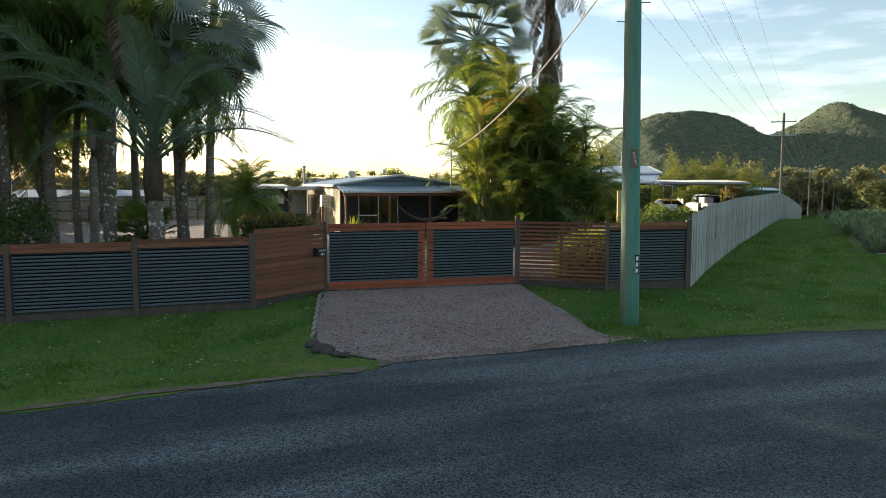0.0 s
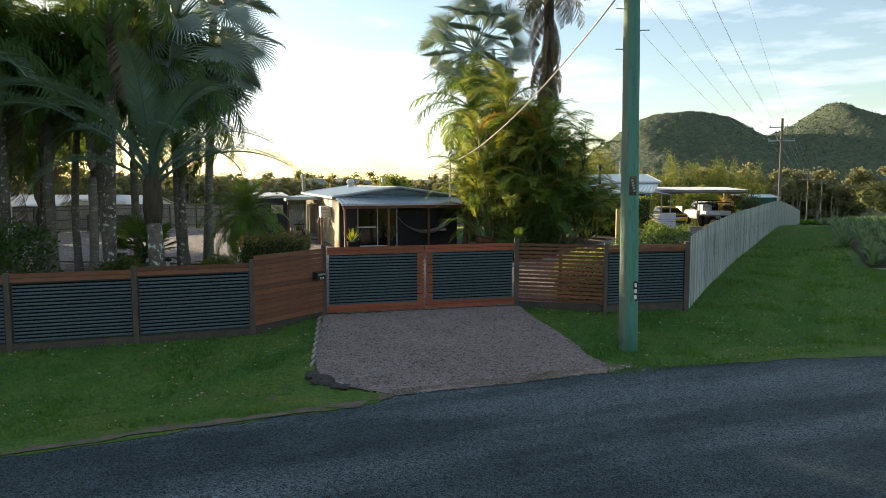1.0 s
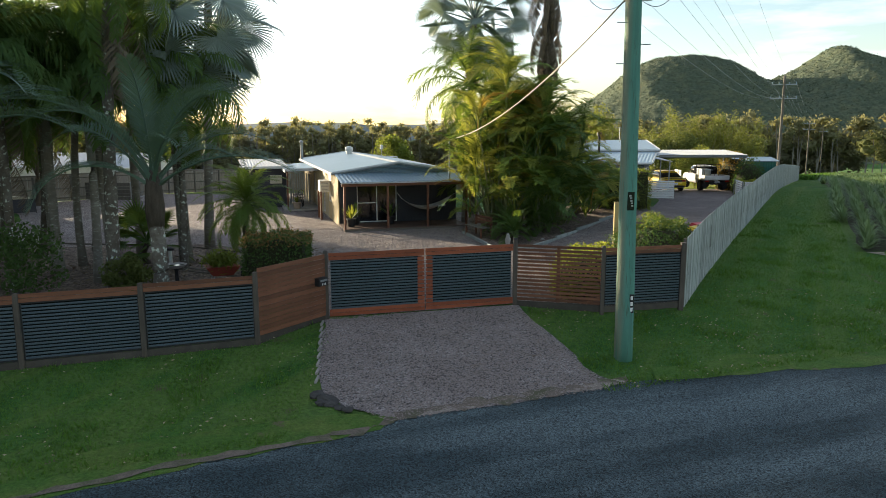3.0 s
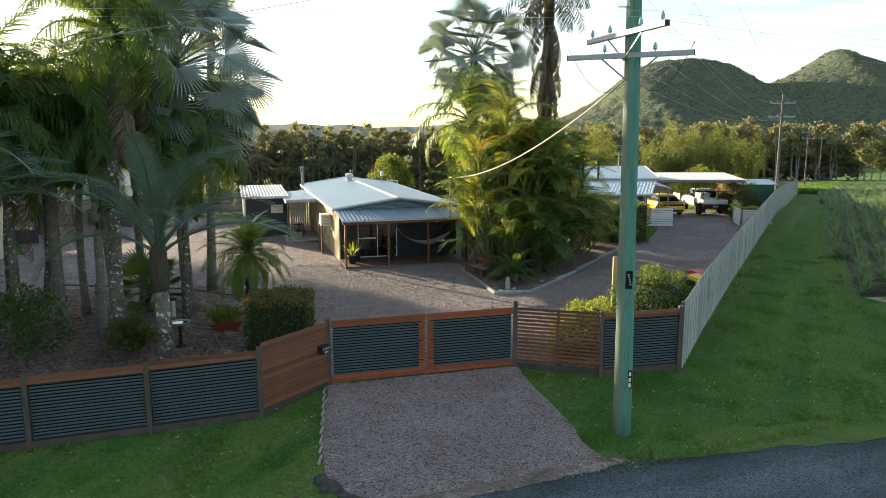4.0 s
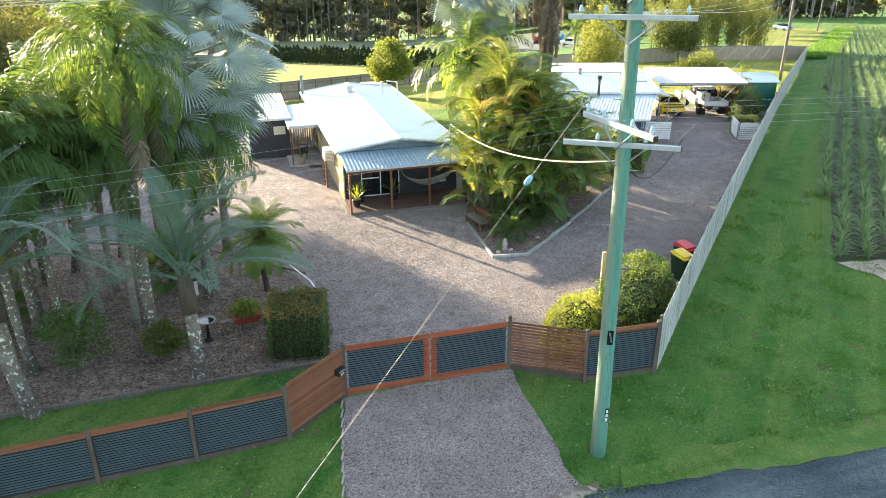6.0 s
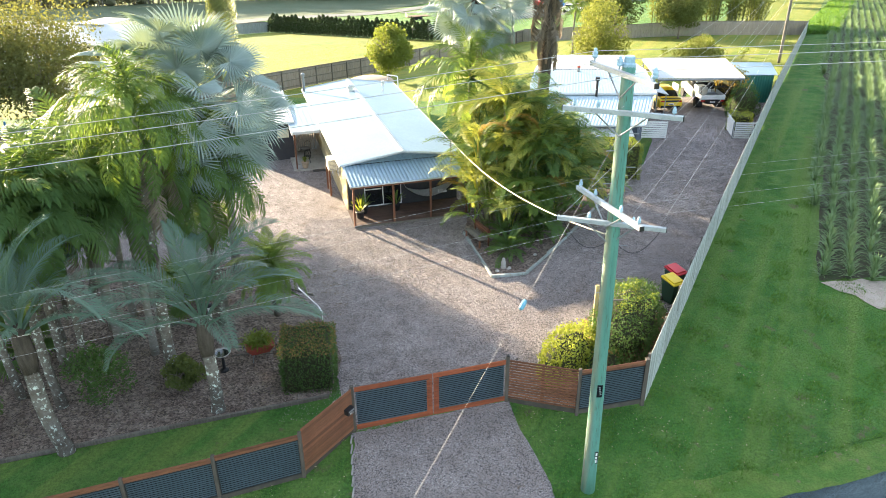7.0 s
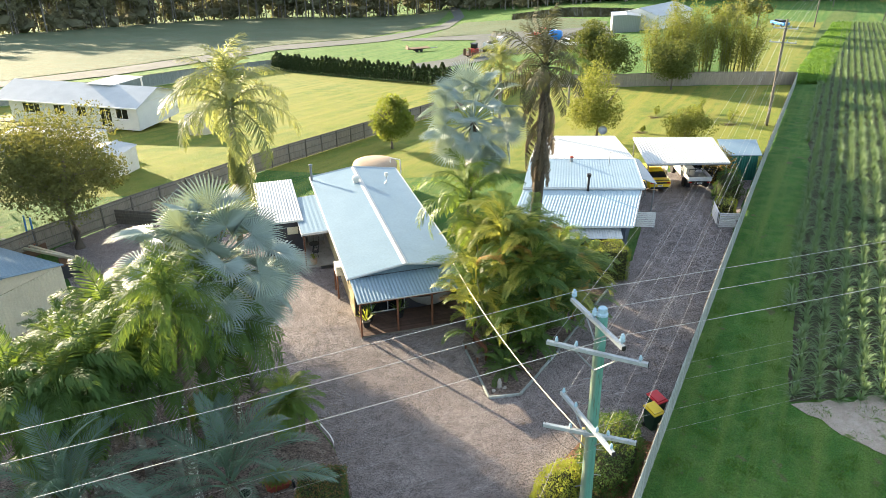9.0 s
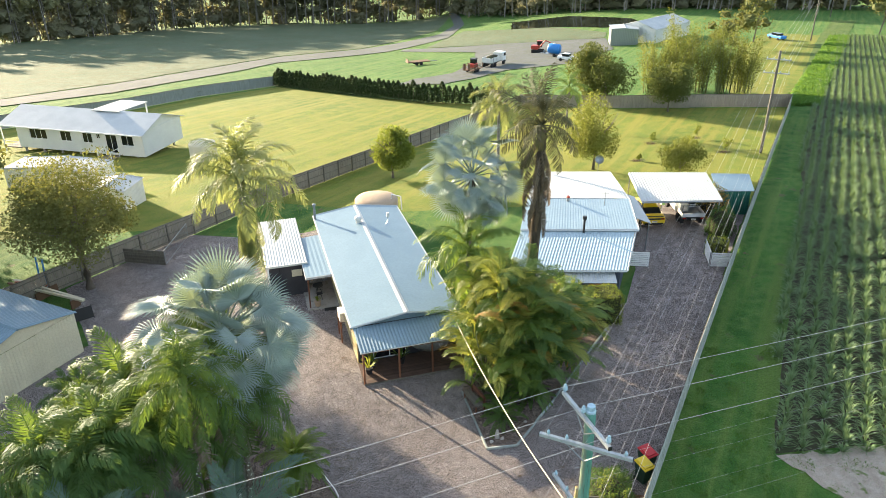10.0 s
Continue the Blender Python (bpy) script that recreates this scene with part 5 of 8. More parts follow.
def palm_trunk(bm, base, top, r0, r1, rnd, rings=True, bow=0.15, segs=14):
    b, t = Vector(base), Vector(top)
    side = Vector((rnd.uniform(-1, 1), rnd.uniform(-1, 1), 0)) * bow
    pts = [b + (t - b) * (i / segs) + side * math.sin(math.pi * i / segs) for i in range(segs + 1)]
    pts[0] -= Vector((0, 0, 0.15))
    rad = [(r0 * (1.3 if i == 0 else 1.12 if i == 1 else 1) + (r1 - r0) * i / segs) * (1 + (0.05 if rings and i % 2 else 0)) for i in range(segs + 1)]
    return tube(bm, pts, rad, 12, 0.03, rnd)


def palm(name, at, crown, meshes, fronds, label, seed=0, r0=0.16, r1=0.12, bark=None, low=-25, high=78, shaft=None, shaft_len=0.8, dead=None, base_z=None, lean=(0, 0), scale=(0.85, 1.1), group="garden palms", twist=12, dead_step=0.08, dead_el=(50, 82)):
    """A single palm: trunk, crown of separate fronds; dead: meshes that hang below."""
    rnd = random.Random(seed + 77)
    z0 = hgt(*at) if base_z is None else base_z
    p = thing(name, pose(at[0], at[1], z0), label, "palm", group)
    ch = crown - z0
    top = Vector((lean[0], lean[1], ch))
    part("trunk", palm_trunk(bmesh.new(), (0, 0, 0), top - Vector((0, 0, shaft_len * 0.9)), r0, r1, rnd), bark or M_TRUNK, p, smooth=True)
    if shaft:
        part("crownshaft", tube(bmesh.new(), [top - Vector((0, 0, shaft_len)), top - Vector((0, 0, shaft_len * 0.6)), top - Vector((0, 0, 0.1)), top + Vector((0, 0, 0.25))], [r1 * 1.05, r1 * 1.35, r1 * 1.1, r1 * 0.4], 12, 0.02, rnd), shaft, p, smooth=True)
    for i in range(fronds):
        f = i / max(1, fronds - 1)
        el = high + (low - high) * f ** 0.85
        az = i * 137.5 + rnd.uniform(-12, 12)
        s = rnd.uniform(*scale)
        me = meshes[rnd.randrange(len(meshes))]
        m = Matrix.Translation(top - Vector((0, 0, 0.25 * f))) @ Matrix.Rotation(radians(az), 4, "Z") @ Matrix.Rotation(-radians(el), 4, "Y") @ Matrix.Rotation(radians(rnd.uniform(-twist, twist)), 4, "X") @ Matrix.Scale(s, 4)
        put("frond", me, p, m)
    if dead:
        for i in range(dead[1]):
            m = Matrix.Translation(top - Vector((0, 0, 0.45 + 0.25 * (i % 3) + dead_step * i))) @ Matrix.Rotation(radians(i * 137.5 + 40), 4, "Z") @ Matrix.Rotation(radians(rnd.uniform(*dead_el)), 4, "Y") @ Matrix.Scale(rnd.uniform(0.7, 1.15), 4)
            put("dead_frond", dead[0], p, m, "dry brown hanging frond")
    return p


FR_DARK = [frond_mesh("frond", 3.2, 38, 0.9, 0.05, d, 30, 4, L_DARKPALM, i, 0.4, hang=h) for i, (d, h) in enumerate(((100, 1.2), (125, 1.7), (85, 1.0)))]
FR_MID = [frond_mesh("frond", 3.0, 34, 0.8, 0.055, d, 28, 10, L_GREENPALM, 10 + i, 0.4, hang=0.8) for i, d in enumerate((95, 115, 80))]
FR_PLUME = [frond_mesh("frond", 2.1, 52, 0.4, 0.034, d, 30, 5, m, 24 + i, 1.3, hang=0.6) for i, (d, m) in enumerate(((95, L_DARKPALM), (120, L_DARKPALM), (80, L_GREENPALM)))]
FR_FOX = [frond_mesh("frond", 2.9, 64, 0.62, 0.03, d, 34, 5, m, 20 + i, 1.0, hang=h) for i, (d, h, m) in enumerate(((125, 1.4, L_DARKPALM), (150, 1.9, L_GREENPALM), (105, 1.1, L_DARKPALM)))]
FR_TRI = [frond_mesh("frond", 4.0, 60, 0.8, 0.028, d, 10, 34, L_TRI, 30 + i, 0.06, 0.2, hang=h) for i, (d, h) in enumerate(((92, 0.6), (118, 0.8), (72, 0.45)))]
L_QUEEN = leaf("gold_green_queen_frond", (0.12, 0.16, 0.065), (0.18, 0.2, 0.09), (0.36, 0.38, 0.1), 0.38, rough=0.5, spec=0.3)
FR_QUEEN = [frond_mesh("frond", 3.2, 52, 0.72, 0.042, d, 28, 8, L_QUEEN, 40 + i, 0.9, hang=0.8) for i, d in enumerate((98, 118))]
FR_QUEENHANG = frond_mesh("dead_frond", 3.0, 46, 0.7, 0.045, 20, 0, -40, L_QUEEN, 43, 0.9, hang=1.2)
L_RAGGED = leaf("withered_dark_frond", (0.04, 0.05, 0.026), (0.075, 0.07, 0.04), (0.15, 0.15, 0.04), 0.16, rough=0.7)
FR_RAG = [frond_mesh("frond", 3.4, 26, 0.95, 0.06, d, 30, -20, L_RAGGED, 45 + i, 0.7, hang=h) for i, (d, h) in enumerate(((95, 1.4), (120, 2.2), (75, 1.8)))]
FR_CANE = [frond_mesh("frond", 3.0, 34, 0.66, 0.036, d, 12, 10, m, 50 + i, 0.25, 0.24, hang=h) for i, (d, m, h) in enumerate(((118, L_GREENPALM, 0.8), (130, L_GOLDPALM, 0.9), (112, L_DARKPALM, 0.8), (140, L_AMBER, 1.3)))]
FR_SKIRT = frond_mesh("dead_frond", 3.0, 56, 0.5, 0.055, 55, 0, -55, L_DEAD, 72, 0.9, hang=4.0)
FR_PYG = [frond_mesh("frond", 1.75, 46, 0.38, 0.026, d, 15, 15, L_GREENPALM, 60 + i, 0.2, 0.1) for i, d in enumerate((95, 75))]
FR_CYC = [frond_mesh("frond", 1.5, 40, 0.3, 0.022, d, 15, 15, L_DARKPALM, 64 + i, 0.1, 0.1) for i, d in enumerate((80, 60))]
FR_DEAD = frond_mesh("dead_frond", 2.6, 34, 0.7, 0.035, 30, 0, -30, L_DEAD, 70, 0.5, hang=0.9)
FAN_SILVER = [fan_mesh("fan_leaf", st, r, 40, sp, L_SILVER, 80 + i, c, dr, nod) for i, (st, r, sp, c, dr, nod) in enumerate(((2.1, 1.3, 280, 0.5, 0.3, 14), (2.3, 1.25, 255, 0.9, 0.5, 30), (1.9, 1.35, 295, 0.35, 0.2, -4), (2.2, 1.2, 265, 0.7, 0.35, 44)))]
FAN_DARK = [fan_mesh("fan_leaf", 0.8, 0.75, 22, 230, L_DARKPALM, 90 + i, 0.4, 0.4) for i in range(2)]
FAN_SPIKE = [fan_mesh("blade_leaf", 0.12, 0.75, 3, 50, L_GOLDHEDGE, 97 + i, 0.2, 0.6) for i in range(2)]
FAN_DEAD = fan_mesh("dead_fan_leaf", 1.1, 0.8, 16, 120, L_DEAD, 95, 1.2, 1.2)

# palms by the front fence
palm("triangle_palm", (-7.5, 18.65), 3.45, FR_TRI, 14, "blue-green triangle palm with lichened trunk by the fence", 1, 0.2, 0.19, M_LICHEN, 26, 84, M_BROWNSHAFT, 1.3)
palm("triangle_palm", (-11.55, 16.75), 4.3, FR_TRI, 15, "blue-green triangle palm with lichened trunk by the fence", 2, 0.22, 0.2, M_LICHEN, 24, 84, M_BROWNSHAFT, 1.4, lean=(-0.4, 0.1))
palm("foxtail_palm", (-9.65, 20.7), 9.2, FR_FOX, 38, "tall foxtail palm with bright plumed fronds", 3, 0.2, 0.13, M_LICHEN, -62, 82, M_PETIOLE, 1.0, (FR_DEAD, 4), lean=(0.4, 0))
for i, (x, y, z) in enumerate(((-13.4, 20.8, 7.3), (-12.3, 22.7, 7.2), (-14.5, 22.7, 6.8), (-14.9, 20.9, 6.6), (-12.7, 18.9, 6.7), (-17.2, 26.6, 4.4), (-14.9, 26.4, 5.0), (-11.2, 26.4, 7.0), (-17.3, 20.3, 7.6), (-16.0, 17.8, 7.0), (-19.5, 18.5, 6.0), (-10.9, 23.4, 6.5))):
    palm("feather_palm", (x, y), z, FR_PLUME if i % 2 or x < -13 else FR_DARK, 24, "tall feather palm with grey ringed trunk among others", 10 + i, 0.15, 0.12, M_TRUNK if i % 2 else M_LICHEN, -48, 80, M_PETIOLE, 0.9, (FR_DEAD, 2), lean=(random.uniform(-0.4, 0.4), random.uniform(-0.3, 0.3)), scale=(0.72, 0.98))
palm("bismarck_palm", (-9.1, 25.2), 8.6, FAN_SILVER, 62, "tall silver-blue fan palm with a full crown", 30, 0.2, 0.19, M_TRUNK, -62, 82, M_BROWNSHAFT, 0.9, (FAN_DEAD, 5), lean=(0.0, -0.2), scale=(1.0, 1.2), twist=55)
palm("feather_palm", (-8.75, 23.9), 6.4, FR_DARK, 34, "drooping dark feather palm at the grove's edge", 33, 0.13, 0.11, M_LICHEN, -60, 70, M_PETIOLE, 0.8, (FR_DEAD, 3))
for i, (x, y, z) in enumerate(((-10.7, 21.9, 6.6), (-12.3, 20.2, 6.9), (-12.9, 23.6, 6.8), (-14.3, 19.4, 6.8), (-10.2, 25.6, 7.2))):
    palm("feather_palm", (x, y), z, FR_DARK, 32, "drooping dark feather palm inside the grove", 34 + i, 0.13, 0.11, M_LICHEN if i % 2 else M_TRUNK, -40, 72, M_PETIOLE, 0.8, (FR_DEAD, 1), lean=(0.1, -0.1), scale=(0.8, 1.05))
palm("queen_palm", (-9.3, 28.4), 14.3, FR_QUEEN, 28, "very tall queen palm with drooping golden fronds", 31, 0.17, 0.13, M_TRUNK, -36, 80, M_PETIOLE, 0.8, (FR_QUEENHANG, 14), lean=(0.9, -0.4), scale=(0.85, 1.05), dead_el=(66, 84))
palm("pygmy_date_palm", (-6.7, 24.5), 2.35, FR_PYG, 44, "small fine-leaved date palm at the bed's edge", 32, 0.11, 0.1, M_BROWNSHAFT, -55, 78, None, 0.2)
for i, (x, y) in enumerate(((-10.4, 25.0), (-15.4, 21.6), (-17.0, 25.0))):
    palm("low_fan_palm", (x, y), 0.9, FAN_DARK, 16, "low dark fan palm growing under the tall palms", 40 + i, 0.1, 0.09, M_BROWNSHAFT, -5, 75, None, 0.2)

for i, (x, y, z) in enumerate(((-12.5, 24.6, 6.4), (-14.0, 21.6, 6.4), (-16.6, 23.6, 4.4), (-13.6, 27.8, 5.0), (-17.6, 19.0, 5.6), (-15.5, 25.3, 4.6), (-18.6, 22.2, 4.2))):
    palm("feather_palm", (x, y), z, FR_PLUME, 22, "younger feather palm filling the gaps in the grove", 90 + i, 0.13, 0.11, M_LICHEN if i % 2 else M_TRUNK, -35, 78, M_PETIOLE, 0.8, (FR_DEAD, 1), lean=(random.uniform(-0.3, 0.3), random.uniform(-0.3, 0.3)), scale=(0.75, 1.0))

# palms between the houses
palm("bismarck_palm", (1.75, 38.7), 10.3, FAN_SILVER, 46, "tall silver-blue fan palm between the houses", 50, 0.2, 0.17, M_TRUNK, -58, 82, M_BROWNSHAFT, 0.9, (FAN_DEAD, 14), scale=(0.78, 1.06), twist=50)
palm("queen_palm", (5.2, 38.7), 13.4, FR_RAG, 26, "tall ragged palm with a skirt of dead fronds", 51, 0.34, 0.27, M_BROWNSHAFT, -50, 84, None, 0.5, (FR_SKIRT, 34), lean=(0.4, -0.2), scale=(0.65, 1.1), twist=50, dead_step=0.11, dead_el=(40, 84))
palm("foxtail_palm", (1.1, 35.6), 7.0, FR_FOX + FR_MID, 22, "slender foxtail palm with golden-green plumes", 52, 0.1, 0.08, M_TRUNK, -50, 74, M_PETIOLE, 0.7, lean=(0.3, 0.1), scale=(1.05, 1.3))
palm("queen_palm", (5.1, 60.8), 8.6, FR_QUEEN, 24, "golden feather palm behind the houses", 53, 0.16, 0.12, M_TRUNK, -40, 78, M_PETIOLE, 0.7)
palm("feather_palm", (16.8, 92.0), 2.2, FR_DARK, 14, "small feather palm on the back lawn", 54, 0.14, 0.12, M_TRUNK, -40, 70, M_PETIOLE, 0.6)


def cane_clump(at, stems, spread_r, high, label, seed, mix=(4, 3, 5, 0.15)):
    """A clump of thin canes, each with its own few fronds."""
    rnd = random.Random(seed)
    c = thing("cane_palm_clump", pose(at[0], at[1], hgt(*at)), label, "palm", "cane palm clumps")
    for i in range(stems):
        a, r = rnd.uniform(0, 6.283), spread_r * math.sqrt(rnd.random())
        bx, by = math.cos(a) * r * 0.5, math.sin(a) * r * 0.5
        h = high * (0.2 + 0.8 * rnd.random() ** 0.8) * (1 - 0.22 * r / spread_r)
        tx, ty = bx + math.cos(a) * r * 0.6, by + math.sin(a) * r * 0.6
        part("cane", tube(bmesh.new(), [(bx, by, -0.1), ((bx * 2 + tx) / 3, (by * 2 + ty) / 3, h * 0.5), (tx, ty, h)], [0.05, 0.045, 0.035], 6), M_PETIOLE, c, smooth=True)
        k = rnd.randint(5, 7)
        for j in range(k):
            az = j * 360 / k + rnd.uniform(-25, 25)
            el = rnd.uniform(38, 88)
            pick = FR_CANE[rnd.choices((0, 1, 2, 3), mix)[0]]
            m = Matrix.Translation((tx, ty, h - rnd.uniform(0, 0.9))) @ Matrix.Rotation(radians(az), 4, "Z") @ Matrix.Rotation(-radians(el), 4, "Y") @ Matrix.Rotation(radians(rnd.uniform(-25, 25)), 4, "X") @ Matrix.Scale(rnd.uniform(0.75, 1.15), 4)
            put("frond", pick, c, m)
    return c


# Extra gold fronds put this clump's sunlit side into the leaf mix.
cane_clump((2.75, 32.6), 28, 1.9, 7.2, "dense golden cane palm clump in the garden bed", 1, (3, 6, 2, 0.9))
cane_clump((4.95, 33.4), 34, 1.85, 6.1, "dense dark green cane palm clump in the garden bed", 2)
cane_clump((2.9, 34.8), 18, 1.0, 5.6, "cane palm clump beside the cottage veranda", 3, (4, 6, 1, 0.2))
cane_clump((5.7, 35.6), 16, 1.5, 4.3, "shaded cane palm clump near the second house", 4)
cane_clump((4.6, 31.4), 9, 0.8, 2.3, "low cane palms at the front of the bed", 5, (2, 0, 6, 0.1))
cane_clump((7.4, 37.2), 14, 1.2, 2.2, "low shaded cane palms beside the navy house", 6, (3, 1, 5, 0.1))
for i, (x, y) in enumerate(((3.0, 29.3), (4.6, 31.0), (2.9, 30.9), (8.7, 39.2))):
    palm("cycad", (x, y), 0.55 + hgt(x, y), FR_CYC, 22, "low dark cycad in the garden bed", 60 + i, 0.12, 0.1, M_BROWNSHAFT, -10, 60, None, 0.2, scale=(0.7, 1.0))

palm("dracaena", (8.5, 39.7), 2.1, FAN_SPIKE, 16, "spiky striped dracaena beside the navy house", 66, 0.06, 0.05, M_TRUNK, -35, 82, None, 0.2, scale=(0.8, 1.1), group="garden shrubs")

# trees and shrubs
tree("spreading_tree", (-24.8, 44.3), 10, (4.6, 4.2, 3.9), 5.9, L_OLIVE, "large dull green spreading tree by the fence", 26000, 0.19, seed=3, trunk_r=0.3, lumps=30)
tree("round_tree", (-4.87, 69.2), 5, (2.5, 2.4, 2.5), 3.2, L_ROUND, "rounded fresh green lawn tree with short trunk", 9000, 0.24, seed=4, trunk_r=0.13, lumps=26)
tree("lawn_tree", (16.1, 71.4), 8, (3.4, 3.1, 4.3), 4.6, L_YELLOWTREE, "upright leafy tree on the back lawn", 11000, 0.22, seed=5, trunk_r=0.14, lumps=18)
tree("lawn_bush", (24.2, 68.2), 4, (2.5, 2.2, 2.1), 1.9, L_YELLOWTREE, "broad feathery yellow-green bush on the lawn", 7000, 0.2, seed=6, trunk_r=0.08, lumps=20)
tree("shade_tree", (24.8, 106.0), 10, (5.8, 4.8, 5.0), 5.2, L_TREE, "dense dark green tree behind the back fence", 16000, 0.34, seed=7, trunk_r=0.22, lumps=20)
tree("lawn_tree", (31.7, 97.4), 7, (4.1, 3.6, 3.1), 3.9, L_TREE, "leafy tree standing before the back fence", 11000, 0.28, seed=8, trunk_r=0.13, lumps=16)
for i, (x, y, s) in enumerate(((31.7, 75.9, 1.7), (25.0, 81.2, 1.3), (30.7, 82.6, 1.6), (21.6, 74.1, 0.8))):
    tree("sapling", (x, y), s, (s * 0.4, s * 0.4, s * 0.5), s * 0.7, L_ROUND, "thin young sapling in a mulched ring on the lawn", 350, 0.16, seed=20 + i, trunk_r=0.03, limbs=3, lumps=6, group="saplings")
    r = put("mulch_ring", leaves("mulch_ring", np.random.default_rng(i).normal(size=(300, 3)) * (0.4, 0.4, 0.012) + (x, y, hgt(x, y) + 0.03), 0.12, L_DEAD, np.random.default_rng(i)))
    tagged(r, "ring of brown mulch round a sapling", "mulch", "", "stuff")


def bamboo(at, stems, high, label, seed):
    rng, rnd = np.random.default_rng(seed), random.Random(seed)
    b = thing("bamboo_clump", pose(at[0], at[1], hgt(*at)), label, "bamboo", "bamboo clumps")
    pts = []
    for i in range(stems):
        a, r = rnd.uniform(0, 6.28), 2.4 * math.sqrt(rnd.random())
        h = high * rnd.uniform(0.6, 1.0) * (1.22 if i % 7 == 0 else 1.0)
        bx, by = math.cos(a) * r * 0.6, math.sin(a) * r * 0.6
        tx, ty = bx + math.cos(a) * 1.6, by + math.sin(a) * 1.6
        line = [(bx, by, -0.1), (bx * 1.1, by * 1.1, h * 0.45), ((bx + tx) / 2, (by + ty) / 2, h * 0.8), (tx, ty, h)]
        part("stem", tube(bmesh.new(), line, [0.06, 0.05, 0.035, 0.01], 5), M_PETIOLE, b, smooth=True)
        t = rng.uniform(0.12, 1.0, 260) ** 0.8
        base = np.array([[np.interp(u, [0, 0.45, 0.8, 1], [q[k] for q in line]) for k in range(3)] for u in t])
        pts.append(base + rng.normal(size=(260, 3)) * (0.36, 0.36, 0.5))
    put("foliage", leaves("foliage", np.concatenate(pts), 0.36, L_YELLOWTREE, rng, slim=0.3), b)
    return b


for i, (x, y, h) in enumerate(((33.5, 111.5, 8.4), (36.7, 110.5, 9.5), (40.2, 110.0, 9.9), (43.7, 109.8, 9.3), (46.6, 109.6, 8.3), (38.3, 114.0, 10.2))):
    bamboo((x, y), 20, h, "tall golden bamboo clump beyond the back fence", 30 + i)


def hedge(name, at, turn, size, material, label, n, leaf_size, seed=0, tips=None, group="hedges", round_top=False, base=None):
    """A clipped hedge: a twiggy core coloured dark for the shade inside, and a skin of leaves, straight-sided or domed.
    """
    rng = np.random.default_rng(seed)
    z0 = hgt(*at) if base is None else base
    t = thing(name, pose(at[0], at[1], z0, 0, 0, turn), label, "hedge", group)
    sx, sy, sz = size
    bm = bmesh.new()
    if round_top:
        bmesh.ops.create_icosphere(bm, subdivisions=3, radius=1, matrix=Matrix.Translation((0, 0, sz * 0.35)) @ Matrix.Diagonal((sx * 0.38, sy * 0.38, sz * 0.5, 1)))
    else:
        box(bm, (0, 0, sz / 2), (sx * 0.88, sy * 0.88, sz * 0.93), 0.08)
    for v in bm.verts:
        v.co += Vector((random.uniform(-1, 1), random.uniform(-1, 1), random.uniform(-1, 1))) * 0.02
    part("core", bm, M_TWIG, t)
    if round_top:
        d = rng.normal(size=(n, 3))
        d /= np.linalg.norm(d, axis=1, keepdims=True)
        lump = np.array([1 + 0.26 * noise.noise(Vector(q * 2.3) + Vector((seed * 7.3, 0, 0))) + 0.16 * noise.noise(Vector(q * 6.5) + Vector((seed * 3.1, 5, 0))) for q in d])[:, None]
        p = d * lump * (np.array((sx, sy, sz * 1.3)) / 2) * rng.uniform(0.8, 1.0, (n, 1)) ** 0.6 * rng.choice((1.0, 1.0, 1.0, 1.07), (n, 1)) + (0, 0, sz * 0.35)
        p[:, 2] = np.abs(p[:, 2])
    else:
        p = rng.uniform(-0.5, 0.5, (n, 3))
        k = rng.integers(0, 5, n)
        sgn = rng.choice((-0.5, 0.5), n)
        p[k <= 1, 0] = sgn[k <= 1]
        p[(k == 2) | (k == 3), 1] = sgn[(k == 2) | (k == 3)]
        p[k == 4, 2] = 0.5
        p = p * np.array(size) + (0, 0, sz / 2) + rng.normal(size=(n, 3)) * 0.035
        p[:, 2] += 0.05 * np.sin(p[:, 0] * 5 + seed) * (p[:, 2] > sz * 0.8)
    ob = put("leaves", leaves("leaves", p, leaf_size, material, rng, slim=0.6), t)
    ob["kind"] = "stuff"
    if tips:
        q = p[p[:, 2] > sz * 0.88]
        if len(q):
            q = q[rng.integers(0, len(q), len(q))] + rng.normal(size=(len(q), 3)) * (0.04, 0.04, 0.03)
            ob = put("new_growth", leaves("new_growth", q, leaf_size, tips, rng, slim=0.5), t)
            ob["kind"] = "stuff"
    return t


# Twig colour kept dark so the hedge's inner shade is in the core.
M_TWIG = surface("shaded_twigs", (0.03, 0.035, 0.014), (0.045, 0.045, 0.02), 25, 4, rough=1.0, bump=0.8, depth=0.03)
hedge("clipped_hedge", (-4.72, 20.35), 6, (1.75, 1.75, 1.72), L_HEDGE, "square clipped hedge with coppery new tips by the gate", 6500, 0.075, 1, L_HEDGE_TIP)
hedge("domed_hedge", (6.85, 22.8), 62, (5.0, 2.5, 1.85), L_HEDGE, "domed green hedge behind the corner fence", 15000, 0.08, 2, L_ROUND, round_top=True)
hedge("golden_shrub", (4.3, 20.9), 58, (3.5, 1.7, 1.3), L_GOLDHEDGE, "yellow-leaved shrub row behind the slat wing", 7000, 0.09, 3, None, round_top=True)
hedge("golden_shrub", (5.5, 20.5), 60, (2.2, 1.2, 0.9), L_HEDGE, "low reddish flowering shrub by the fence", 2000, 0.08, 4, L_HEDGE_TIP, round_top=True)
hedge("clipped_hedge", (9.95, 38.75), 8, (2.3, 1.7, 2.1), L_ROUND, "square bright green hedge before the navy house", 6500, 0.085, 5)
hedge("clipped_hedge", (20.9, 48.7), -28, (1.5, 1.4, 1.1), L_GOLDHEDGE, "low clipped golden hedge against the fence", 2600, 0.085, 6)
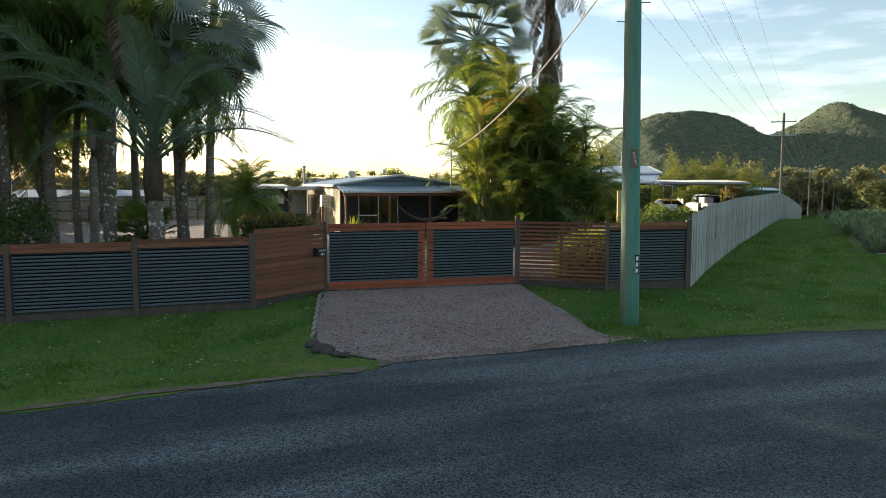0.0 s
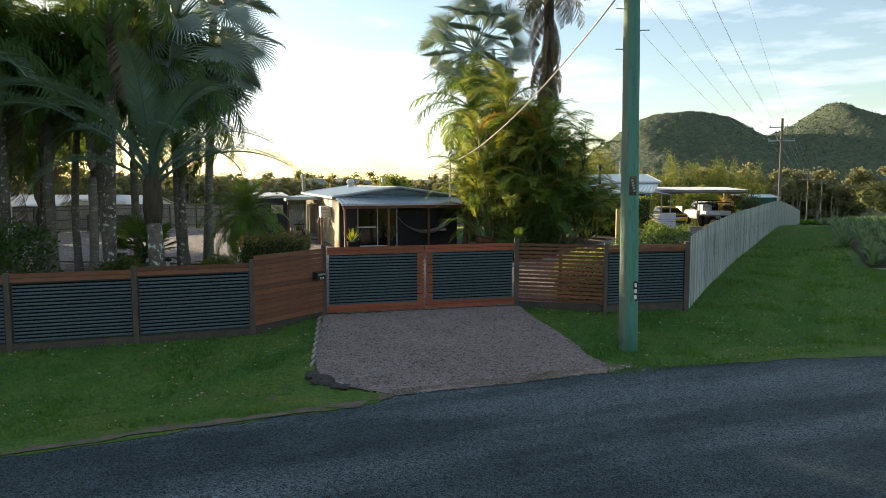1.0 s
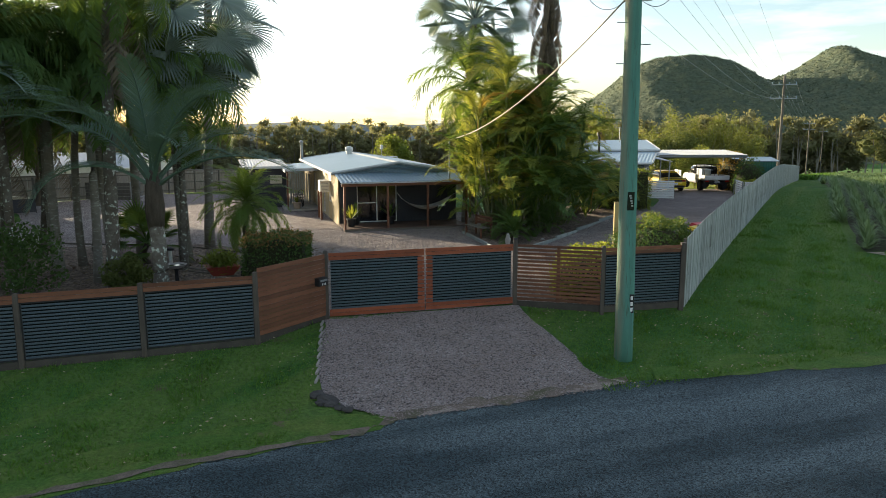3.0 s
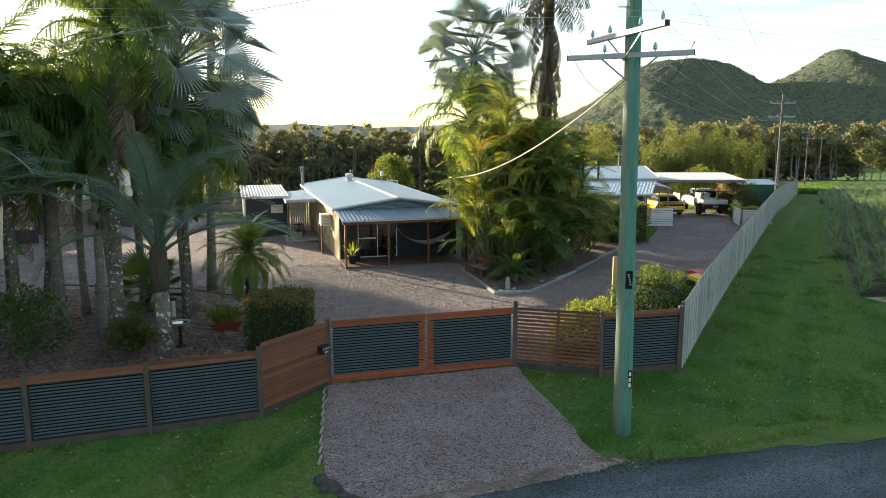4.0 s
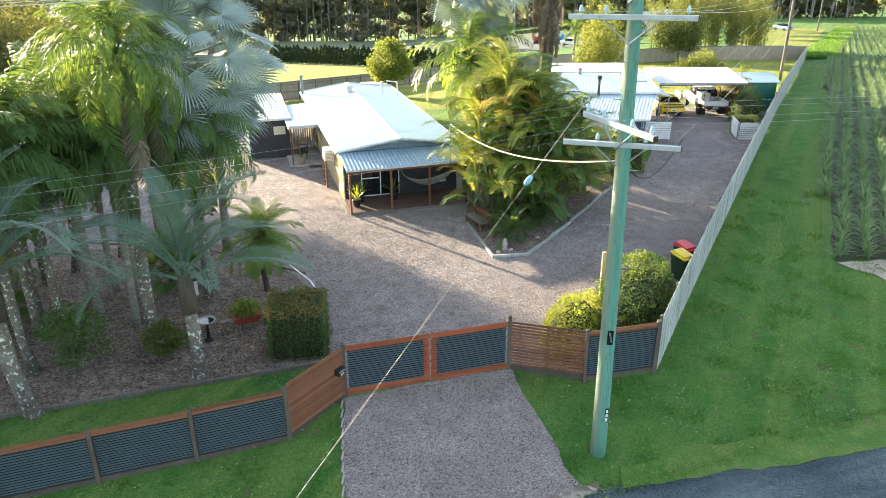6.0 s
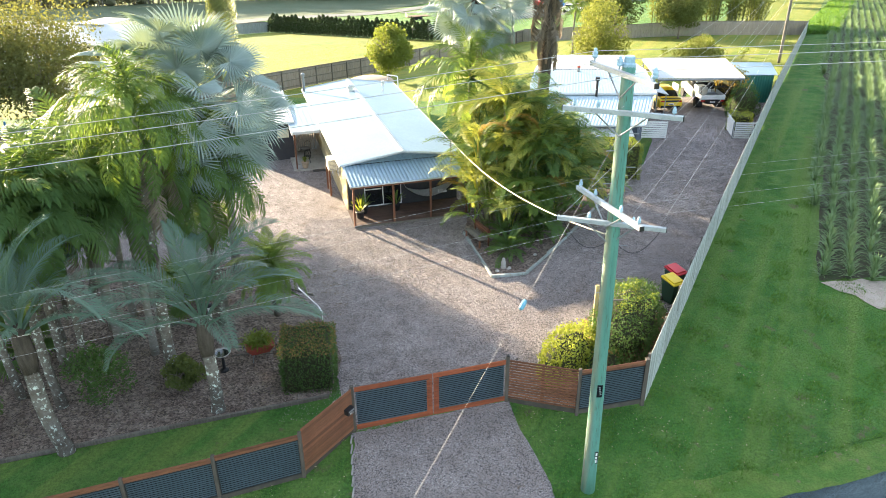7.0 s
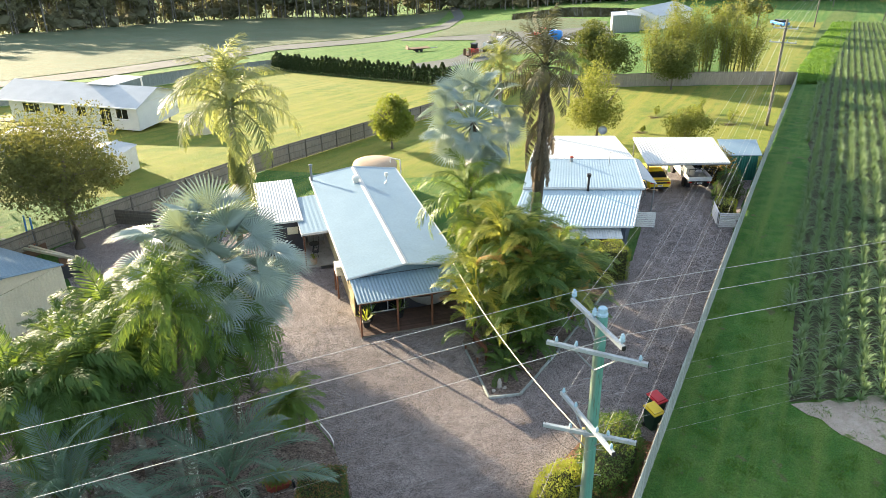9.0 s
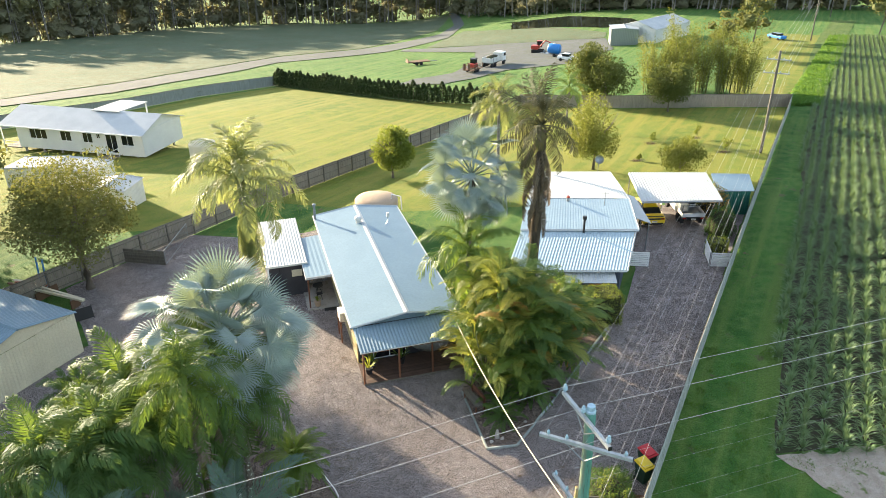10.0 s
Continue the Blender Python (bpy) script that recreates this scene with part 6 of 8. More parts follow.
hedge("round_topiary", (22.3, 51.9), 0, (2.3, 2.3, 2.5), L_HEDGE, "rounded clipped shrub against the long fence", 4200, 0.1, 7, round_top=True)
hedge("carport_vine", (22.9, 56.0), 20, (2.2, 3.4, 2.9), L_AMBER, "straggling tan creeper over the carport's corner", 3600, 0.12, 8, L_YELLOWTREE, round_top=True)
for i, (x, y, s, lab) in enumerate(((-11.4, 18.9, 1.55, "leafy green garden shrub under the palms"), (-8.85, 19.75, 0.9, "leafy green garden shrub under the palms"), (-14.6, 17.3, 1.1, "leafy green garden shrub under the palms"), (-17.4, 15.7, 1.2, "leafy green garden shrub under the palms"), (-19.6, 15.2, 1.1, "leafy green garden shrub under the palms"))):
    tree("garden_shrub", (x, y), s, (s * 0.85, s * 0.8, s * 0.75), s * 0.75, L_TREE if i % 2 else L_HEDGE, lab, 2400, 0.12, seed=70 + i, trunk_r=0.05, limbs=5, lumps=14, group="garden shrubs", category="shrub")


# ---- crop field, far land, woods and hills ----
def rosette_field():
    rng = np.random.default_rng(5)
    f, p = np.array((0.472, 0.881)), np.array((0.881, -0.472))
    P = []
    for r in range(-4, 21):
        off = 0.48 + r * 0.94
        u = np.arange(-1.3, 176, 0.58) + rng.uniform(-0.1, 0.1)
        u = u + rng.uniform(-0.08, 0.08, len(u))
        start = np.array((15.9, 27.0)) + p * off
        xy = start + f * u[:, None] + p * rng.uniform(-0.13, 0.13, len(u))[:, None]
        y = xy[:, 1]
        edge = np.interp(y, [27, 35, 45, 60, 80, 115.7, 179], [15.9, 19.7, 24.8, 32.3, 42.5, 61.7, 98.0])
        keep = (xy[:, 0] > edge - 0.05) & (xy[:, 0] < 0.66 * y + 5) & (rng.random(len(u)) > 0.03) & (y > 26.75)
        P.append(xy[keep])
    P = np.concatenate(P)
    near = P[:, 1] < 72
    for who, k, half, name in ((P[near], 38, 0.025, "crop_plants"), (P[~near], 15, 0.05, "far_crop_plants")):
        n = len(who)
        z = np.array([hgt(x, y) for x, y in who])
        az = rng.uniform(0, 6.283, (n, k))
        el = rng.uniform(0.35, 1.5, (n, k))
        s = rng.uniform(0.7, 1.2, (n, 1)) * (0.5 + 0.24 * np.sin(el)) * rng.uniform(0.8, 1.2, (n, k))
        d = np.stack([np.cos(az) * np.cos(el), np.sin(az) * np.cos(el), np.sin(el)], -1)
        w = np.stack([-np.sin(az), np.cos(az), np.zeros_like(az)], -1) * half
        c = np.concatenate([who, (z + 0.04)[:, None]], 1)[:, None, :] + d * 0.06
        mid = c + d * (s * 0.65)[..., None]
        tip = mid + (d * np.array((0.6, 0.6, 0.3)) + np.array((0, 0, -0.12))) * s[..., None]
        v = np.stack([c - w, c + w, mid - w * 0.9, mid + w * 0.9, tip], 2).reshape(-1, 3)
        b = np.arange(n * k)[:, None] * 5
        fc = np.concatenate([b + np.array([[0, 1, 3]]), b + np.array([[0, 3, 2]]), b + np.array([[2, 3, 4]])])
        ob = put(name, mesh_np(name, v, fc, L_PINE))
        tagged(ob, "rows of spiky grey-green pineapple plants", "crop", "", "stuff")


rosette_field()


def lump_shape(fine):
    bm = bmesh.new()
    bmesh.ops.create_icosphere(bm, subdivisions=fine, radius=1)
    v = np.array([tuple(q.co) for q in bm.verts])
    f = np.array([[q.index for q in g.verts] for g in bm.faces])
    bm.free()
    return v, f


LUMPS = {1: lump_shape(1), 2: lump_shape(2)}


def woods(name, spots, material, label, seed, tufts=34, size=0.6, low=0.42, trunks=0, bark=None, lumps=(6, 10), fine=2, girth=(0.2, 0.33), top=0.93):
    """Far woods: each tree's crown is a group of ragged leafy lumps with loose leaves about them; spots are (x, y, ground, height, width)."""
    rng = np.random.default_rng(seed)
    lump_v, lump_f = LUMPS[fine]
    pts, V, F, T, TF = [], [], [], [], []
    base = 0
    for x, y, z, h, w in spots:
        k = int(rng.integers(*lumps))
        up = rng.uniform(low, top, k)
        out = np.sqrt(rng.uniform(0, 1, k)) * w * 0.42 * (1.15 - 0.6 * np.clip((up - 0.6) / 0.4, 0, 1))
        az = rng.uniform(0, 6.283, k)
        cs = np.stack([x + np.cos(az) * out, y + np.sin(az) * out, z + h * up], 1)
        rad = w * rng.uniform(*girth, (k, 1)) * np.array((1, 1, 0.72))
        for c, r in zip(cs, rad):
            V.append(lump_v * r * rng.uniform(0.3, 0.8, (len(lump_v), 1)) + c)
            F.append(lump_f + base)
            base += len(lump_v)
            d = rng.normal(size=(tufts, 3))
            d /= np.linalg.norm(d, axis=1, keepdims=True)
            pts.append(c + d * r * rng.uniform(0.2, 1.35, (tufts, 1)) ** 0.6)
        for q in range(trunks):
            if rng.random() < 0.25:
                continue
            lx, ly = x + rng.uniform(-0.4, 0.4) * w, y + rng.uniform(-0.4, 0.1) * w
            r = rng.uniform(0.1, 0.2) + 0.004 * h
            tx, ty = lx + rng.normal() * 1.1, ly + rng.normal() * 0.8
            b = len(T)
            for t in (0.0, 0.35, 0.8):
                cx, cy, rr = lx + (tx - lx) * t + (rng.normal() * 0.25 if t == 0.35 else 0), ly + (ty - ly) * t, r * (1 - 0.6 * t)
                T += [(cx - rr, cy, z - 0.3 + h * t), (cx + rr * 0.6, cy - rr, z - 0.3 + h * t), (cx + rr * 0.6, cy + rr, z - 0.3 + h * t)]
            for j in (0, 3):
                TF += [(b + j, b + j + 1, b + j + 4, b + j + 3), (b + j + 1, b + j + 2, b + j + 5, b + j + 4), (b + j + 2, b + j, b + j + 3, b + j + 5)]
    ob = put(name, mesh_np(name, np.concatenate(V), np.concatenate(F), material))
    tagged(ob, label, "trees", "", "stuff")
    t = put("loose_foliage", leaves("loose_foliage", np.concatenate(pts), size, material, rng, slim=0.7), ob)
    t["kind"] = "stuff"
    if T:
        t = put("tree_trunks", mesh_np("tree_trunks", T, TF, bark or M_PALEBARK), ob)
        t["kind"] = "stuff"
    return ob


rng = np.random.default_rng(9)
EDGE = [(-330, 130), (-230, 170), (-150, 254), (-121, 337), (-77, 371), (-48, 364), (7, 390), (22, 325), (38, 286), (64, 268), (100, 260), (146, 252), (210, 240), (330, 210)]
spots, under = [], []
for row in range(3):
    for i in range(len(EDGE) - 1 if row == 0 else 7):
        a, b = np.array(EDGE[i], float), np.array(EDGE[i + 1], float)
        L = np.linalg.norm(b - a)
        for s in np.arange(0, L, 4.6 if 6 < i < 11 else 5.4 if i > 1 else 18):
            q = a + (b - a) * (s / L) + rng.uniform(-2.4, 2.4, 2) + np.array((0, row * 11.0))
            if abs(q[0] - 8.5) < 3.5 and row < 2:
                continue
            z = hgt(q[0], q[1])
            spots.append((q[0], q[1], z, rng.uniform(6.0, 11.0) + row * 0.8 - z, rng.uniform(7.5, 11)))
            if row == 0 and i < 11:
                under.append((q[0] + rng.uniform(-3, 3), q[1] + 7.0, z, rng.uniform(0.55, 0.8) * (7 - z), rng.uniform(10, 13)))
                under.append((q[0] + rng.uniform(-4, 4), q[1] + 15.0, z, rng.uniform(0.75, 1.0) * (7 - z), rng.uniform(11, 14)))
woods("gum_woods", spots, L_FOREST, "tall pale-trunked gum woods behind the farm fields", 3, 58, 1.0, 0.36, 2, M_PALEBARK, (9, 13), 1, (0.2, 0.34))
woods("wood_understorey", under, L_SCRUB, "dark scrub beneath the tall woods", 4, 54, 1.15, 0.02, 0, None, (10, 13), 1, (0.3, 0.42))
# Trees at negative x stand out of view, added to shade road and bed.
mids = [(x, y, hgt(x, y), h, w) for x, y, h, w in ((58, 150, 9, 6), (66, 160, 10, 7), (74, 172, 10, 7), (112, 186, 12, 8), (120, 180, 11, 8), (128, 186, 13, 9), (136, 178, 12, 9), (144, 182, 13, 9), (154, 178, 13, 9), (-54, 62, 9, 8), (-62, 58, 10, 9), (-68, 70, 9, 8), (-48, 48, 8, 7), (-40, 38, 8, 7), (-47, 32, 9, 8), (-38, 28, 8, 7), (-54, 42, 10, 9), (-35, 20, 8, 7), (-42, 16, 9, 8), (-37, 46, 11, 9), (-39, 53, 11, 9), (-44, 56, 12, 9), (-33, 41, 11, 9), (-36, 38, 11, 9), (-41, 43, 12, 9), (-40, 34, 11, 9), (-44, 37, 12, 9), (-34, 34, 10.5, 8), (-38, 29, 11, 9), (-46, 49, 12, 9), (-48, 44, 12, 9))]
woods("scattered_trees", mids, L_OLIVE, "broad olive-green trees by the fields, plus unseen ones added for shade", 6, 110, 0.42, 0.3, 1, M_BARK, (8, 12))


def hills():
    xs, ys = np.arange(20, 720, 2.7), np.concatenate([np.arange(520, 716, 2.7), np.arange(720, 980, 14)])
    X, Y = np.meshgrid(xs, ys)
    base = np.zeros_like(X)
    for cx, wide, high in ((207, 72, 67.5), (270, 67, 60), (373, 21.5, 38), (395, 84, 74), (118, 80, 20), (342, 37.6, 32.7), (517, 96, 49), (650, 110, 44)):
        base += (high * np.exp(-((X - cx) / wide) ** 2 - ((Y - 700) / 115) ** 2)) ** 2
    base = np.sqrt(base)
    Z = base.copy()
    for j in range(Z.shape[0]):
        for i in range(Z.shape[1]):
            q = Vector((X[j, i], Y[j, i], 0))
            gully = abs(noise.noise(Vector((X[j, i] / 46, Y[j, i] / 150, 2)))) * 9
            crown = (0.62 - noise.voronoi(q / 7.5)[0][0]) * 2.6
            Z[j, i] += (noise.noise(q / 40) * 2.5 - gully * math.sin(min(1, base[j, i] / 60) * math.pi) + crown) * min(1, base[j, i] / 20) - 4 - 44 * math.exp(-base[j, i] / 7)
    idx = np.arange(X.size).reshape(X.shape)
    f = np.stack([idx[:-1, :-1], idx[:-1, 1:], idx[1:, 1:], idx[1:, :-1]], -1).reshape(-1, 4)
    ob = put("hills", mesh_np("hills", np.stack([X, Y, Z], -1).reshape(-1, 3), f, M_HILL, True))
    tagged(ob, "two rounded forested hills beyond the fields", "hills", "", "structure")
    rng = np.random.default_rng(2)
    n = 46000
    jj, ii = rng.integers(0, 74, n), rng.integers(0, len(xs), n)
    keep = base[jj, ii] > 6
    jj, ii = jj[keep], ii[keep]
    c = np.stack([X[jj, ii], Y[jj, ii], Z[jj, ii] + 0.2], 1) + rng.uniform(-1.4, 1.4, (len(jj), 3)) * (1, 1, 0.4)
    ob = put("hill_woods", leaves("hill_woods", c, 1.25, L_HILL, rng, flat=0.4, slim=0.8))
    tagged(ob, "dark woodland covering the hills", "trees", "", "stuff")


# Hill leaves carry the same haze tint in their colour.
L_HILL = leaf("haze_tinted_hill_foliage", (0.07, 0.094, 0.06), (0.1, 0.122, 0.074), (0.08, 0.1, 0.05), 0.08, rough=0.85)
hills()
# Ridge is blue-grey because the far haze is painted into its colour.
M_RIDGE = surface("haze_tinted_ridge", (0.17, 0.205, 0.2), (0.2, 0.235, 0.225), 0.05, 0.004, rough=1.0, bump=0.0)
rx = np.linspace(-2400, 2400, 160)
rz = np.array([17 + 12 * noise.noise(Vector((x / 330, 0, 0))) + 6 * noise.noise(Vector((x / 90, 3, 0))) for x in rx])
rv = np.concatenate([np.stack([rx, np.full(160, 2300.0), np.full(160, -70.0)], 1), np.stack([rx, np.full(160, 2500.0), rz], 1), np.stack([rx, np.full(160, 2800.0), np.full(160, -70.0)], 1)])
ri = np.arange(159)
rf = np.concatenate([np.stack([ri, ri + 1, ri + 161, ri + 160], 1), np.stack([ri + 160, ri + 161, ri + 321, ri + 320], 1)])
tagged(put("backdrop_ridge", mesh_np("backdrop_ridge", rv, rf, M_RIDGE, True)), "low ridge on the horizon, coloured blue-grey for haze", "hills", "", "structure")
M_TRACK = ground_mix("grey_track", ((0.075, 0.085, 0.092), (0.1, 0.108, 0.112), (0.075, 0.088, 0.07)), (0.1, 0.6, 8.0))
sheet("far_field", [(-77.8, 127), (-66.3, 147), (-50, 187), (-44.3, 201), (-23.4, 223), (0.0, 284), (7.0, 380), (-48, 362), (-77, 369), (-121, 335), (-150, 252), (-210, 175), (-125, 105)], M_FIELD_FAR, 0.1, 6.0, "grey-green far crop field before the woods", "field", ragged=0.3)
sheet("near_crop_strip", [(-3.5, 214), (16, 206), (44, 195), (47, 206), (38, 232), (24, 246), (9, 262), (2, 238)], M_FIELD_FAR, 0.1, 4.0, "strip of grey-green crop by the farm yard", "field", ragged=0.3)
sheet("farm_track", [(-77.3, 125.2), (-65.9, 145.0), (-49.7, 184.3), (-44.0, 198.3), (-23.2, 220.3), (0.6, 262.0), (6.6, 300.0), (5.5, 430), (10.5, 430), (10.6, 296), (3.5, 244.0), (-14.0, 210.0), (-21.4, 202.4), (-40.9, 183.5), (-45.5, 167.9), (-60.7, 132.9), (-73.0, 117.7)], M_TRACK, 0.14, 3.0, "grey farm track across the paddocks", "track", ragged=0.15)
sheet("farm_yard", [(-9.0, 139), (1, 138), (9, 146), (14.3, 152), (28.4, 154), (41, 172), (44, 194), (17, 205), (-10, 214), (-11, 208), (10, 190), (8, 170), (3, 152), (-5, 146)], M_TRACK, 0.12, 3.0, "bare grey farm yard", "yard", ragged=0.3)
m, n, l, p = nodes_of("pond_water")
p.inputs["Base Color"].default_value, p.inputs["Roughness"].default_value = (0.02, 0.025, 0.02, 1), 0.05
M_WATER = m
sheet("pond", [(24, 245), (36, 236), (49, 219), (60, 216), (62, 236), (46, 264), (27, 270)], M_WATER, 0.12, 4.0, "still dark pond at the edge of the woods", "pond", ragged=0.4)
M_WEED = ground_mix("rank_grass", ((0.045, 0.1, 0.022), (0.07, 0.125, 0.026), (0.11, 0.14, 0.04)), (0.3, 1.2, 8.0), depth=0.2)
sheet("weedy_strip", [(49.6, 99.8), (53.6, 99.2), (63, 115), (99, 178), (122, 216), (116, 218), (90, 174)], M_WEED, 0.06, 2.0, "rank green grass strip beside the crop", "grass", ragged=0.2)
wv = np.random.default_rng(14)
wu = wv.uniform(0, 1, 24000) ** 1.5
wp = np.stack([51.5 + wu * 46 + wv.uniform(-2.2, 2.2, 24000), 100 + wu * 78 + wv.uniform(-1, 1, 24000), np.zeros(24000)], 1)
wp[:, 2] = [hgt(x, y) + wv.uniform(0.05, 0.6) for x, y, _ in wp]
tagged(put("rank_grass_tufts", leaves("rank_grass_tufts", wp, 0.55, L_GRASS, wv, slim=0.25)), "rank bright green grass and weeds", "grass", "", "stuff")
# Mown grass coloured yellower: the low sun on these lawns is painted in.
M_LAWN = ground_mix("sun_tinted_lawn", ((0.09, 0.135, 0.02), (0.13, 0.163, 0.024), (0.17, 0.18, 0.034)), (0.06, 0.5, 17.0), bump=0.8, depth=0.05, streak=(61.8, 0.03, 0.6, (0.185, 0.185, 0.036), 0.46))
M_VERGE = ground_mix("worn_verge_grass", ((0.058, 0.132, 0.022), (0.078, 0.15, 0.027), (0.11, 0.165, 0.036)), (0.4, 1.5, 17.0), bump=0.9, depth=0.05, spots=(2.2, 0.64, (0.14, 0.13, 0.07)))
sheet("verge", [(-40, -4.65), (-12, 6.85), (-6.1, 9.25), (-4.1, 10.3), (-2.0, 11.25), (-1.1, 11.82), (-0.95, 12.2), (-1.7, 12.35), (-2.6, 12.1), (-4.4, 11.5), (-6.5, 10.5), (-12.3, 8.0), (-40, -3.5)], M_VERGE, 0.02, 0.5, "yellower worn grass along the road edge", "grass", ragged=0.1)
sheet("verge", [(4.5, 14.05), (6.5, 14.55), (9.6, 15.05), (14, 16.25), (40, 24.9), (40, 26.3), (14, 17.5), (9.5, 16.2), (6.3, 15.6), (4.6, 14.8)], M_VERGE, 0.02, 0.5, "yellower worn grass along the road edge", "grass", ragged=0.1)
sheet("road_edge_dirt", [(-40, -4.6), (-12, 6.92), (-6.1, 9.33), (-4.1, 10.38), (-1.9, 11.33), (-2.0, 11.5), (-4.15, 10.55), (-6.15, 9.48), (-12.05, 7.05), (-40, -4.45)], M_WORN, 0.034, 0.25, "dusty dirt line along the road edge", "dirt", ragged=0.06)
sheet("dry_paddock", [(51, 103), (57, 112), (97, 181), (84, 188), (66, 160), (47, 122), (44, 104)], M_LAWN, 0.02, 2.0, "dry grass beyond the back fence, sunlit yellow put into its colour", "grass", ragged=0.3)
sheet("back_lawn", [(-16, 61), (-7.8, 75.6), (1.2, 91.9), (12.6, 112), (19, 107.4), (26.4, 102), (33.6, 99), (48.6, 98.4), (28.2, 60.2), (15, 60), (4, 58.7), (-4, 58)], M_LAWN, 0.012, 2.0, "mown lawn behind the houses, sunlit yellow put into its colour", "grass", ragged=0.1)
sheet("neighbour_lawn", [(-21.2, 54.6), (-16.8, 61), (-8.6, 75.5), (0.4, 92), (9.5, 113.3), (-13.8, 125), (-31, 139), (-42.5, 125), (-49, 112.5), (-62, 96), (-60, 60), (-40, 52)], M_LAWN, 0.012, 2.0, "mown lawn of the neighbour, sunlit yellow put into its colour", "grass", ragged=0.1)
# conifer hedge row
row = [(-31.9, 140.7), (-13.8, 126.3), (-1.7, 117.4), (9.5, 114.6)]
first = None
for (ax, ay), (bx, by) in zip(row, row[1:]):
    k = int(math.hypot(bx - ax, by - ay) / 1.05)
    for i in range(k):
        x, y = ax + (bx - ax) * i / k, ay + (by - ay) * i / k
        if first is None:
            first = thing("hedge_conifer", pose(x, y, hgt(x, y)), "dark upright conifer in a long clipped row", "tree", "conifer row")
            part("trunk", rod(bmesh.new(), (0, 0, -0.1), (0, 0, 1.6), 0.06, 0.03, 6), M_BARK, first)
            r8 = np.random.default_rng(8)
            hh = r8.uniform(0.03, 1, 900)
            aa = r8.uniform(0, 6.283, 900)
            rr = (0.72 * (1 - hh ** 2.2) + 0.08) * r8.uniform(0.6, 1.05, 900)
            put("crown", leaves("crown", np.stack([np.cos(aa) * rr, np.sin(aa) * rr, 0.1 + hh * 2.7], 1), 0.28, L_DARKTREE, r8, slim=0.5), first)
        else:
            copy_thing(first, pose(x, y, hgt(x, y), 0, 0, random.uniform(0, 360)) @ Matrix.Scale(random.uniform(0.98, 1.28), 4))

# ---- neighbours ----


def white_house():
    a, b = Vector((-50.6, 83.6, 0)), Vector((-33.5, 79.0, 0))
    ang = math.degrees(math.atan2(b.y - a.y, b.x - a.x))
    z = -2.85
    h = thing("white_house", pose(a.x, a.y, z, 0, 0, ang), "long white house on stumps with white metal roof", "house", "houses")
    W, D, F, EV, RG = 17.2, 7.6, 0.6, 3.4, 4.65
    holes = [(1.8, 4.2, 1.8, 3.0), (6.1, 7.6, 1.8, 3.0), (9.2, 10.5, 1.8, 3.0), (11.1, 11.6, 2.4, 3.0), (12.3, 13.8, 0.8, 3.0), (14.4, 16.0, 1.8, 3.0)]
    wall_with_holes((0, 0), (W, 0), F, EV, 0.12, holes, M_OFFWHITE, "wall", h)
    for i, o in enumerate(holes):
        window_part((0, 0), (W, 0), o, h, M_WHITE, 2 if o[1] - o[0] > 2 else 1, "door" if i == 4 else "window")
    wall_with_holes((W, 0), (W, D), F, EV, 0.12, [], M_OFFWHITE, "wall", h)
    wall_with_holes((W, D), (0, D), F, EV, 0.12, [], M_OFFWHITE, "wall", h)
    wall_with_holes((0, D), (0, 0), F, EV, 0.12, [], M_OFFWHITE, "wall", h)
    for x in (0.0, W - 0.06):
        bm = bmesh.new()
        v = [bm.verts.new(c) for c in ((x, 0, EV), (x, D, EV), (x, D / 2, RG), (x + 0.06, 0, EV), (x + 0.06, D, EV), (x + 0.06, D / 2, RG))]
        for q in ((0, 1, 2), (5, 4, 3), (0, 3, 4, 1), (1, 4, 5, 2), (2, 5, 3, 0)):
            bm.faces.new([v[k] for k in q])
        part("gable", bm, M_OFFWHITE, h)
    o = 0.5
    part("roof", slab([(-2.2, -o, EV - 0.12), (W + 0.45, -o, EV - 0.12), (W + 0.45, D / 2, RG + 0.06), (-2.2, D / 2, RG + 0.06)], 0.07), M_ROOF_WHITE, h)
    part("roof", slab([(-2.2, D / 2, RG + 0.06), (W + 0.45, D / 2, RG + 0.06), (W + 0.45, D + o, EV - 0.12), (-2.2, D + o, EV - 0.12)], 0.07), M_ROOF_WHITE, h)
    part("rear_wing_roof", slab([(8.4, D / 2 - 0.6, RG + 0.12), (12.2, D / 2 - 0.6, RG + 0.12), (12.2, D + 1.2, RG - 0.1), (8.4, D + 1.2, RG - 0.1)], 0.08), M_ROOF_WHITE, h)
    for x in (8.6, 12.0):
        part("wing_post", boxed((x, D + 1.0, 2.2), (0.14, 0.14, 4.6), 0.01), M_WHITE, h)
    part("gutter", boxed((W / 2 - 0.9, -o - 0.03, EV - 0.15), (W + 2.6, 0.12, 0.12), 0.01), M_WHITE, h)
    for i in range(7):
        for j in range(3):
            part("stump", boxed((0.4 + i * 2.6, 0.3 + j * 3.5, 0.1), (0.2, 0.2, 0.9), 0.0), M_CONCRETE, h)
    for x in (-2.0,):
        part("veranda_post", boxed((x, -0.3, 1.5), (0.12, 0.12, 3.0), 0.01), M_WHITE, h)
    part("veranda_floor", boxed((-1.1, D / 2, 0.45), (2.2, D, 0.12), 0.01), M_GREYPOST, h)
    for z2 in (0.9, 1.3):
        part("veranda_rail", boxed((-1.1, -0.3, z2), (2.0, 0.06, 0.06), 0.01), M_WHITE, h)
    part("landing", boxed((13.0, -0.9, 0.5), (1.8, 1.5, 0.1), 0.01), M_GREYPOST, h)
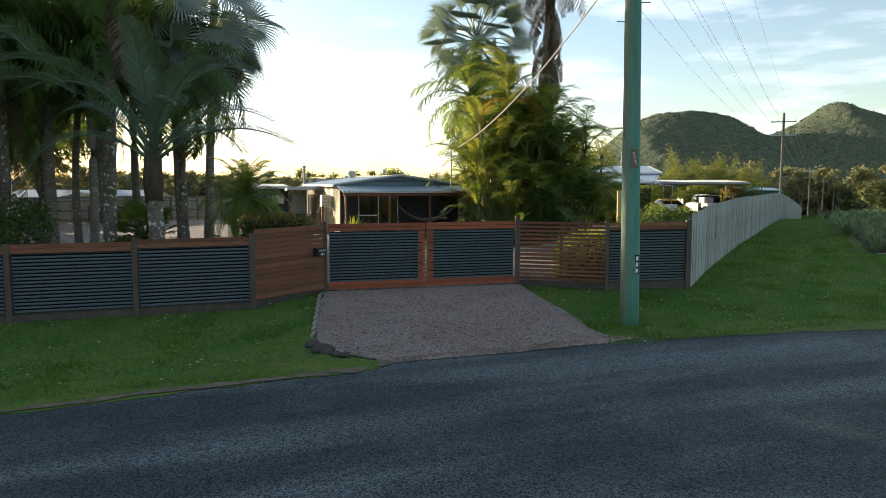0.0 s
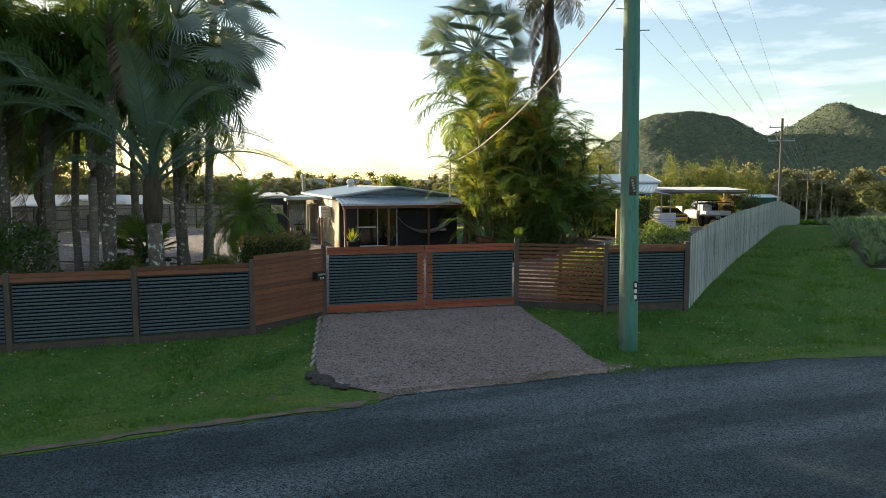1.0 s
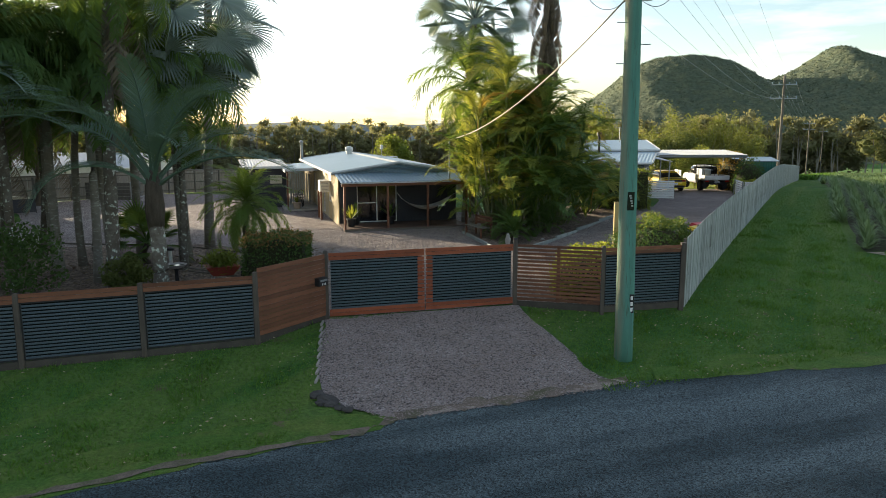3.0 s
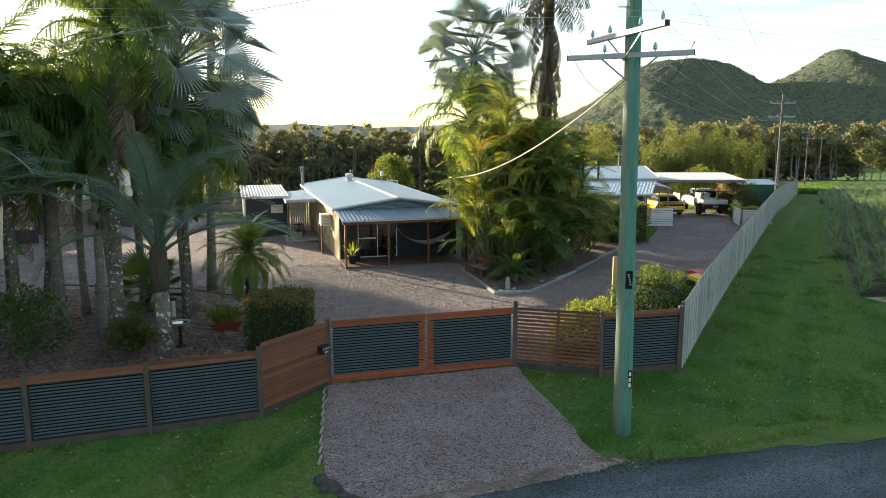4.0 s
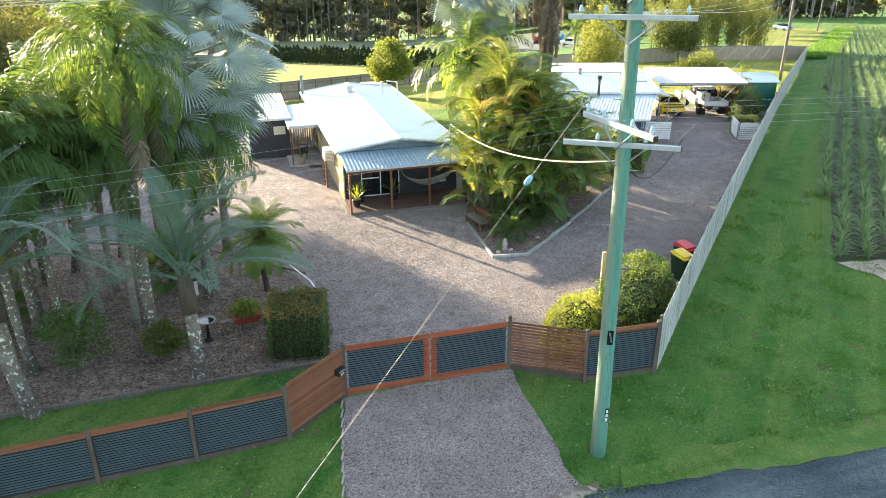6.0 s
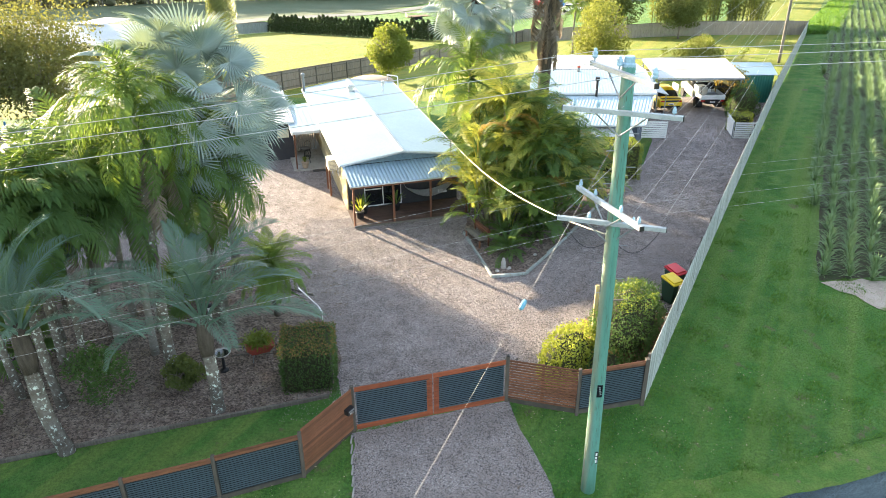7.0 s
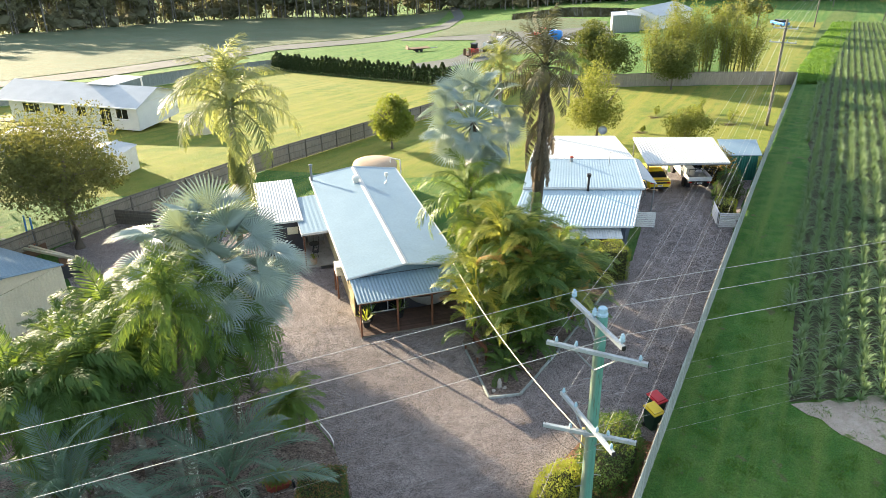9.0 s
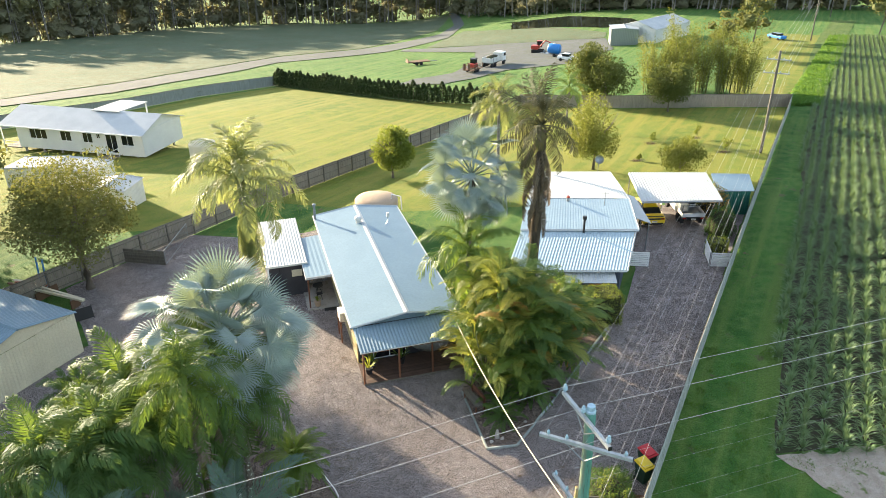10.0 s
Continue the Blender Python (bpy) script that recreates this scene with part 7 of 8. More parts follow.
    for x in (12.15, 13.85):
        for y in (-0.2, -1.6):
            part("landing_post", boxed((x, y, 0.75), (0.09, 0.09, 1.5), 0.005), M_WHITE, h)
        part("landing_rail", boxed((x, -0.9, 1.45), (0.06, 1.5, 0.07), 0.005), M_WHITE, h)
    for i in range(3):
        part("step", boxed((13.0, -1.8 - i * 0.28, 0.36 - i * 0.17), (1.2, 0.28, 0.05), 0.005), M_GREYPOST, h)


white_house()


def gable_shed(name, m, W, D, EV, RG, wall_mat, roof_mat, label, ribs=0.2, door=None):
    s = thing(name, m, label, "shed", "sheds")
    for a, b in (((0, 0), (W, 0)), ((W, 0), (W, D)), ((W, D), (0, D)), ((0, D), (0, 0))):
        ribbed((a[0], a[1], -0.1), (b[0], b[1], -0.1), (b[0], b[1], EV), (a[0], a[1], EV), ribs, 0.03, "wall", wall_mat, s)
    for y in (0.02, D - 0.05):
        bm = bmesh.new()
        v = [bm.verts.new(c) for c in ((0, y, EV), (W, y, EV), (W / 2, y, RG), (0, y + 0.03, EV), (W, y + 0.03, EV), (W / 2, y + 0.03, RG))]
        for q in ((0, 1, 2), (5, 4, 3), (0, 3, 4, 1), (1, 4, 5, 2), (2, 5, 3, 0)):
            bm.faces.new([v[k] for k in q])
        part("gable", bm, wall_mat, s)
        for x0, z0, x1, z1 in ((-0.12, EV, W / 2, RG + 0.04), (W / 2, RG + 0.04, W + 0.12, EV)):
            part("barge_flashing", rod(bmesh.new(), (x0, y, z0 + 0.02), (x1, y, z1 + 0.02), 0.07, 0.07, 4), roof_mat, s)
    ribbed((-0.15, D + 0.1, EV), (-0.15, -0.1, EV), (W / 2, -0.1, RG + 0.06), (W / 2, D + 0.1, RG + 0.06), ribs, 0.025, "roof", roof_mat, s)
    ribbed((W + 0.15, -0.1, EV), (W + 0.15, D + 0.1, EV), (W / 2, D + 0.1, RG + 0.06), (W / 2, -0.1, RG + 0.06), ribs, 0.025, "roof", roof_mat, s)
    part("ridge_cap", rod(bmesh.new(), (W / 2, -0.12, RG + 0.07), (W / 2, D + 0.12, RG + 0.07), 0.1, 0.1, 4), roof_mat, s)
    return s


gable_shed("workshop_shed", pose(-24.85, 30.15, 0, 0, 0, 64.4), 7.0, 9.0, 2.7, 3.55, M_CREAM, M_ROOF, "cream ribbed metal workshop with pale gable roof")
gable_shed("garden_shed", pose(-31.4, 59.3, -0.55, 0, 0, -8), 3.5, 3.4, 2.1, 2.35, M_OFFWHITE, M_ROOF_WHITE, "low off-white garden shed on the neighbour's lawn")
gable_shed("garden_shed", pose(-43.0, 67.0, -1.35, 0, 0, -8), 9.5, 3.5, 2.2, 2.45, M_OFFWHITE, M_ROOF_WHITE, "long low white shed behind the spreading tree")
gable_shed("farm_shed", pose(45.2, 184.0, -9.0, 0, 0, -45), 10.0, 17.0, 4.0, 5.4, M_OFFWHITE, M_ROOF_WHITE, "large white farm shed beyond the bamboo", 0.4)
gable_shed("farm_awning", pose(41.8, 178.0, -8.7, 0, 0, -8), 6.5, 6.0, 3.8, 4.0, M_STEEL, M_ROOF_WHITE, "lower lean-to shed beside the farm shed", 0.4)
for x, y in ((-27.0, 78.4),):
    tk = thing("rainwater_tank", pose(x, y, hgt(x, y)), "round cream poly rainwater tank on the neighbour's lawn", "water tank", "rainwater tanks")
    part("tank_body", lathe(bmesh.new(), [(1.45, -0.2), (1.5, 0.05), (1.5, 1.9), (1.42, 2.05), (0.9, 2.25), (0.35, 2.3)], 28), M_CREAM, tk, smooth=True)
    part("lid", lathe(bmesh.new(), [(0.34, 2.28), (0.34, 2.36), (0.05, 2.38)], 16), M_OFFWHITE, tk)


# ---- vehicles ----
def wheel(parent, c, r, w, rim_mat):
    ty = part("wheel", lathe(bmesh.new(), [(r * 0.6, -w / 2), (r * 0.93, -w / 2), (r, -w * 0.3), (r, w * 0.3), (r * 0.93, w / 2), (r * 0.6, w / 2)], 22, Matrix.Translation(c) @ Matrix.Rotation(radians(90), 4, "Y")), M_RUBBER, parent, smooth=False)
    part("rim", lathe(bmesh.new(), [(r * 0.58, -w * 0.42), (r * 0.6, -w * 0.3), (r * 0.6, w * 0.3), (r * 0.58, w * 0.42), (r * 0.2, w * 0.4)], 16, Matrix.Translation(c) @ Matrix.Rotation(radians(90), 4, "Y")), rim_mat, ty)
    return ty


def loft(sections, closed=True):
    """A skin through matching rings of points."""
    bm = bmesh.new()
    rings = [[bm.verts.new(p) for p in s] for s in sections]
    k = len(rings[0])
    for a, b in zip(rings, rings[1:]):
        for i in range(k):
            bm.faces.new((a[i], a[(i + 1) % k], b[(i + 1) % k], b[i]))
    bm.faces.new(rings[0][::-1])
    bm.faces.new(rings[-1])
    return bm


def ring(y, w, z0, z1, inset=0.12, crown=0.05):
    """A rounded cross-section of a car body at length y."""
    h = z1 - z0
    half = w / 2
    out = [(-half * 0.86, z0), (half * 0.86, z0), (half * 0.97, z0 + h * 0.2), (half, z0 + h * 0.5), (half * (1 - inset * 0.4), z0 + h * 0.82), (half * (1 - inset), z1 - 0.02), (half * 0.4, z1 + crown), (-half * 0.4, z1 + crown), (-half * (1 - inset), z1 - 0.02), (-half * (1 - inset * 0.4), z0 + h * 0.82), (-half, z0 + h * 0.5), (-half * 0.97, z0 + h * 0.2)]
    return [(x, y, z) for x, z in out]


def sedan(at, turn):
    yellow = plain("yellow_car_paint", (0.75, 0.5, 0.015), 0.28, coat=0.6)
    red = plain("red_lamp", (0.4, 0.015, 0.015), 0.2)
    c = thing("sedan_car", pose(at[0], at[1], hgt(*at) + 0.02, 0, 0, turn), "bright yellow four-door sedan parked under the carport", "car", "parked vehicles")
    part("body", loft([ring(-0.02, 1.7, 0.42, 0.86, 0.1, 0.0), ring(0.12, 1.86, 0.3, 0.98, 0.1, 0.01), ring(0.6, 1.92, 0.26, 1.05, 0.08, 0.02), ring(1.6, 1.94, 0.24, 0.97, 0.06, 0.02), ring(3.2, 1.94, 0.24, 0.95, 0.06, 0.03), ring(4.3, 1.9, 0.26, 0.9, 0.12, 0.04), ring(4.85, 1.75, 0.3, 0.78, 0.16, 0.03), ring(5.02, 1.5, 0.38, 0.66, 0.1, 0.0)]), yellow, c, smooth=True)
    part("cabin", loft([ring(0.62, 1.5, 0.95, 1.06, 0.1, 0.0), ring(1.25, 1.56, 0.93, 1.38, 0.2, 0.03), ring(1.9, 1.6, 0.92, 1.46, 0.22, 0.03), ring(2.7, 1.6, 0.92, 1.44, 0.22, 0.03), ring(3.55, 1.58, 0.92, 1.0, 0.12, 0.0)]), M_DARKGLASS, c, "dark glass", smooth=True)
    part("roof", loft([ring(1.2, 1.22, 1.37, 1.41, 0.1, 0.03), ring(1.9, 1.26, 1.45, 1.49, 0.1, 0.03), ring(2.75, 1.24, 1.43, 1.47, 0.1, 0.03)]), yellow, c, smooth=True)
    part("boot_lip", boxed((0, 0.1, 1.03), (1.5, 0.16, 0.03), 0.01), M_BLACK, c)
    part("tail_lamp_band", boxed((0, -0.02, 0.84), (1.55, 0.05, 0.13), 0.02), M_BLACK, c)
    for x in (-0.66, 0.66):
        part("tail_lamp", boxed((x, -0.045, 0.84), (0.3, 0.03, 0.09), 0.012), red, c)
        part("exhaust", rod(bmesh.new(), (x, -0.04, 0.34), (x, 0.2, 0.34), 0.055, 0.055, 10), M_STEEL, c)
        part("pillar", rod(bmesh.new(), (x * 1.02, 2.05, 0.96), (x * 0.9, 2.1, 1.45), 0.035, 0.03, 6), yellow, c)
        part("mirror", boxed((x * 1.5, 3.25, 1.02), (0.18, 0.12, 0.13), 0.03), yellow, c)
    part("bumper_insert", boxed((0, -0.01, 0.42), (1.5, 0.06, 0.16), 0.02), M_BLACK, c)
    np_ = part("number_plate", boxed((0, -0.05, 0.62), (0.4, 0.015, 0.12), 0.003), M_WHITE, c)
    part("plate_bar", boxed((0, -0.06, 0.62), (0.28, 0.006, 0.05)), M_BLACK, np_)
    for x in (-0.84, 0.84):
        for y in (1.0, 4.05):
            wheel(c, (x, y, 0.35), 0.35, 0.25, M_BLACK)
    return c


def ute(at, turn):
    white = plain("white_car_paint", (0.75, 0.75, 0.74), 0.3, coat=0.5)
    red = plain("red_tail_lamp", (0.4, 0.015, 0.015), 0.2)
    c = thing("utility_truck", pose(at[0], at[1], hgt(*at) + 0.02, 0, 0, turn), "white tray-back utility truck with racks and ladder frame", "truck", "parked vehicles")
    part("chassis", boxed((0, 2.6, 0.62), (0.9, 5.0, 0.18), 0.02), M_BLACK, c)
    part("cab", loft([ring(2.0, 1.78, 0.55, 1.15, 0.05, 0.02), ring(2.1, 1.84, 0.5, 1.2, 0.05, 0.02), ring(3.6, 1.84, 0.5, 1.2, 0.06, 0.03), ring(4.9, 1.8, 0.55, 1.15, 0.1, 0.04), ring(5.3, 1.6, 0.6, 1.0, 0.12, 0.02)]), white, c, smooth=True)
    part("cab_glass", loft([ring(2.05, 1.6, 1.15, 1.74, 0.16, 0.02), ring(3.5, 1.62, 1.15, 1.78, 0.16, 0.02), ring(4.15, 1.56, 1.15, 1.22, 0.1, 0.0)]), M_DARKGLASS, c, "dark glass", smooth=True)
    part("cab_roof", loft([ring(2.02, 1.36, 1.73, 1.79, 0.1, 0.03), ring(3.4, 1.36, 1.77, 1.83, 0.1, 0.03)]), white, c, smooth=True)
    part("tray_floor", boxed((0, 1.0, 0.9), (1.86, 2.0, 0.08), 0.01), M_STEEL, c)
    part("tailgate", boxed((0, 0.0, 1.06), (1.86, 0.05, 0.3), 0.01), white, c)
    for x in (-0.92, 0.92):
        part("drop_side", boxed((x, 1.0, 1.06), (0.04, 2.0, 0.3), 0.01), white, c)
        part("rack_post", rod(bmesh.new(), (x, 0.1, 1.2), (x, 0.1, 1.85), 0.03, 0.03, 8), M_BLACK, c)
        part("rack_post", rod(bmesh.new(), (x, 1.9, 1.2), (x, 1.9, 1.95), 0.03, 0.03, 8), M_BLACK, c)
        part("tail_lamp", boxed((x * 0.8, -0.04, 0.8), (0.26, 0.05, 0.1), 0.01), red, c)
        part("mudflap", boxed((x * 0.82, 0.35, 0.42), (0.3, 0.02, 0.42), 0.004), M_BLACK, c)
    part("toolbox", boxed((-0.55, 1.3, 1.35), (0.7, 1.1, 0.6), 0.03), M_STEEL, c, "grey tool locker")
    part("rack_bar", rod(bmesh.new(), (-0.92, 0.1, 1.85), (0.92, 0.1, 1.85), 0.03, 0.03, 8), M_BLACK, c)
    part("rack_bar", rod(bmesh.new(), (-0.92, 1.9, 1.95), (0.92, 1.9, 1.95), 0.03, 0.03, 8), M_BLACK, c)
    for i in range(7):
        part("headboard_bar", rod(bmesh.new(), (-0.85 + i * 0.28, 1.95, 1.0), (-0.85 + i * 0.28, 1.95, 1.95), 0.015, 0.015, 6), M_BLACK, c)
    part("open_door", boxed((-1.25, 2.75, 1.05), (0.07, 1.0, 0.9), 0.03, Matrix.Translation((-0.35, 0.2, 0)) @ Matrix.Rotation(radians(10), 4, "Z")), white, c, "cab door standing open")
    np_ = part("number_plate", boxed((0, -0.05, 0.72), (0.38, 0.015, 0.12), 0.003), M_WHITE, c)
    part("plate_bar", boxed((0, -0.06, 0.72), (0.26, 0.006, 0.05)), M_BLACK, np_)
    for x in (-0.8, 0.8):
        for y in (1.15, 4.3):
            wheel(c, (x, y, 0.4), 0.4, 0.27, M_STEEL)
    return c


sedan((17.45, 53.4), 3)
ute((20.65, 53.6), 0)


def far_machine(kind, at, turn, label, category, bits, wheels=()):
    t = thing(kind, pose(at[0], at[1], hgt(*at) + 0.08, 0, 0, turn), label, category, "farm machines")
    for nm, c, s, mat in bits:
        part(nm, boxed(c, s, min(s) * 0.15), mat, t)
    for c, r in wheels:
        wheel(t, c, r, 0.3, M_STEEL)
    return t


M_RED = plain("red_machine_paint", (0.42, 0.05, 0.03), 0.45)
M_BLUE = plain("blue_machine_paint", (0.02, 0.2, 0.55), 0.4)
M_RUST = plain("rusty_brown_steel", (0.16, 0.09, 0.05), 0.8)
def tip_truck(at, turn):
    t = far_machine("tip_truck", at, turn, "white tip truck loaded with soil in the farm yard", "truck", (("cab", (0, 2.7, 1.75), (2.2, 1.7, 2.0), M_WHITE), ("windscreen", (0, 3.57, 2.15), (1.9, 0.06, 0.75), M_DARKGLASS), ("grille", (0, 3.57, 1.2), (1.5, 0.06, 0.5), M_BLACK), ("bumper", (0, 3.6, 0.7), (2.2, 0.2, 0.3), M_STEEL), ("chassis", (0, 0.4, 0.85), (0.9, 6.6, 0.3), M_BLACK), ("tray_floor", (0, -0.8, 1.15), (2.3, 4.6, 0.12), M_STEEL), ("headboard", (0, 1.5, 1.9), (2.3, 0.1, 1.5), M_OFFWHITE), ("tailgate", (0, -3.1, 1.7), (2.3, 0.1, 1.0), M_OFFWHITE)), [((x, y, 0.5), 0.5) for x in (-1, 1) for y in (2.6, -1.2, -2.4)])
    for x in (-1.15, 1.15):
        part("tray_side", boxed((x, -0.8, 1.7), (0.08, 4.5, 1.0), 0.01), M_OFFWHITE, t)
        part("side_window", boxed((x * 0.965, 2.8, 2.2), (0.06, 0.9, 0.65), 0.01), M_DARKGLASS, t)
        for y in (-2.2, -0.8, 0.6):
            part("tray_rib", boxed((x * 1.05, y, 1.7), (0.07, 0.1, 1.0), 0.005), M_STEEL, t)
    bm = bmesh.new()
    bmesh.ops.create_icosphere(bm, subdivisions=3, radius=1, matrix=Matrix.Translation((0, -0.8, 2.0)) @ Matrix.Diagonal((1.0, 2.0, 0.5, 1)))
    part("load", bm, M_SOIL, t)


def crate_trailer(at, turn):
    t = far_machine("crate_trailer", at, turn, "brown steel-sided trailer carrying a small digger", "trailer", (("deck", (0, 0, 0.7), (2.3, 4.4, 0.14), M_RUST), ("drawbar", (0, 2.9, 0.6), (0.15, 1.6, 0.12), M_STEEL), ("loaded_body", (0.1, 0.2, 1.4), (1.3, 1.8, 0.8), M_RED), ("loaded_cab", (-0.1, 0.5, 2.2), (1.1, 1.2, 1.0), M_DARKGLASS), ("cab_roof", (-0.1, 0.5, 2.75), (1.2, 1.3, 0.1), M_BLACK)), [((x, y, 0.4), 0.4) for x in (-1, 1) for y in (-0.5, 0.5)])
    for x in (-1.12, 1.12):
        for j in range(3):
            part("side_rail", boxed((x, 0, 1.0 + j * 0.35), (0.06, 4.3, 0.1), 0.01), M_RUST, t)
        for y in (-2.1, -1.05, 0, 1.05, 2.1):
            part("stake", boxed((x, y, 1.25), (0.09, 0.09, 1.1), 0.01), M_RUST, t)
    for x in (-0.6, 0.6):
        part("ramp", boxed((x, -2.3, 1.4), (0.5, 0.1, 1.4), 0.01), M_RUST, t)


def excavator(at, turn):
    t = far_machine("excavator", at, turn, "small red tracked excavator in the farm yard", "excavator", (("track", (-0.85, 0, 0.38), (0.5, 2.7, 0.75), M_RUBBER), ("track", (0.85, 0, 0.38), (0.5, 2.7, 0.75), M_RUBBER), ("body", (0.25, -0.6, 1.3), (1.7, 1.7, 0.9), M_RED), ("cab", (-0.5, 0.35, 1.95), (0.95, 1.2, 1.4), M_DARKGLASS), ("cab_roof", (-0.5, 0.35, 2.7), (1.05, 1.3, 0.1), M_RED), ("blade", (0, 1.7, 0.45), (2.1, 0.12, 0.5), M_STEEL)))
    for a, b, r in (((0.45, 0.4, 1.2), (0.45, 1.9, 3.0), 0.17), ((0.45, 1.9, 3.0), (0.45, 3.1, 2.6), 0.15), ((0.45, 3.1, 2.6), (0.45, 3.4, 1.0), 0.13)):
        part("boom", rod(bmesh.new(), a, b, r, r * 0.8, 6), M_RED, t)
    part("bucket", boxed((0.45, 3.3, 0.65), (0.7, 0.6, 0.6), 0.1), M_STEEL, t)


def tank_trailer(at, turn):
    t = far_machine("tank_trailer", at, turn, "blue round tank on a low trailer in the farm yard", "trailer", (("deck", (0, 0.2, 0.6), (2.0, 3.8, 0.15), M_STEEL), ("drawbar", (0, 2.8, 0.55), (0.12, 1.6, 0.1), M_STEEL)), (((-0.95, -0.4, 0.38), 0.38), ((0.95, -0.4, 0.38), 0.38)))
    part("tank", lathe(bmesh.new(), [(0.3, -1.5), (0.95, -1.35), (1.1, -1.1), (1.1, 1.1), (0.95, 1.35), (0.3, 1.5)], 24, pose(0, 0, 1.75, 90, 0, 0)), M_BLUE, t, smooth=True)
    part("hatch", rod(bmesh.new(), (0, 0, 2.8), (0, 0, 3.0), 0.25, 0.22, 14), M_WHITE, t)


tip_truck((12.2, 160.0), -35)
crate_trailer((7.2, 152.5), -35)
far_machine("flat_trailer", (-4.9, 171.7), -70, "low rusty flat trailer on the grass", "trailer", (("deck", (0, 0, 0.75), (2.0, 5.6, 0.18), M_RUST), ("drawbar", (0, 3.8, 0.6), (0.15, 2.2, 0.12), M_STEEL), ("frame", (0, -2.6, 1.1), (1.9, 0.12, 0.7), M_RUST)), (((-1, -0.6, 0.4), 0.4), ((1, -0.6, 0.4), 0.4), ((-1, 0.5, 0.4), 0.4), ((1, 0.5, 0.4), 0.4)))
excavator((24.2, 178.0), 250)
tank_trailer((26.7, 168.0), 60)
far_machine("farm_ute", (28.2, 158.0), 60, "small white farm ute parked in the yard", "car", (("body", (0, 0, 0.75), (1.75, 4.6, 0.6), M_WHITE), ("cab", (0, 0.4, 1.3), (1.5, 1.7, 0.6), M_DARKGLASS), ("cab_roof", (0, 0.4, 1.62), (1.4, 1.4, 0.08), M_WHITE)), (((-0.8, 1.4, 0.35), 0.35), ((0.8, 1.4, 0.35), 0.35), ((-0.8, -1.4, 0.35), 0.35), ((0.8, -1.4, 0.35), 0.35)))
far_machine("farm_car", (80.5, 174.5), 20, "pale parked car beyond the bamboo", "car", (("body", (0, 0, 0.7), (1.75, 4.4, 0.6), M_BLUE), ("cab", (0, 0, 1.2), (1.5, 2.2, 0.55), M_DARKGLASS)), (((-0.8, 1.3, 0.33), 0.33), ((0.8, 1.3, 0.33), 0.33), ((-0.8, -1.3, 0.33), 0.33), ((0.8, -1.3, 0.33), 0.33)))


# ---- garden things ----
def edging(name, pts, label, material=None, high=0.14, wide=0.09):
    e = thing(name, Matrix(), label, "edging", "garden edging")
    for a, b in zip(pts, pts[1:]):
        m = along(a, b)
        L = math.hypot(b[0] - a[0], b[1] - a[1])
        n = max(1, round(L / 2.4))
        for i in range(n):
            c = m @ Vector((L * (i + 0.5) / n, 0, 0))
            part("sleeper", boxed((L * (i + 0.5) / n, 0, hgt(c.x, c.y) + high / 2), (L / n - 0.01, wide, high), 0.01, m), material or M_GREYPOST, e)
    return e


edging("bed_edging", [(-20, 14.2), (-13.2, 16.35), (-8.8, 17.75), (-3.95, 19.25)], "grey timber edging along the mulch bed")
edging("bed_edging", [(1.0, 31.9), (2.1, 27.35), (3.6, 27.55), (5.9, 30.9), (10.2, 37.7)], "grey timber edging round the palm bed", M_PALING)
edging("lawn_edging", [(-5.5, 26.0), (-10.4, 28.6), (-16.0, 29.4)], "thin timber edging behind the palms", None, 0.08, 0.05)
sheet("lawn_strip", [(-20, 10.6), (-13.2, 12.75), (-8.6, 14.3), (-4.3, 15.9), (-3.2, 17.4), (-3.95, 19.15), (-8.8, 17.65), (-13.2, 16.25), (-20, 14.1)], M_GRASS, 0.034, 0.6, "narrow grass strip behind the front fence", "grass", ragged=0.03)


def bird_bath(at):
    b = thing("bird_bath", pose(at[0], at[1], hgt(*at) + 0.03), "grey bird bath on a slim pedestal in the mulch", "bird bath")
    part("pedestal", lathe(bmesh.new(), [(0.16, 0), (0.15, 0.05), (0.06, 0.1), (0.05, 0.55), (0.09, 0.66)], 14), M_BLACK, b)
    part("bowl", lathe(bmesh.new(), [(0.08, 0.64), (0.25, 0.7), (0.31, 0.77), (0.29, 0.775), (0.22, 0.73), (0.02, 0.715)], 20), M_CONCRETE, b)
    part("water", lathe(bmesh.new(), [(0.01, 0.735), (0.25, 0.738), (0.25, 0.742), (0.01, 0.742)], 20), M_WATER, b)


bird_bath((-7.85, 20.8))
wb = thing("wheelbarrow_planter", pose(-6.75, 21.6, 0.03, 0, 0, 25), "rusty red wheelbarrow planted with grassy leaves", "wheelbarrow")
bm = bmesh.new()
v = [bm.verts.new(c) for c in ((-0.3, -0.25, 0.3), (0.3, -0.25, 0.3), (0.3, 0.25, 0.3), (-0.3, 0.25, 0.3), (-0.5, -0.36, 0.58), (0.5, -0.36, 0.58), (0.5, 0.36, 0.58), (-0.5, 0.36, 0.58))]
for q in ((0, 3, 2, 1), (0, 1, 5, 4), (1, 2, 6, 5), (2, 3, 7, 6), (3, 0, 4, 7), (4, 5, 6, 7)):
    bm.faces.new([v[k] for k in q])
part("tray", bm, plain("faded_red_steel", (0.28, 0.05, 0.03), 0.6), wb)
for s in (-0.24, 0.24):
    part("handle", rod(bmesh.new(), (0.45, s * 0.4, 0.2), (-1.0, s * 1.2, 0.55), 0.025, 0.025, 8), M_GREYPOST, wb)
    part("leg", rod(bmesh.new(), (-0.25, s, 0.35), (-0.32, s, 0.0), 0.02, 0.02, 6), M_STEEL, wb)
wheel(wb, (0.62, 0, 0.18), 0.18, 0.08, M_STEEL).matrix_basis = Matrix()
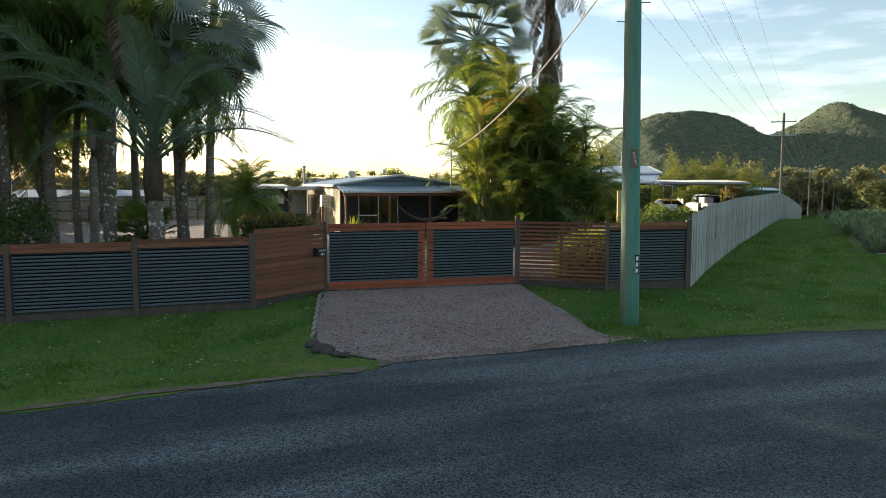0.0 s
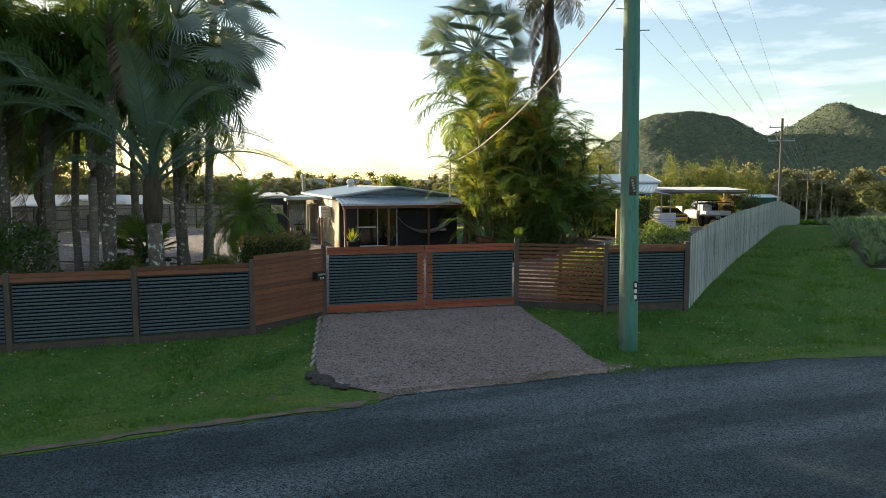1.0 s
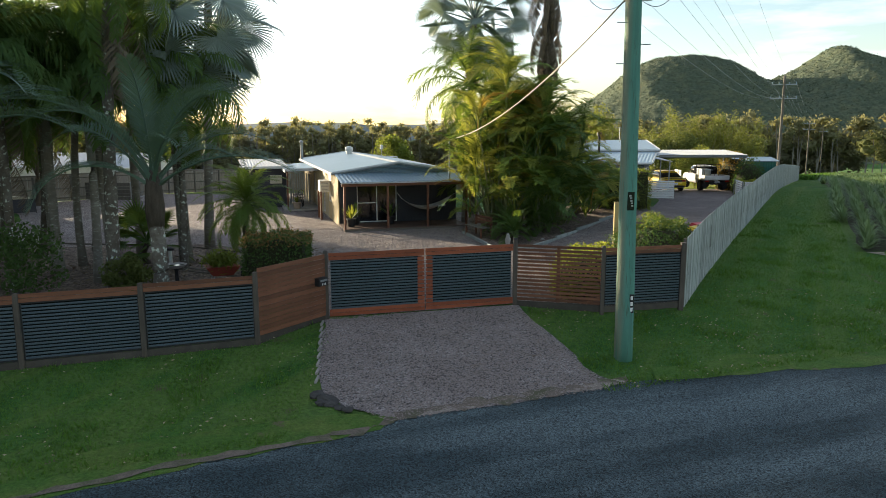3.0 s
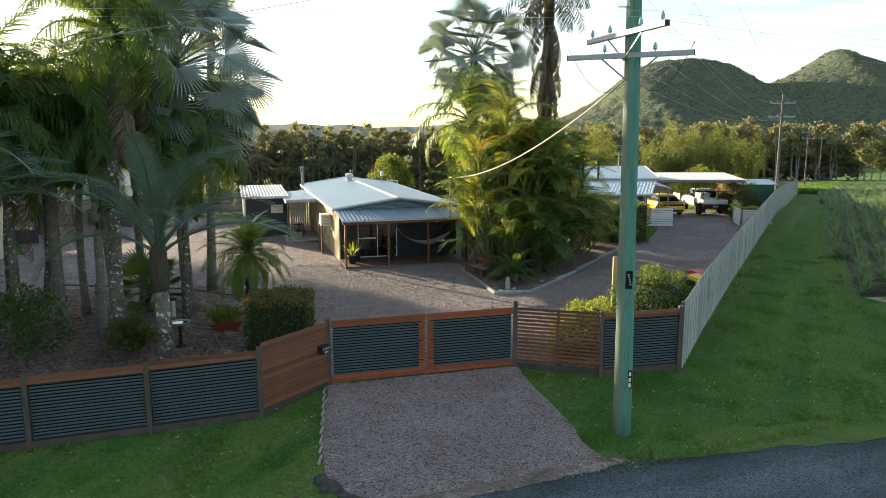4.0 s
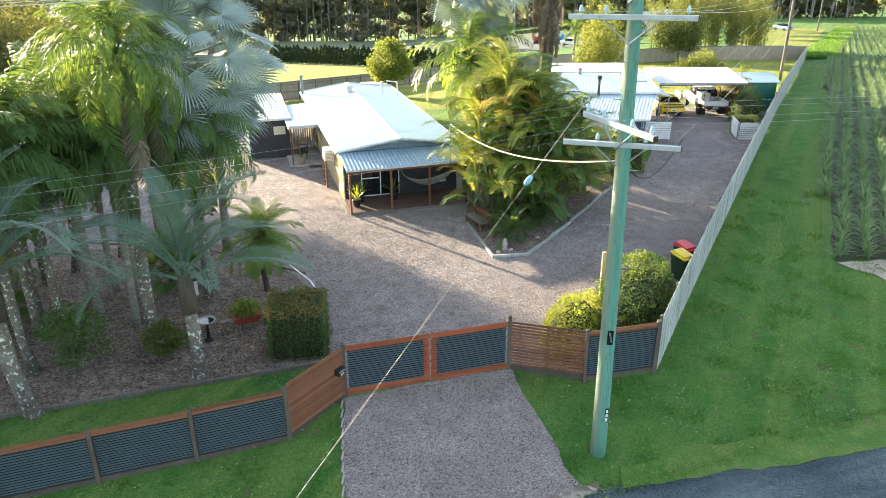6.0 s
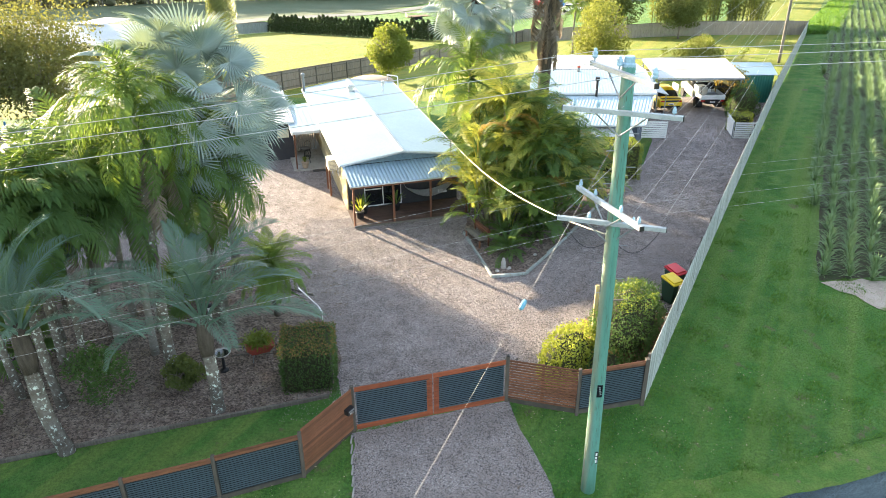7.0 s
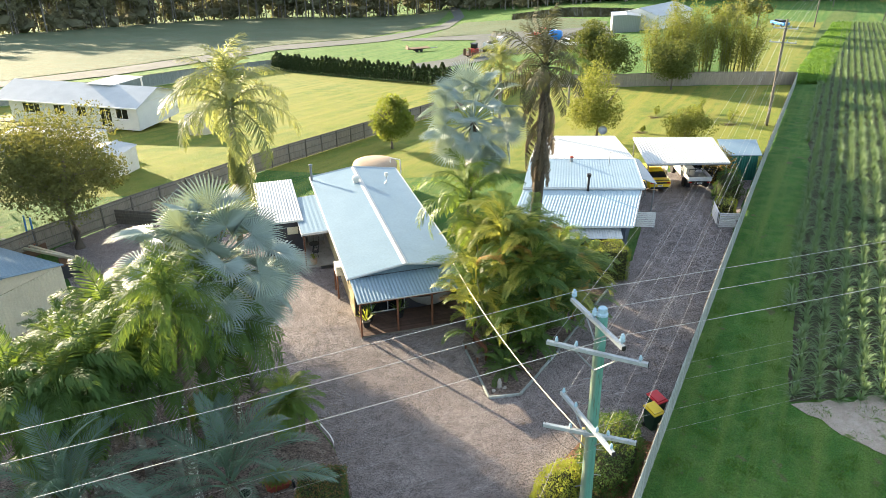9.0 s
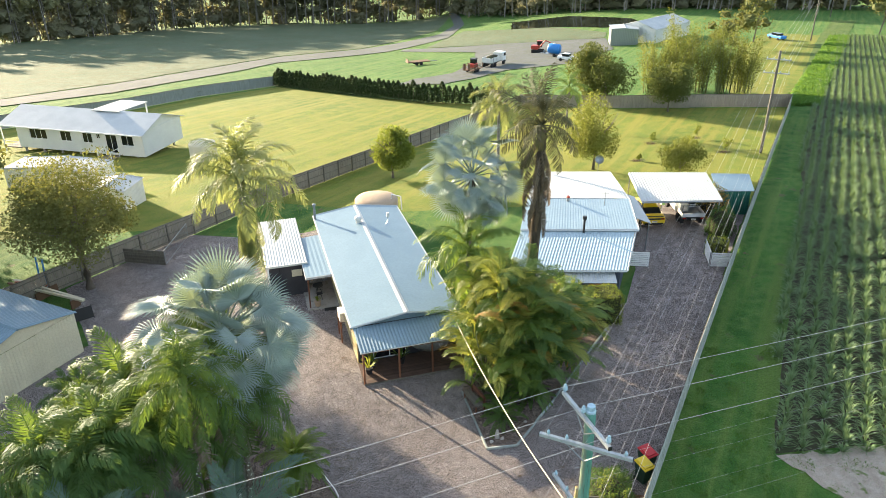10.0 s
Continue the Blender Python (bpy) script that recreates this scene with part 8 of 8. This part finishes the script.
r5 = np.random.default_rng(5)
put("planting", leaves("planting", r5.normal(size=(500, 3)) * (0.25, 0.18, 0.13) + (0, 0, 0.74), 0.32, L_ROUND, r5, slim=0.15), wb)
pl = thing("bollard_light", pose(-9.3, 24.2, 0.02), "short pale garden bollard under the palms", "bollard")
part("stem", rod(bmesh.new(), (0, 0, 0), (0, 0, 0.6), 0.07, 0.06, 12), M_OFFWHITE, pl)
part("top", lathe(bmesh.new(), [(0.05, 0.6), (0.14, 0.62), (0.14, 0.68), (0.03, 0.72)], 14), M_BLACK, pl)
pipe = part("hose_rail", tube(bmesh.new(), [(-6.1, 26.0, 0.4), (-5.05, 24.5, 0.42), (-4.85, 24.1, 0.4), (-4.85, 24.1, 0.02)], [0.03] * 4, 8), M_WHITE, None, smooth=True)
tagged(pipe, "white bent pipe rail at the drive's edge", "rail")


def bench(at, turn):
    b = thing("garden_bench", pose(at[0], at[1], hgt(*at) + 0.04, 0, 0, turn), "weathered timber bench in the palm bed", "bench")
    for i in range(4):
        part("seat_slat", boxed((0, -0.2 + i * 0.12, 0.43), (1.5, 0.1, 0.03), 0.005), M_GREYPOST, b)
    for i in range(3):
        part("back_slat", boxed((0, 0.3, 0.56 + i * 0.13), (1.5, 0.03, 0.1), 0.005), M_MERBAU, b)
    for x in (-0.65, 0.65):
        for y in (-0.2, 0.28):
            part("leg", boxed((x, y, 0.21 if y < 0 else 0.45), (0.07, 0.07, 0.42 if y < 0 else 0.9), 0.005), M_MERBAU, b)


bench((1.58, 30.85), -64)
st = part("garden_statue", lathe(bmesh.new(), [(0.18, 0), (0.18, 0.06), (0.12, 0.1), (0.15, 0.25), (0.17, 0.4), (0.1, 0.52), (0.11, 0.6), (0.07, 0.7), (0.01, 0.73)], 16), M_CONCRETE, None, smooth=True, m=pose(2.65, 28.2, hgt(2.65, 28.2) + 0.03) @ Matrix.Scale(0.7, 4))
tagged(st, "small pale stone garden ornament in the bed", "statue")
for i in range(9):
    rr = random.Random(i)
    bm = bmesh.new()
    bmesh.ops.create_icosphere(bm, subdivisions=2, radius=(0.1 + rr.random() * 0.08) * (0.85 if i < 5 else 0.7))
    for vv in bm.verts:
        vv.co *= 1 + 0.75 * noise.noise(vv.co * 7 + Vector((i * 7, 0, 0)))
        vv.co.z *= 0.6
        vv.co.x *= 1.8 if i == 0 else 1
    x, y = ((-2.2, 12.9), (-1.9, 12.6), (-2.42, 13.12), (-1.75, 12.48), (-2.3, 12.75), (2.9, 28.1), (2.35, 27.9), (4.2, 29.3), (5.3, 31.0))[i]
    tagged(part("rock", bm, M_ROCK if i < 5 else M_CONCRETE, None, smooth=False, m=pose(x, y, hgt(x, y) + 0.05, 0, 0, i * 50 - (42 if i == 0 else 0))), "rough dark rock at the drive's edge" if i < 5 else "pale rough stone in the garden bed", "rock", "edge rocks")
kerb = thing("drive_kerb", Matrix(), "thin pale stone edging beside the gravel apron", "kerb")
for i in range(0, 9):
    t = i / 8
    x, y = -2.98 + 0.42 * t, 17.2 - 3.3 * t
    part("kerb_stone", boxed((x, y, hgt(x, y) + 0.02), (0.05, 0.37, 0.06), 0.015, None), M_CONCRETE, kerb)
gp = thing("garden_post", pose(5.5, 22.4, 0.05), "tall yellowed timber post with a bracket arm", "post")
part("post", boxed((0, 0, 1.15), (0.13, 0.13, 2.5), 0.01), surface("yellowed_timber", (0.38, 0.3, 0.13), (0.32, 0.25, 0.11), 40, 3, rough=0.8, bump=0.2, depth=0.004), gp)
part("bracket_arm", boxed((0.6, 0.1, 1.72), (1.1, 0.05, 0.06), 0.005), M_GREYPOST, gp)
part("hanging_lamp", lathe(bmesh.new(), [(0.01, 1.66), (0.03, 1.55), (0.05, 1.4), (0.15, 1.32), (0.14, 1.3), (0.02, 1.3)], 12, Matrix.Translation((0.75, 0.1, 0))), M_GREYPOST, gp)


def wheelie_bin(at, turn, lid_mat, label):
    b = thing("wheelie_bin", pose(at[0], at[1], hgt(*at) + 0.02, 0, 0, turn), label, "bin", "wheelie bins")
    green = plain("dark_green_bin", (0.012, 0.045, 0.025), 0.5)
    bm = bmesh.new()
    lo = [bm.verts.new((x * 0.22, y * 0.24, 0.05)) for x, y in ((-1, -1), (1, -1), (1, 1), (-1, 1))]
    hi = [bm.verts.new((x * 0.29, y * 0.35, 0.98)) for x, y in ((-1, -1), (1, -1), (1, 1), (-1, 1))]
    bm.faces.new(lo[::-1])
    bm.faces.new(hi)
    for i in range(4):
        bm.faces.new((lo[i], lo[(i + 1) % 4], hi[(i + 1) % 4], hi[i]))
    part("body", bm, green, b)
    part("lid", box(boxed((0, 0, 0), (0.64, 0.78, 0.07), 0.025), (0, 0.02, 0.05), (0.52, 0.64, 0.08), 0.03), lid_mat, b, m=pose(0, 0, 1.03, 9, 0, 0))
    part("handle", rod(bmesh.new(), (-0.25, 0.4, 0.97), (0.25, 0.4, 0.97), 0.02, 0.02, 8), green, b)
    for x in (-0.25, 0.25):
        part("wheel", rod(bmesh.new(), (x - 0.03, 0.27, 0.1), (x + 0.03, 0.27, 0.1), 0.1, 0.1, 12), M_RUBBER, b)


wheelie_bin((9.2, 25.1), 28, plain("yellow_bin_lid", (0.7, 0.5, 0.02), 0.45), "dark green wheelie bin with yellow lid")
wheelie_bin((9.55, 25.9), 28, plain("red_bin_lid", (0.5, 0.02, 0.03), 0.45), "dark green wheelie bin with red lid")


def potted_plant(m, label, tall=0.5, leaf_mat=None, pot=None):
    p = thing("potted_plant", m, label, "potted plant", "potted plants")
    part("pot", lathe(bmesh.new(), [(0.13, 0), (0.17, 0.03), (0.22, 0.34), (0.24, 0.36), (0.22, 0.38), (0.02, 0.36)], 16), pot or M_BLACK, p)
    for i in range(16):
        a, e = i * 2.4, radians(35 + 50 * random.random())
        d = Vector((math.cos(a) * math.cos(e), math.sin(a) * math.cos(e), math.sin(e)))
        s = Vector((-math.sin(a), math.cos(a), 0)) * 0.035
        bm = bmesh.new()
        q = [Vector((0, 0, 0.36)), Vector((0, 0, 0.36)) + d * tall * 0.6, Vector((0, 0, 0.32)) + d * tall + Vector((0, 0, -0.08))]
        v = [bm.verts.new(c) for c in (q[0] - s * 0.5, q[0] + s * 0.5, q[1] + s, q[2], q[1] - s)]
        bm.faces.new(v)
        part("leaf", bm, leaf_mat or L_ROUND, p)


potted_plant(H1 @ pose(0.45, 0.75, 0.13), "spiky variegated plant in a black pot on the deck", 0.85, L_GOLDHEDGE)
potted_plant(H1 @ pose(0.75, 1.3, 0.13), "dark spiky plant in a black pot on the deck", 0.9, L_GREENPALM)
potted_plant(H1 @ pose(2.45, 1.2, 0.13), "leafy plant in a black pot by the door", 0.9, L_GREENPALM)
potted_plant(H1 @ pose(-1.35, 9.2, 0.12), "bushy plant in a brown pot on the patio", 0.5, L_ROUND, M_TANK)

# hammock
hm = thing("hammock", H1 @ pose(0, 0, 0), "pale cloth hammock slung across the veranda", "hammock")
vs, fs, n, k = [], [], 16, 5
for i in range(n + 1):
    t = i / n
    wv_ = 0.06 + 0.42 * math.sin(math.pi * t) ** 0.7
    z = 1.35 - 0.62 * (1 - (2 * t - 1) ** 2) + 0.12 * t
    for j in range(k + 1):
        s = j / k * 2 - 1
        vs.append((3.0 + 2.55 * t, 1.15 + s * wv_, z + 0.16 * s * s * math.sin(math.pi * t)))
for i in range(n):
    for j in range(k):
        a = i * (k + 1) + j
        fs.append((a, a + 1, a + k + 2, a + k + 1))
M_CLOTH = surface("pale_hammock_cloth", (0.52, 0.5, 0.46), (0.44, 0.42, 0.39), 60, 6, rough=0.9, bump=0.2, depth=0.004)
put("cloth", mesh_np("cloth", vs, fs, M_CLOTH, True), hm)
part("pillow", boxed((4.95, 1.1, 0.98), (0.42, 0.34, 0.1), 0.045, None), M_OFFWHITE, hm, "pale pillow")
for a, b in (((3.0, 1.15, 1.35), (2.9, 2.02, 1.65)), ((5.55, 1.15, 1.47), (5.88, 0.4, 1.75))):
    part("cord", rod(bmesh.new(), a, b, 0.012, 0.012, 6), M_OFFWHITE, hm)

# patio table and chairs
tb = thing("patio_table", H1 @ pose(-1.1, 10.8, 0.11), "small dark metal bistro table on the patio", "table")
part("top", lathe(bmesh.new(), [(0.02, 0.68), (0.34, 0.68), (0.35, 0.7), (0.34, 0.72), (0.02, 0.72)], 20), M_BLACK, tb)
for i in range(3):
    a = i * 2.09
    part("leg", rod(bmesh.new(), (math.cos(a) * 0.28, math.sin(a) * 0.28, 0), (math.cos(a) * 0.05, math.sin(a) * 0.05, 0.68), 0.018, 0.018, 6), M_BLACK, tb)
ch = thing("patio_chair", H1 @ pose(-1.1, 10.1, 0.11), "dark metal bistro chair beside the table", "chair", "patio chairs")
part("seat", lathe(bmesh.new(), [(0.02, 0.43), (0.2, 0.43), (0.21, 0.45), (0.02, 0.46)], 14), M_BLACK, ch)
for i in range(4):
    a = math.pi / 4 + i * math.pi / 2
    part("leg", rod(bmesh.new(), (math.cos(a) * 0.22, math.sin(a) * 0.22, 0), (math.cos(a) * 0.15, math.sin(a) * 0.15, 0.43), 0.014, 0.014, 6), M_BLACK, ch)
part("backrest", tube(bmesh.new(), [(-0.18, -0.18, 0.44), (-0.17, -0.24, 0.8), (0, -0.26, 0.9), (0.17, -0.24, 0.8), (0.18, -0.18, 0.44)], [0.015] * 5, 6), M_BLACK, ch)
copy_thing(ch, H1 @ pose(-0.9, 11.5, 0.11, 0, 0, 170))
mat_ = part("doormat", boxed((-0.6, 8.75, 0.03), (0.75, 0.4, 0.03), 0.005), M_BLACK, None, m=H1)
tagged(mat_, "dark doormat before the patio step", "mat")
sc = part("gas_bottle", lathe(bmesh.new(), [(0.15, 0), (0.18, 0.05), (0.18, 1.1), (0.1, 1.25), (0.05, 1.3)], 16), M_OFFWHITE, None, smooth=True, m=H1 @ pose(6.35, 6.5, 0.0))
tagged(sc, "tall white gas bottle against the cottage wall", "gas bottle")

# timber stack, blue posts and pen by the workshop
stack = thing("timber_stack", pose(-26.6, 42.6, 0.02, 0, 0, -25.5), "long pale beams and rusty boards stacked on trestles", "timber")
for i in range(2):
    part("beam", boxed((0.65, 0.1 - i * 0.3, 0.72), (4.8, 0.16, 0.16), 0.01, pose(0, 0, 0, 0, 0, 4 * i)), M_CREAM, stack)
for i in range(9):
    part("board", boxed((-2.3 + random.uniform(-0.3, 0.3), 0.9 - (i % 5) * 0.28, 0.66 + 0.06 * (i // 5)), (2.6, 0.2, 0.045), 0.006, pose(0, 0, 0, 0, 0, random.uniform(-5, 22))), M_REDWOOD if i % 3 == 0 else M_RUST if i % 3 == 1 else M_CREAM, stack)
for x in (-2.4, -0.8, 2.2):
    part("trestle", boxed((x, 0.2 if x < 0 else 0, 0.31), (0.12, 1.7 if x < 0 else 0.7, 0.6), 0.01), M_RUST, stack)
for i, (x, y) in enumerate(((-27.95, 44.5), (-28.6, 44.9))):
    tagged(part("blue_post", rod(bmesh.new(), (x, y, 0), (x + 0.15, y, 2.2), 0.06, 0.06, 10), M_BLUE), "bright blue steel post near the fence", "post", "blue posts")
pen = thing("timber_pen", Matrix(), "low grey sleeper pen against the neighbour's fence", "enclosure")
for a, b in (((-24.6, 48.4), (-20.6, 47.7)), ):
    m = along(a, b)
    for i in range(5):
        part("sleeper", boxed((2.0, 0, 0.12 + i * 0.23), (4.0, 0.06, 0.21), 0.01, m), M_GREYPOST, pen)
gate2 = thing("wire_gate", Matrix(), "grey steel mesh gate beside the pen", "gate")
a, b = Vector((-20.6, 47.7, 0)), Vector((-20.5, 52.6, 0))
for z in (0.1, 1.2):
    part("rail", rod(bmesh.new(), a + Vector((0, 0, z)), b + Vector((0, 0, z)), 0.025, 0.025, 8), M_STEEL, gate2)
for i in range(26):
    t = i / 25
    q = a + (b - a) * t
    part("wire", rod(bmesh.new(), q + Vector((0, 0, 0.1)), q + Vector((0, 0, 1.2)), 0.022 if i in (0, 12, 25) else 0.008, None, 6), M_STEEL, gate2)
rack = thing("steel_frame", pose(-23.4, 40.15, 0.02, 0, 0, 36), "dark steel mesh frame propped on the gravel", "frame")
for x in (-0.55, 0.55):
    part("stile", rod(bmesh.new(), (x, -0.25, 0), (x, 0.1, 0.85), 0.025, 0.025, 6), M_BLACK, rack)
    part("prop", rod(bmesh.new(), (x, 0.4, 0), (x, 0.1, 0.85), 0.018, 0.018, 6), M_BLACK, rack)
part("panel", boxed((0, 0, 0), (1.08, 0.03, 0.78), 0.005, pose(0, -0.07, 0.44, -22.4)), M_BLACK, rack)
# small fixture by the satellite mast behind the second house
dish = thing("satellite_dish", pose(16.4, 70.4, hgt(16.4, 70.4)), "small grey satellite dish on a short mast", "dish")
part("mast", rod(bmesh.new(), (0, 0, 0), (0, 0, 1.3), 0.03, 0.03, 8), M_STEEL, dish)
part("dish", lathe(bmesh.new(), [(0.02, 0), (0.3, 0.06), (0.45, 0.16), (0.46, 0.17), (0.3, 0.08), (0.02, 0.02)], 20, pose(0, -0.1, 1.35, 60, 0, 0)), M_STEEL, dish)

# ---- grass blades, fallen leaves, loose stones ----


# Blade colour yellowed to carry the sunlight on the back lawns.
L_LAWN = leaf("sun_tinted_lawn_blade", (0.115, 0.165, 0.02), (0.16, 0.19, 0.028), (0.38, 0.4, 0.04), 0.4, rough=0.6)


def blades(name, inside, area, count, high, material, label, seed):
    rng = np.random.default_rng(seed)
    x0, x1, y0, y1 = area
    xy = np.stack([rng.uniform(x0, x1, count), rng.uniform(y0, y1, count)], 1)
    xy = xy[[inside(x, y) for x, y in xy]]
    n = len(xy)
    z = np.array([hgt(x, y) for x, y in xy])
    a = rng.uniform(0, 6.283, n)
    h = high * rng.uniform(0.4, 1.3, n)
    w = np.stack([np.cos(a), np.sin(a), np.zeros(n)], 1) * (0.011 if high < 0.1 else 0.02)
    lean = np.stack([rng.normal(size=n), rng.normal(size=n), np.zeros(n)], 1) * h[:, None] * 0.5
    c = np.stack([xy[:, 0], xy[:, 1], z], 1)
    v = np.stack([c - w, c + w, c + lean + np.stack([np.zeros(n), np.zeros(n), h], 1)], 1).reshape(-1, 3)
    ob = put(name, mesh_np(name, v, np.arange(3 * n).reshape(n, 3), material))
    return tagged(ob, label, "grass", "", "stuff")


def on_verge(x, y):
    if road_side(x, y) < 0.12:
        return False
    if x < GL[0] + 0.3:
        t = (x - FP[0][0]) / (FP[-1][0] - FP[0][0])
        fy = FP[0][1] + (FP[-1][1] - FP[0][1]) * t if x < FP[-1][0] else FP[-1][1] + (x - FP[-1][0]) * 1.47
        return y < fy + 0.05 and not (x > -3.0 and y > 12.0 + (-1.7 - x) * 4.2)
    if x < 2.0:
        return False
    edge = 2.45 + (17.2 - y) * 0.17 if y < 17.2 else 2.1
    fence_y = 18.85 if x < 6.6 else 18.9 + (x - 6.55) / 0.523
    field_x = np.interp(y, [27, 60, 80], [15.7, 32.0, 42.2]) if y > 27 else 60
    return x > edge + 0.2 and y < fence_y - 0.05 and x < field_x


def thinning(x, y):
    return on_verge(x, y) and (y < 20 or (math.sin(x * 127.1 + y * 311.7) * 43758.5) % 1.0 > (y - 20) / 38)


blades("verge_grass", thinning, (-14, 32, 8, 58), 620000, 0.055, L_GRASS, "short mown verge grass between road and fence", 1)


def tufty(x, y):
    return on_verge(x, y) and (road_side(x, y) < 0.45 or noise.noise(Vector((x * 0.9, y * 0.9, 4))) > 0.2)


blades("grass_tufts", tufty, (-14, 26, 8, 36), 170000, 0.11, L_GRASS, "longer grass tufts along the road's edge", 2)


def back_lawn(x, y):
    left = np.interp(y, [53, 75, 91, 112], [-20.0, -7.6, 1.4, 12.9])
    right = 6.6 + (y - 19.0) * 0.523
    own = left < x < right - 0.3 and y < 98 and not (15 < x < 27.5 and y < 60.2) and not (x < 15 and y < 58.5 and x > 3)
    other = x < left - 0.3 and x > -60 and y < 112 and not (-52 < x < -30 and 78 < y < 94) and y > 50 + max(0, (-x - 22)) * 0.3
    return own or other


ob = blades("back_lawn_grass", back_lawn, (-58, 46, 52, 112), 170000, 0.075, L_LAWN, "mown grass of the back lawns, sunlit yellow put into its colour", 6)
rl = np.random.default_rng(12)
pts = []
while len(pts) < 720:
    x, y = rl.uniform(-13, 14), rl.uniform(8.5, 21)
    if on_verge(x, y) and rl.random() < (0.9 if noise.noise(Vector((x * 0.5, y * 0.8, 0))) > 0.05 else 0.15):
        pts.append((x, y, hgt(x, y) + 0.05))
L_LITTER = leaf("pale_fallen_leaf", (0.42, 0.38, 0.27), (0.3, 0.22, 0.13), (0.3, 0.25, 0.15), 0.15, rough=0.7)
tagged(put("leaf_litter", leaves("leaf_litter", pts, 0.068, L_LITTER, rl, flat=0.8, slim=0.45)), "pale dry leaves fallen on the verge", "leaves", "", "stuff")
rm = np.random.default_rng(13)
mp = np.stack([rm.uniform(-20, -4, 5000), rm.uniform(14.5, 28.5, 5000), np.zeros(5000)], 1)
mp = mp[(mp[:, 1] > 19.2 + (mp[:, 0] + 4) * 0.32) & (mp[:, 1] < 29 + (mp[:, 0] + 9) * 0.9)]
mp[:, 2] = 0.05
tagged(put("bark_litter", leaves("bark_litter", mp, 0.11, L_DEAD, rm, flat=0.7, slim=0.4)), "brown bark and dead leaf litter on the bed", "mulch", "", "stuff")


def stones(name, inside, area, count, size, material, label, seed):
    """Loose stones: small squashed tetra-like chips lying on the ground."""
    rng = np.random.default_rng(seed)
    x0, x1, y0, y1 = area
    xy = np.stack([rng.uniform(x0, x1, count), rng.uniform(y0, y1, count)], 1)
    xy = xy[[inside(x, y) for x, y in xy]]
    n = len(xy)
    z = np.array([hgt(x, y) for x, y in xy]) + 0.028
    s = size * rng.uniform(0.5, 1.5, n)
    v = np.zeros((n, 5, 3))
    a = rng.uniform(0, 6.283, n)
    for k in range(4):
        b = a + k * math.pi / 2 + rng.uniform(-0.4, 0.4, n)
        v[:, k] = np.stack([xy[:, 0] + np.cos(b) * s, xy[:, 1] + np.sin(b) * s, z - 0.004], 1)
    v[:, 4] = np.stack([xy[:, 0] + rng.uniform(-0.4, 0.4, n) * s, xy[:, 1] + rng.uniform(-0.4, 0.4, n) * s, z + s * 0.8], 1)
    b = np.arange(n)[:, None] * 5
    f = np.concatenate([b + np.array([[k, (k + 1) % 4, 4]]) for k in range(4)])
    return tagged(put(name, mesh_np(name, v.reshape(-1, 3), f, material)), label, "gravel", "", "stuff")


def on_apron(x, y):
    left = np.interp(y, [12.1, 13.2, 14, 17.5], [-1.0, -2.25, -2.5, -2.9])
    right = np.interp(y, [13.4, 15, 17.2, 19], [3.5, 3.0, 2.45, 2.0])
    return left < x < right and road_side(x, y) > 0.3 and y < 17.6 + (x + 2.9) * 0.286


def on_yard(x, y):
    return y > 18.2 + (x + 2.9) * 0.25 and x > -5.5 + (y - 19) * -0.12 and x < 6.5 + (y - 19.5) * 0.5 and not (1.0 < x and y > 27.0 + abs(x - 2.8) * 0.9 and y > 28) and not (3 < x < 9 and 19 < y < 24.5 and x > 3.2 + (y - 19.4) * 0.3)


M_CHIP = leaf("gravel_chip", (0.2, 0.16, 0.145), (0.34, 0.29, 0.265), (0.1, 0.1, 0.1), 0.0, rough=0.95)
stones("apron_gravel", on_apron, (-3, 4, 11.4, 19), 30000, 0.016, M_CHIP, "loose grey-brown gravel on the apron", 3)
stones("yard_gravel", on_yard, (-7, 12, 18, 34), 42000, 0.019, M_CHIP, "loose brown gravel over the yard", 4)
sheet("worn_edge", [(-2.0, 11.3), (-1.2, 11.72), (-0.45, 12.4), (1.5, 13.0), (3.4, 13.85), (3.95, 14.1), (3.75, 14.2), (3.2, 14.1), (1.4, 13.3), (-0.6, 12.7), (-1.1, 12.0), (-2.0, 11.45)], M_WORN, 0.03, 0.16, "pale worn dirt where drive meets road", "dirt", ragged=0.17)


# ---- long fences last ----
LF = [(6.62, 19.02), (49.3, 98.7)]
paling_fence("paling_fence", LF, 1.93, M_PALING, "long grey weathered paling fence beside the lawn", 300, slots=(44, 45, 74, 75, 110, 111, 150, 151), capped=False)
fence_post(CR, 0, 1.72, bpy.data.objects["front_fence.001"], 0.13)
paling_fence("back_fence", [(12.8, 112.4), (19.2, 107.7), (26.4, 102.3), (33.6, 99.3), (49.2, 98.8)], 1.8, M_PALING_IN, "brown paling fence across the back lawn", 0, 0.12)
paling_fence("neighbour_fence", [(12.7, 112.3), (1.2, 91.35), (-7.8, 75.0), (-16.0, 60.5), (-20.25, 53.3), (-27.3, 43.5), (-34.0, 33.0)], 1.7, M_PALING_IN, "brown timber paling fence with dark posts", 0, 0.12)
paling_fence("far_fence", [(-64.0, 95.0), (-49.7, 113.5), (-43.0, 126.9), (-32.2, 140.6)], 1.9, M_PALING, "pale far paling fence beyond the white house", 0, 0.14)
